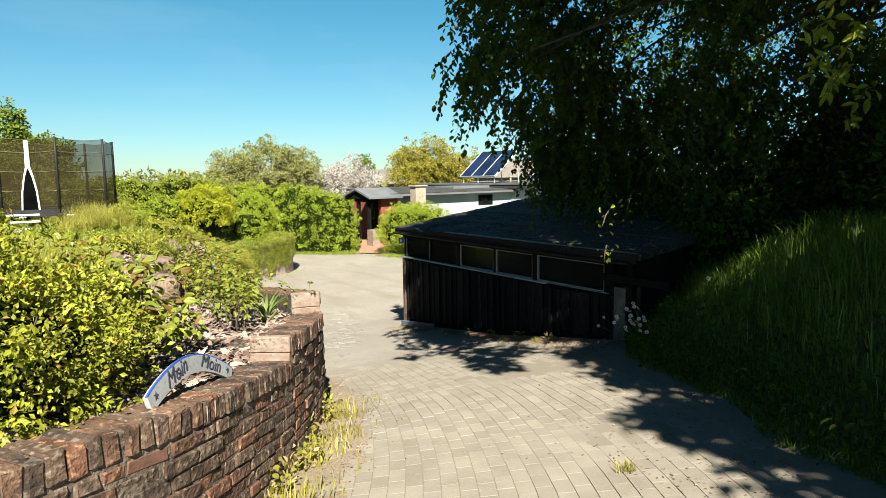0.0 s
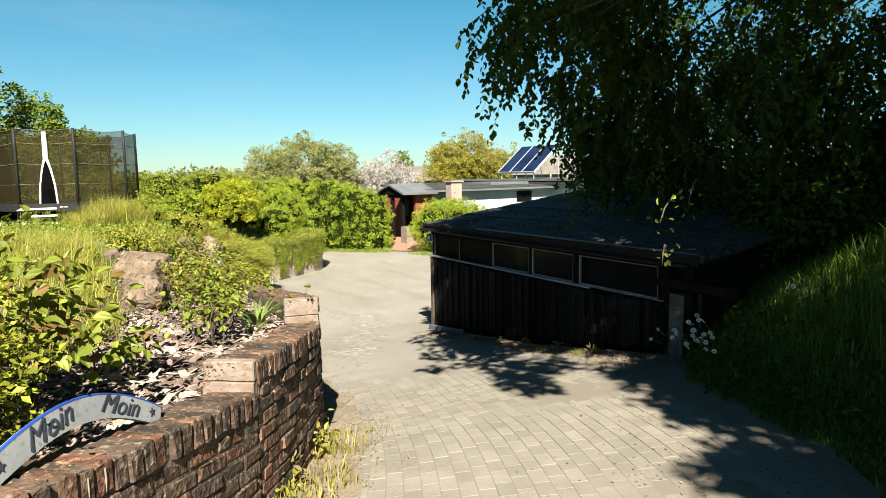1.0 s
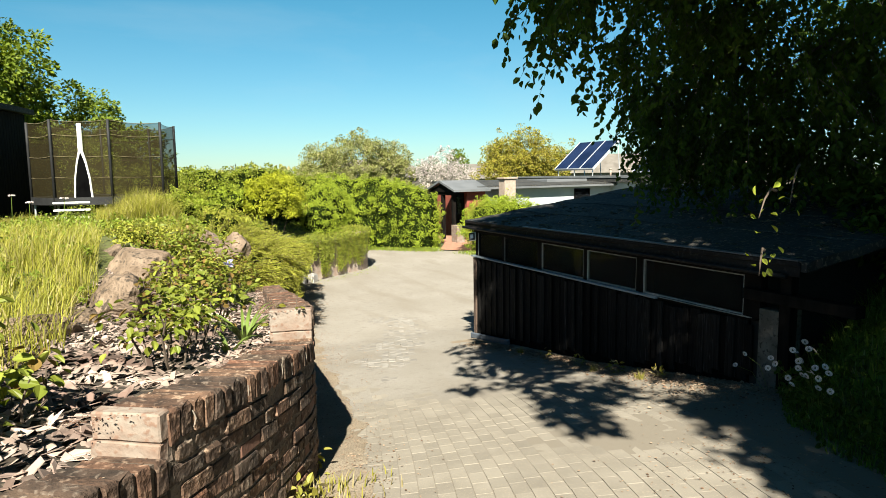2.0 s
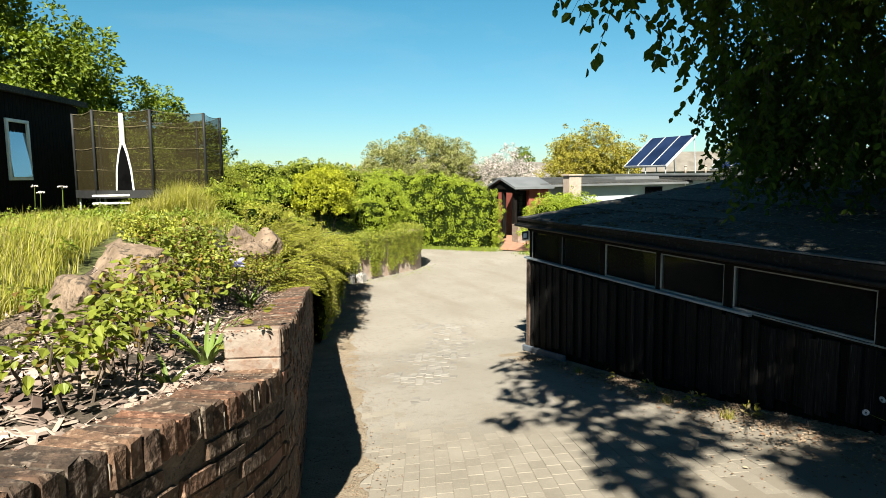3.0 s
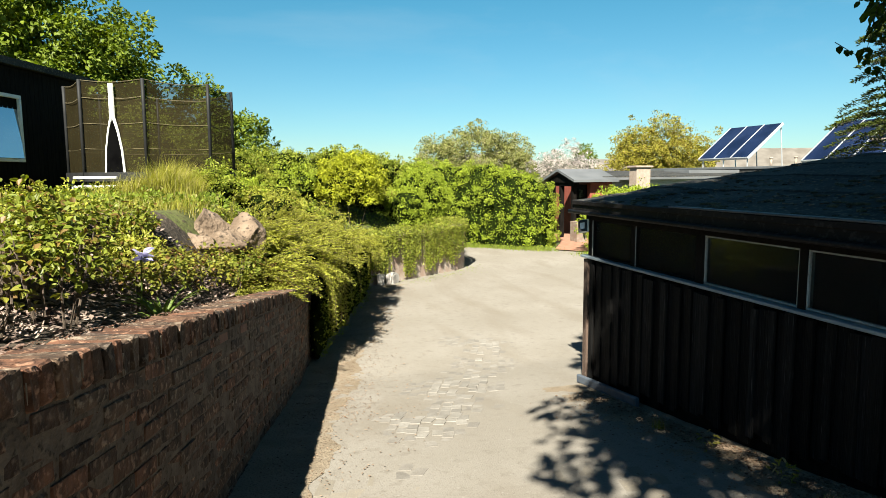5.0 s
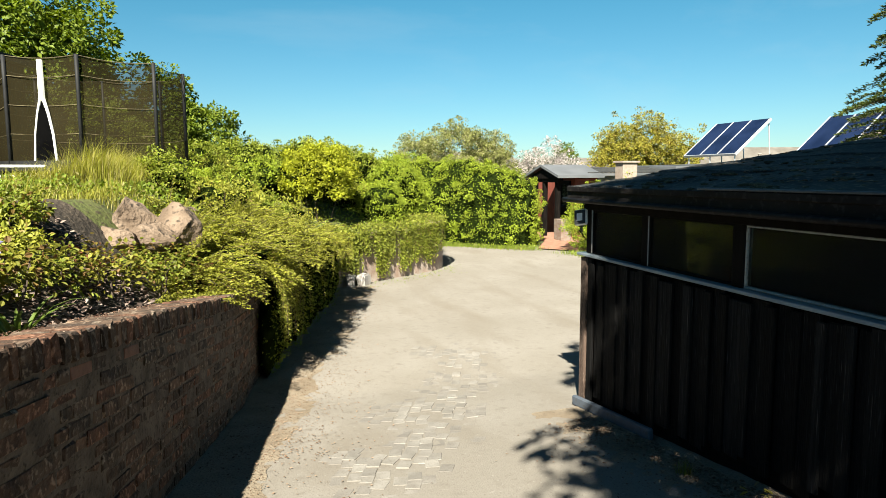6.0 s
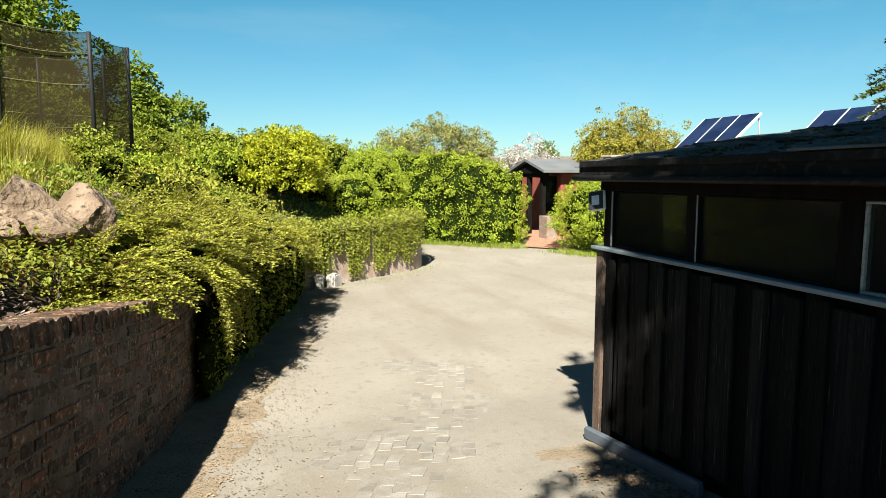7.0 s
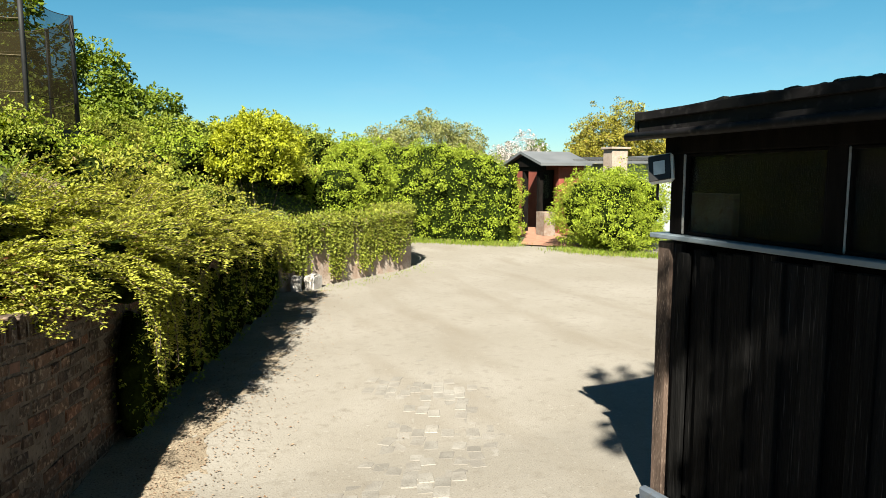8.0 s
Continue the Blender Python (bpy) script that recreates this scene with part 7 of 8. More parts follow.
def meadow():
    n = 90000
    y = rng.uniform(5.0, 24.0, n)
    x = wall_x(y) - np.where(y < 12, rng.uniform(1.5, 7.0, n), rng.uniform(1.3, 8.0, n))
    keep = (x > -4) & ~((np.abs(x - 1.62) < 1.2) & (np.abs(y - 19.66) < 1.2)) & (x > -0.98) & ~((y > 14.8) & (x > 2.75)) & ~((y > 10.5) & (y < 13.1) & (x > 1.2)) & ~((y > 5) & (y < 10.6) & (x > 1.3))
    x, y = x[keep], y[keep]
    z = bed_z(x, y) - 0.01
    dens = nz(x, y, 0.6, 5)
    k = dens > -0.25
    P = np.stack([x, y, z], 1)[k]
    H = (np.where(P[:, 1] > 12.5, np.where(P[:, 0] < 1.4, 0.15, 0.22), 0.32) * (0.55 + 0.9 * np.clip(nz(P[:, 0], P[:, 1], 1.7, 4) + 0.45, 0, 1)) * np.minimum(rng.exponential(0.3, len(P)) + 0.6, 1.5))[:, None]
    ob = blades("meadow_grass", P, H, 0.007, L_GRASS, lean=(0.1, 0.05), bend=1.0)
    tagged(ob, "tall uncut sunlit meadow grass on the upper level", "grass", kind="stuff")
    n = 13000
    y, x = rng.uniform(7.6, 14.5, n), rng.uniform(-0.9, 1.45, n)
    k = nz(x, y, 0.9, 21) + rng.uniform(-0.3, 0.3, n) > -0.25
    x, y = x[k], y[k]
    ob = blades("meadow_stalks", np.stack([x, y, bed_z(x, y) - 0.01], 1), (0.31 * (0.6 + 0.8 * np.clip(nz(x, y, 1.3, 17) + 0.5, 0, 1)) * np.interp(y, [7.6, 12, 14.5], [1.0, 1.0, 0.6]))[:, None], 0.006, L_GRASS, lean=(0.08, 0.03), bend=0.7)
    tagged(ob, "yellow-green flowering grass stalks behind the boulders", "grass", kind="stuff")
    n = 24000
    y, x = rng.uniform(7.5, 17.5, n), rng.uniform(-0.95, 2.6, n)
    k = (nz(x, y, 1.1, 12) > np.where(x < 1.4, -0.05, -0.3)) & ((x < 1.4) | ((y > 12.7) & (y < 16.0)))
    x, y, n = x[k], y[k], int(k.sum())
    P = np.stack([x, y, bed_z(x, y) + 0.30 * rng.uniform(0, 1, n) ** 1.5 * np.clip(nz(x, y, 1.1, 12) + 0.6, 0, 1)], 1)
    P, out = clumped(P, np.tile([0, 0, 1.0], (n, 1)), 14, 0.06)
    ob = leaves("meadow_herbs", P, out, 0.05, L_VERGE, simple=True, jit=0.3)
    tagged(ob, "leafy green herbs among the meadow grass", "herbs", kind="stuff")
    n = 14000
    y = rng.uniform(13.6, 24.5, n)
    x = wall_x(y) - rng.uniform(0.4, 5.0, n)
    z = bed_z(x, y)
    P = np.stack([x, y, z + rng.uniform(0, 0.16, n)], 1)
    ob = leaves("ground_cover", P, np.tile([0, 0, 1.0], (n, 1)), 0.06, L_VERGE, simple=True)
    tagged(ob, "low leafy ground cover between the shrubs", "ground cover", kind="stuff")


meadow()


def tall_grass():
    n = 10500
    y = rng.uniform(15.0, 18.2, n)
    x = rng.uniform(1.35, 2.8, n)
    z = bed_z(x, y)
    k = nz(x, y, 0.9, 2) > -0.2
    dome = np.exp(-((x - 2.25) / 0.55) ** 2)
    ob = blades("tall_grass", np.stack([x, y, z], 1)[k], ((0.30 + 0.42 * dome) * (0.8 + 0.6 * np.clip(nz(x, y, 1.4, 9) + 0.5, 0, 1)))[k][:, None], 0.008, L_GRASS, lean=(0.1, 0.0), bend=0.85)
    tagged(ob, "tall flowering grass in front of the trampoline", "grass", kind="stuff")
    # grass verge at the foot of the hedges and of the yard wall
    P, H = [], []
    for line, n, h in (([(9.2, 26.6), (11.0, 26.6), (12.4, 25.4), (13.2, 24.6)], 5000, 0.16), ([(13.9, 23.3), (14.6, 22.0), (15.6, 21.0)], 2500, 0.14), ([(6.3, 19.4), (7.8, 20.3), (9.0, 21.2), (9.6, 22.2)], 500, 0.03)):
        p = smooth_path(line, 0.05)
        i = rng.integers(0, len(p), n)
        q = p[i] + rng.normal(0, 0.22, (n, 2))
        P.append(np.column_stack([q, gz(q[:, 1])]))
        H.append(np.full((n, 1), h))
    ob = blades("verge_grass", np.concatenate(P), np.concatenate(H), 0.012, L_VERGE, bend=0.9)
    tagged(ob, "fresh grass verge at the foot of hedge and wall", "grass", kind="stuff")


tall_grass()


def wall_foot_weeds():
    n = 1500
    y = rng.uniform(2.6, 5.6, n)
    k = nz(y * 3, y, 1.0, 8) + rng.uniform(-0.5, 0.5, n) > 0.0
    y = y[k]
    x = wall_x(y) + np.abs(rng.normal(0.03, 0.22, len(y))) + 0.02
    P = np.stack([x, y, gz(y)], 1)
    ob = blades("foot_weeds", P, 0.13, 0.010, L_WEED, bend=0.7)
    tagged(ob, "yellowish weeds and dry grass at the wall foot", "weeds", kind="stuff")
    for (x, y) in ((2.0, 4.55), (2.45, 5.15), (1.75, 4.05), (2.7, 5.9), (1.45, 3.75)):
        t = thing("weed_clump", "leafy green weed growing at the wall foot", "weed", "weeds along the wall", at=(x, y, float(gz(y))))
        m = 46
        a, r = rng.uniform(0, math.tau, m), rng.uniform(0.01, 0.12, m)
        leaves("foliage", np.stack([r * np.cos(a), r * np.sin(a), rng.uniform(0.02, 0.2, m)], 1), np.stack([np.cos(a), np.sin(a), np.full(m, 0.4)], 1), 0.06, L_WEED, t)
    for (x, y) in ((3.08, 2.35), (6.55, 7.4), (6.5, 6.6), (6.75, 9.2)):
        t = thing("grass_tuft", "small tuft of grass in the paving", "grass", "tufts in the paving", at=(x, y, float(gz(y))))
        blades("blade_cluster", rng.normal(0, 0.025, (70, 3)) * np.array([1, 1, 0]), 0.10, 0.006, L_WEED, t, bend=0.9)


wall_foot_weeds()


def litter():
    """Dry leaves and bits on the drive, thickest along its edges."""
    n = 15000
    y = rng.uniform(1.5, 19.5, n)
    left = (rng.uniform(0, 1, n) < 0.4) | (y > 10.5)
    lw = wall_x(y) + np.abs(rng.normal(0, np.where(y < 9, 0.32, 0.5), n)) + 0.03
    rw = np.array([min(drive_right(v), 6.95) for v in y]) - np.abs(rng.normal(0, np.where(y < 6, 0.8, 0.35), n))
    x = np.where(left, lw, rw)
    k = (x > wall_x(y) + 0.02) & ~((x > 6.9) & (y < 11.1)) & (left | (y < 11.5))
    x, y = x[k], y[k]
    z = gz(y) + 0.010
    n = len(x)
    ob = leaves("leaf_litter", np.stack([x, y, z], 1), np.column_stack([rng.normal(0, 1, (n, 2)), np.zeros(n)]), 0.021, L_LITTER, droop=0.0, spread=0.05, fold=0.08, lie=1.4)
    tagged(ob, "dry pale leaf litter scattered on the driveway", "leaf litter", kind="stuff")


litter()


def coping_crumbs():
    """Bark crumbs and moss scraps washed over the top of the wall."""
    n = 9000
    y = rng.uniform(2.3, 12.6, n)
    k = nz(y * 2, y, 1.3, 11) + rng.uniform(-0.6, 0.6, n) > -0.1
    y = y[k]
    n = len(y)
    x = wall_x(y) - 0.03 - 0.34 * rng.uniform(0, 1, n) ** 0.6
    ob = leaves("coping_crumbs", np.stack([x, y, wall_top(y) + 0.006], 1), np.column_stack([rng.normal(0, 1, (n, 2)), np.zeros(n)]), 0.015, L_CRUMB, droop=0.0, spread=0.05, fold=0.12, lie=1.4, width=0.45)
    tagged(ob, "brown bark crumbs and moss scraps on the wall top", "litter", kind="stuff")


coping_crumbs()


def shed_foot():
    n = 3400
    y = rng.uniform(5.0, 10.6, n)
    x = 6.95 - np.abs(rng.normal(0, 0.14 + 0.12 * np.maximum(8.3 - y, 0), n))
    ob = leaves("shed_litter", np.stack([x, y, gz(y) + 0.016], 1), np.column_stack([rng.normal(0, 1, (n, 2)), np.zeros(n)]), 0.032, L_LITTER, droop=0.0, spread=0.05, fold=0.08, lie=1.4)
    tagged(ob, "brown leaf litter along the foot of the shed", "leaf litter", kind="stuff")
    for (x, y, m) in ((6.72, 7.9, 26), (6.6, 7.1, 34), (6.66, 6.5, 30), (6.75, 8.6, 18)):
        t = thing("weed_clump", "small green weed at the shed foot", "weed", "weeds along the shed", at=(x, y, float(gz(y))))
        a, r = rng.uniform(0, math.tau, m), rng.uniform(0.01, 0.07, m)
        leaves("foliage", np.stack([r * np.cos(a), r * np.sin(a), rng.uniform(0.01, 0.13, m)], 1), np.stack([np.cos(a), np.sin(a), np.full(m, 0.5)], 1), 0.05, L_WEED, t, width=0.4)


shed_foot()


def strap_plant(x, y, n, h):
    z = float(bed_z(x, y))
    t = thing("day_lily", "clump of arching green strap leaves in the bed", "plant", "day lilies", at=(x, y, z))
    for k in range(n):
        a = random.random() * math.tau
        L = h * random.uniform(0.7, 1.15)
        bm = bmesh.new()
        rows = []
        for i in range(6):
            f = i / 5
            r = 0.02 + L * 0.75 * f ** 1.4 * random.uniform(0.95, 1.05)
            zz = L * (f - 0.42 * f ** 2.6)
            w = 0.014 * (1 - f ** 2) + 0.001
            c = Vector((math.cos(a) * r, math.sin(a) * r, zz))
            d = Vector((-math.sin(a), math.cos(a), 0)) * w
            rows.append((bm.verts.new(c - d), bm.verts.new(c - Vector((0, 0, w * 0.5))), bm.verts.new(c + d)))
        for p, q in zip(rows, rows[1:]):
            bm.faces.new((p[0], p[1], q[1], q[0]))
            bm.faces.new((p[1], p[2], q[2], q[1]))
        part("leaf", bm, L_STRAP, t)


strap_plant(2.42, 6.5, 24, 0.38)
strap_plant(2.24, 6.02, 10, 0.22)
strap_plant(2.93, 9.85, 24, 0.40)
strap_plant(2.98, 9.6, 10, 0.24)


def seedling(x, y, z, h):
    """An upright shoot with a few toothed leaflets, self-sown beside the wall head."""
    t = thing("rose_shoot", "thin upright rose shoot with dark leaflets by the wall head", "shoot", "rose shoots", at=(x, y, z))
    bm = bmesh.new()
    tube(bm, [(0, 0, 0), (0.01, 0.01, h * 0.5), (0.035, 0.0, h)], [0.004, 0.0035, 0.002], 5)
    part("stem", bm, M_TWIG, t)
    P, O = [], []
    for k in range(4):
        f = 0.35 + 0.2 * k
        a = k * 2.4
        d = Vector((math.cos(a), math.sin(a), 0.1))
        for q in range(5):
            P.append(Vector((0.03 * f, 0.005, h * f)) + d * (0.02 + 0.018 * q))
            O.append(d + Vector((-d.y, d.x, 0)) * (0.9 if q % 2 else -0.9) * (q < 4))
    leaves("foliage", np.array(P), np.array(O), 0.05, L_ROSE_DRY, t, width=0.5, spread=0.1)


seedling(2.66, 5.98, 1.62, 0.34)
seedling(2.55, 6.15, 1.56, 0.30)


def bank_grass():
    n = 38000
    y = rng.uniform(-3.0, 5.3, n)
    lf = np.array([bank_left(v) for v in y])
    dx = rng.uniform(0, 1, n) ** 1.3 * 5.5
    x = lf + 0.02 + dx + 0.18 * nz(y, y, 1.7, 3)
    z = np.array([bank_z(a, b) for a, b in zip(x, y)])
    H = (0.10 + 0.36 * np.minimum(dx / 0.9, 1) * (0.75 + 0.5 * nz(x, y, 0.8, 6)))[:, None]
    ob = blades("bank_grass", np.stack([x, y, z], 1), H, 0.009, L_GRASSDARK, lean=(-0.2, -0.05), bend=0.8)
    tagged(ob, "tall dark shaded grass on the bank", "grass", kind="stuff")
    n = 3100
    y = rng.uniform(-1.5, 5.3, n)
    x = np.array([bank_left(v) for v in y]) + np.abs(rng.normal(0.25, 0.5, n))
    z = np.array([bank_z(a, b) for a, b in zip(x, y)]) + rng.uniform(0.03, 0.3, n)
    ob = leaves("bank_weeds", np.stack([x, y, z], 1), rng.normal(0, 1, (n, 3)), 0.06, L_TREE, droop=0.2, width=0.5)
    tagged(ob, "broad-leaved weeds among the shaded grass", "weeds", kind="stuff")


bank_grass()

for x, y, r, h, n in ((8.6, 4.6, 0.9, 0.8, 5000), (9.8, 3.2, 1.2, 1.1, 7000), (11.6, 4.6, 1.4, 1.3, 7000), (8.2, 2.0, 0.9, 0.7, 4500), (10.4, 0.8, 1.3, 1.2, 6500)):
    b = bank_z(x, y)
    bush("shade_shrub", "dark leafy shrub in the shade of the big tree", (x, y, b + h * 0.8), (r, r, h), n, 0.09, L_TREE, base_z=b, group="shrubs on the bank", lumpy=0.4)


def daisies():
    t = thing("ox_eye_daisies", "clump of white daisies at the foot of the bank", "flowers", at=(5.8, 4.5, 0.92))
    heads = []
    for k in range(24):
        f = random.random()
        heads.append((-0.25 + 0.4 * f + random.gauss(0, 0.05), -0.42 + 0.66 * f + random.gauss(0, 0.06), 0.52 - 0.12 * f + random.gauss(0, 0.07)))
    heads += [(0.34, -0.8, 0.98), (0.42, -0.7, 0.9), (0.62, 0.8, 0.25), (0.7, 0.95, 0.1)]
    for tx, ty, h in heads:
        bm = bmesh.new()
        x, y = tx + 0.25 + random.gauss(0, 0.05), ty + random.gauss(0, 0.06)
        foot = max(bank_z(x + 5.8, y + 4.5), float(gz(y + 4.5))) - 0.92
        tube(bm, [(x, y, foot), (x * 0.6 + tx * 0.4, y * 0.6 + ty * 0.4, foot * 0.3 + h * 0.7), (tx, ty, h)], [0.002] * 3, 4)
        part("stem", bm, L_STRAP, t)
        bm = bmesh.new()
        n = Vector((random.gauss(-0.5, 0.5), random.gauss(-0.6, 0.5), 0.7)).normalized()
        a = n.orthogonal().normalized()
        b = n.cross(a)
        c = Vector((tx, ty, h))
        for k in range(12):
            u, v = k * math.tau / 12, (k + 0.8) * math.tau / 12
            q = [bm.verts.new(c + (a * math.cos(w) + b * math.sin(w)) * r + n * dz) for w, r, dz in ((u, 0.006, 0), (u, 0.022, 0.004), (v, 0.022, 0.004), (v, 0.006, 0))]
            bm.faces.new(q)
        part("flower", bm, M_PETAL, t, "white petals")


daisies()

# ---------------------------------------------------------------- brickwork and paving, piece by piece
wall_run("old brown brick retaining wall with bricks on edge along its top", 2.1, 4.17)
wall_run("curved stretch of old brick retaining wall, stepped up", 4.172, 5.94)
wall_run("long shaded stretch of the brick retaining wall", 5.942, 19.4, proud=(-0.006, 0.004))
for y, lo in ((4.17, 1.74), (5.94, 1.65)):
    tagged(end_block(y, lo), "flaking pinkish plastered end of a wall step", "wall end", kind="structure")

DRIVE = [(-1.4, -1.5), (0.0, 0.0), (1.25, 1.3), (2.45, 2.75), (3.4, 4.4), (4.2, 6.4), (4.9, 8.5), (5.6, 11.2)]


def pavers():
    t = tagged(new("paving"), "worn concrete block paving in long curved rows", "paving", kind="structure")
    path = smooth_path(DRIVE)
    tang = np.gradient(path, axis=0)
    tang /= np.linalg.norm(tang, axis=1)[:, None]
    side = np.stack([tang[:, 1], -tang[:, 0]], 1)
    one = brick_meshes("paver", (0.1958, 0.1052, 0.05), M_PAVER, 6, 0.0004, 0.0008)
    near, rest = [], []
    for col in range(-13, 17):
        row = path + side * (col * 0.110)
        acc = np.concatenate([[0], np.cumsum(np.linalg.norm(np.diff(row, axis=0), axis=1))])
        s = 0.4 + (0.1 if col % 2 else 0)
        while s < acc[-1] - 0.2:
            q = np.array([np.interp(s, acc, row[:, 0]), np.interp(s, acc, row[:, 1])])
            d = np.array([np.interp(s, acc, tang[:, 0]), np.interp(s, acc, tang[:, 1])])
            if q[0] > wall_x(q[1]) + 0.35 and q[0] < drive_right(q[1]) - 0.3:
                grade = (float(gz(q[1] + 0.1)) - float(gz(q[1] - 0.1))) / 0.2
                sand = noise.noise(Vector((q[0] * 0.55, q[1] * 0.55, 4)))
                sink = 0.0032 + 0.0075 * sand + 0.0013 * max(q[1] - 4.5, 0) + 0.003 * max(abs(col * 0.11) - 0.9, 0)
                up = Vector((0, -grade, 1)).normalized()
                ahead = Vector((d[0], d[1], grade * d[1])).normalized()
                m = Matrix((ahead, up.cross(ahead), up)).transposed().to_4x4()
                m = Matrix.Translation((q[0], q[1], float(gz(q[1])) - 0.0185 - sink + random.uniform(-0.0012, 0.0012))) @ m @ Matrix.Rotation(random.gauss(0, 0.008), 4, 'Z')
                (near if (2.4 < q[1] < 5.0 and len(near) < 300 and -6 < col < 9) else rest).append((random.choice(one), m))
            s += 0.1995
    for me, m in near:
        ob = ob_mesh("paver", me, None, t)
        ob.matrix_basis = m
    join("pavers", rest, M_PAVER_J, t)


pavers()


def sprig(pts, n, size, leaf, label, width=0.66):
    """A hanging twig of the big tree with its leaves."""
    t = thing("hanging_twig", label, "twig", at=pts[0])
    off = Matrix.Translation(-Vector(pts[0]))
    bm = bmesh.new()
    tube(bm, pts, list(np.linspace(0.012, 0.003, len(pts))), 5)
    part("stem", bm, M_TWIG, t).matrix_basis = off
    f = rng.uniform(0.15, 1, n) ** 0.7 * (len(pts) - 1)
    P = np.stack([np.interp(f, range(len(pts)), [p[k] for p in pts]) for k in range(3)], 1) + rng.normal(0, 0.05, (n, 3))
    leaves("foliage", P, rng.normal(0, 1, (n, 3)) * 0.6, size, leaf, t, droop=0.9, width=width).matrix_basis = off


# short twigs, and long-leaved ones by the bank, with sunlight put into the leaf colour
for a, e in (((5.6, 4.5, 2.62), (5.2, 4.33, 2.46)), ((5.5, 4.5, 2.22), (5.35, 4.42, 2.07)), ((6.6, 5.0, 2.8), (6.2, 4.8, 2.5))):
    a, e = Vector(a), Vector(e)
    sprig([tuple(a.lerp(e, f) + Vector((0, 0, 0.08 * math.sin(math.pi * f)))) for f in (0, 0.35, 0.7, 1)], 9, 0.052, L_SPRIG, "leafy twig, its leaves coloured bright as if sunlit")
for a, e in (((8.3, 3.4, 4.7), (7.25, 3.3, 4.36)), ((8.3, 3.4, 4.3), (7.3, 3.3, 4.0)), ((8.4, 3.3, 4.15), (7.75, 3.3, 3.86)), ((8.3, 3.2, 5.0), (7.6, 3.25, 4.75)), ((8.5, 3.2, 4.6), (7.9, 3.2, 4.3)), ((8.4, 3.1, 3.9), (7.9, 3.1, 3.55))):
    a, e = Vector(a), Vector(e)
    sprig([tuple(a.lerp(e, f) + Vector((0, 0, 0.15 * math.sin(math.pi * f)))) for f in (0, 0.35, 0.7, 1)], 20, 0.15, L_SPRIG, "twig with long green leaves coloured pale as if sunlit", 0.4)


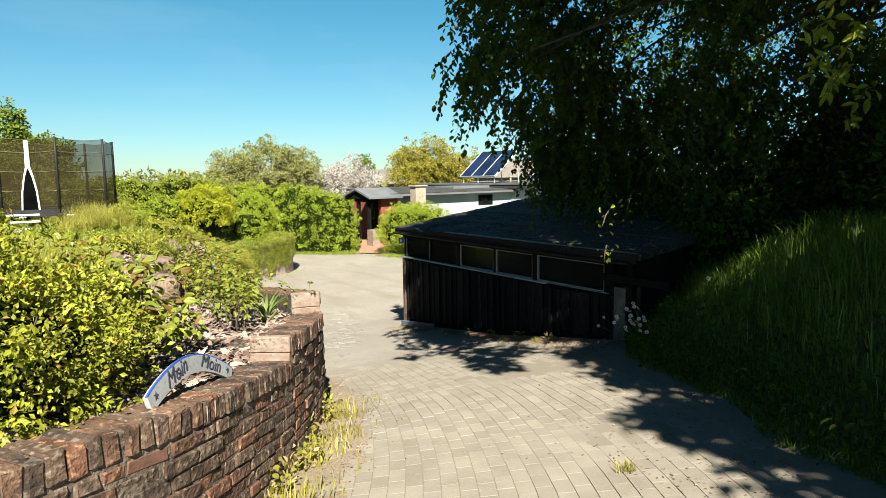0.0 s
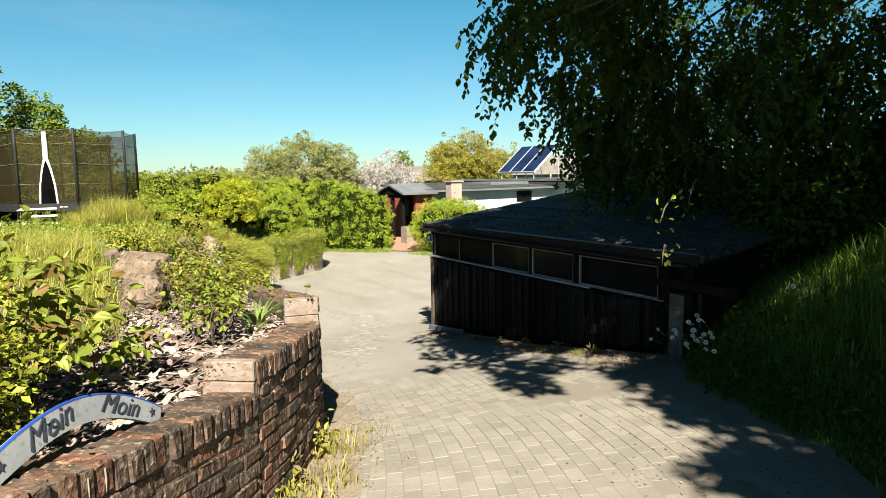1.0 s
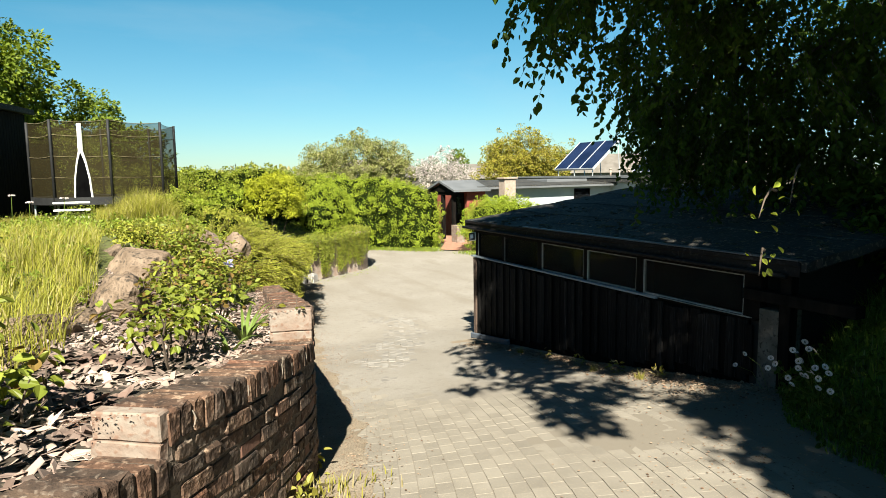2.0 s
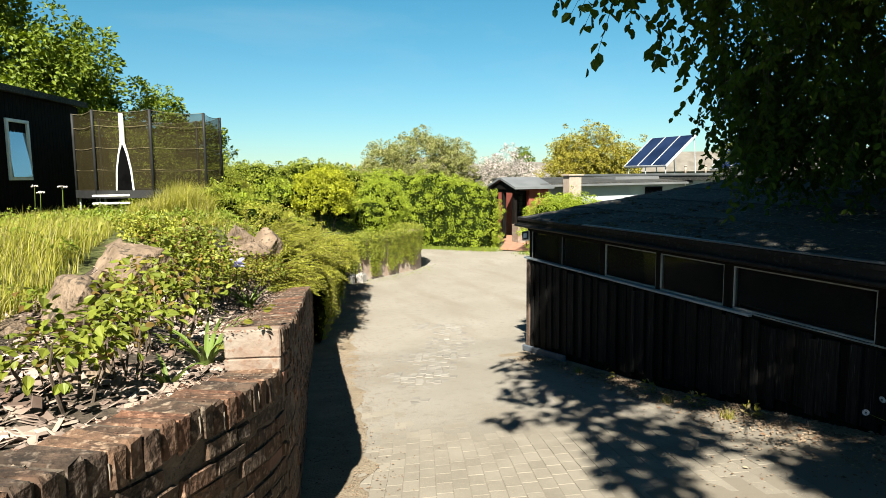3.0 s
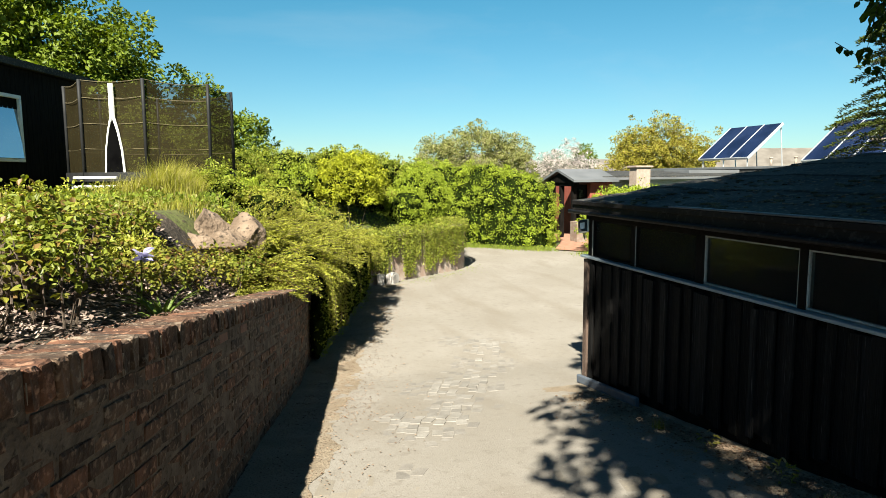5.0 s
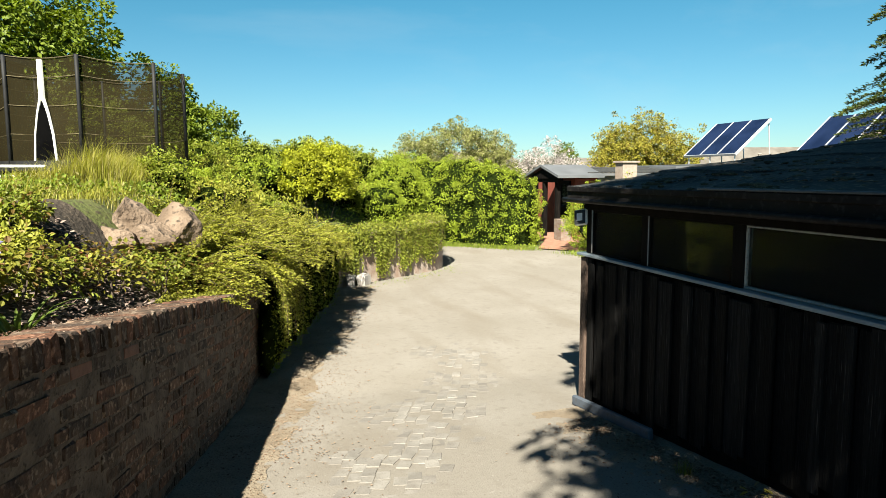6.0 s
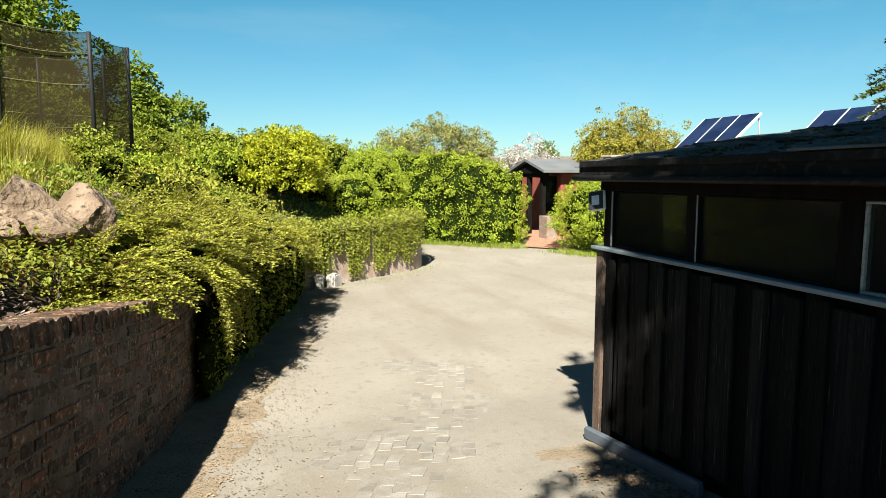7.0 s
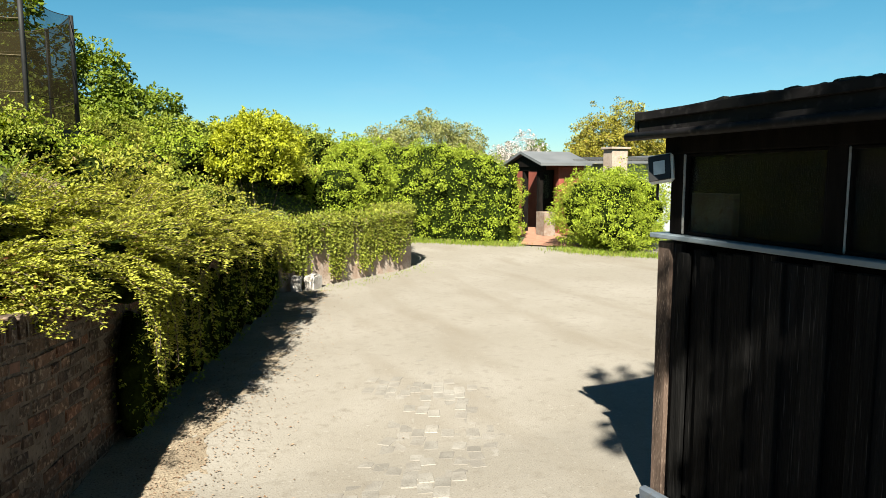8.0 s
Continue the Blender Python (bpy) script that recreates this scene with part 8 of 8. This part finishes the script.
def setts():
    """Old granite setts showing through the sand in a long patch that follows the drive."""
    t = tagged(new("worn_patch"), "patch of pale worn granite setts showing through the sand", "paving", kind="structure")
    one = brick_meshes("sett", (0.150, 0.098, 0.05), M_PALE, 8, 0.004, 0.003)
    head = Vector((1.45, 3.5, 0)).normalized()
    side = Vector((head.y, -head.x, 0))
    singles, rest = [], []
    for row in range(-14, 15):
        for k in range(-9, 34):
            a = Vector((5.15, 9.9, 0)) + side * (row * 0.104) + head * (k * 0.158 + (0.079 if row % 2 else 0))
            wear = noise.noise(Vector((a.x * 0.9, a.y * 0.9, 3))) + 0.5 * noise.noise(Vector((a.x * 2.6, a.y * 2.6, 8)))
            mid = abs(row * 0.104 - 0.12 * math.sin(a.y * 1.1)) * 1.15
            bare = wear * 0.9 + 0.66 - mid * 1.3 - max(k - 24, 0) * 0.06 - max(-k, 0) * 0.07
            if bare < 0.0 or not wall_x(a.y) + 0.5 < a.x < 6.9 + max(a.y - 11.2, 0):
                continue
            if random.random() < 0.25:
                continue
            a += side * random.gauss(0, 0.008) + head * random.gauss(0, 0.012)
            slope = math.atan((float(gz(a.y + 0.1)) - float(gz(a.y - 0.1))) / 0.2)
            lift = 0.0075 * min(bare, 0.7) - 0.0022 + random.uniform(-0.0022, 0.0022)
            m = Matrix.Translation((a.x, a.y, float(gz(a.y)) - 0.0235 + lift)) @ Matrix.Rotation(slope, 4, 'X') @ Matrix.Rotation(math.atan2(head.y, head.x) + random.gauss(0, 0.10), 4, 'Z')
            (singles if bare > 0.42 and len(singles) < 300 else rest).append((random.choice(one), m))
    for me, m in singles:
        ob_mesh("sett", me, None, t).matrix_basis = m
    join("sunken_setts", rest, M_PALE_J, t)


setts()


def iris(x, y):
    z = float(bed_z(x, y))
    t = thing("iris", "pale blue iris flower on a tall stem in the bed", "flower", at=(x, y, z))
    bm = bmesh.new()
    tube(bm, [(0, 0, 0), (0.015, 0, 0.25), (0.02, 0.01, 0.47)], [0.006, 0.005, 0.004], 5)
    part("stem", bm, L_STRAP, t)
    n = 14
    a = np.arange(n) * math.tau / 3 + rng.normal(0, 0.25, n)
    leaves("petals", np.stack([0.02 + 0.012 * np.cos(a), 0.01 + 0.012 * np.sin(a), rng.uniform(0.45, 0.50, n)], 1), np.stack([np.cos(a), np.sin(a), rng.uniform(-0.6, 1.2, n)], 1), 0.085, M_IRIS, t, "pale blue petals", width=0.6, spread=0.2)


iris(2.80, 9.8)


def umbel(x, y):
    z = float(bed_z(x, y))
    t = thing("meadow_flower", "white flat-headed meadow flower on a tall stem", "flower", "white meadow flowers", at=(x, y, z))
    h = random.uniform(0.45, 0.7)
    bm = bmesh.new()
    tube(bm, [(0, 0, 0), (0.02, 0, h * 0.6), (0.03, 0.01, h)], [0.004] * 3, 5)
    part("stem", bm, L_STRAP, t)
    n = 22
    a, r = rng.uniform(0, math.tau, n), 0.035 * np.sqrt(rng.uniform(0, 1, n))
    leaves("head", np.stack([0.03 + r * np.cos(a), 0.01 + r * np.sin(a), h + rng.uniform(0, 0.02, n)], 1), np.stack([np.cos(a), np.sin(a), np.full(n, 0.3)], 1), 0.02, M_PETAL, t, width=1.0)


for q in ((1.1, 10.6), (0.6, 12.2), (0.2, 14.0), (-0.3, 13.2), (0.4, 9.6)):
    umbel(*q)
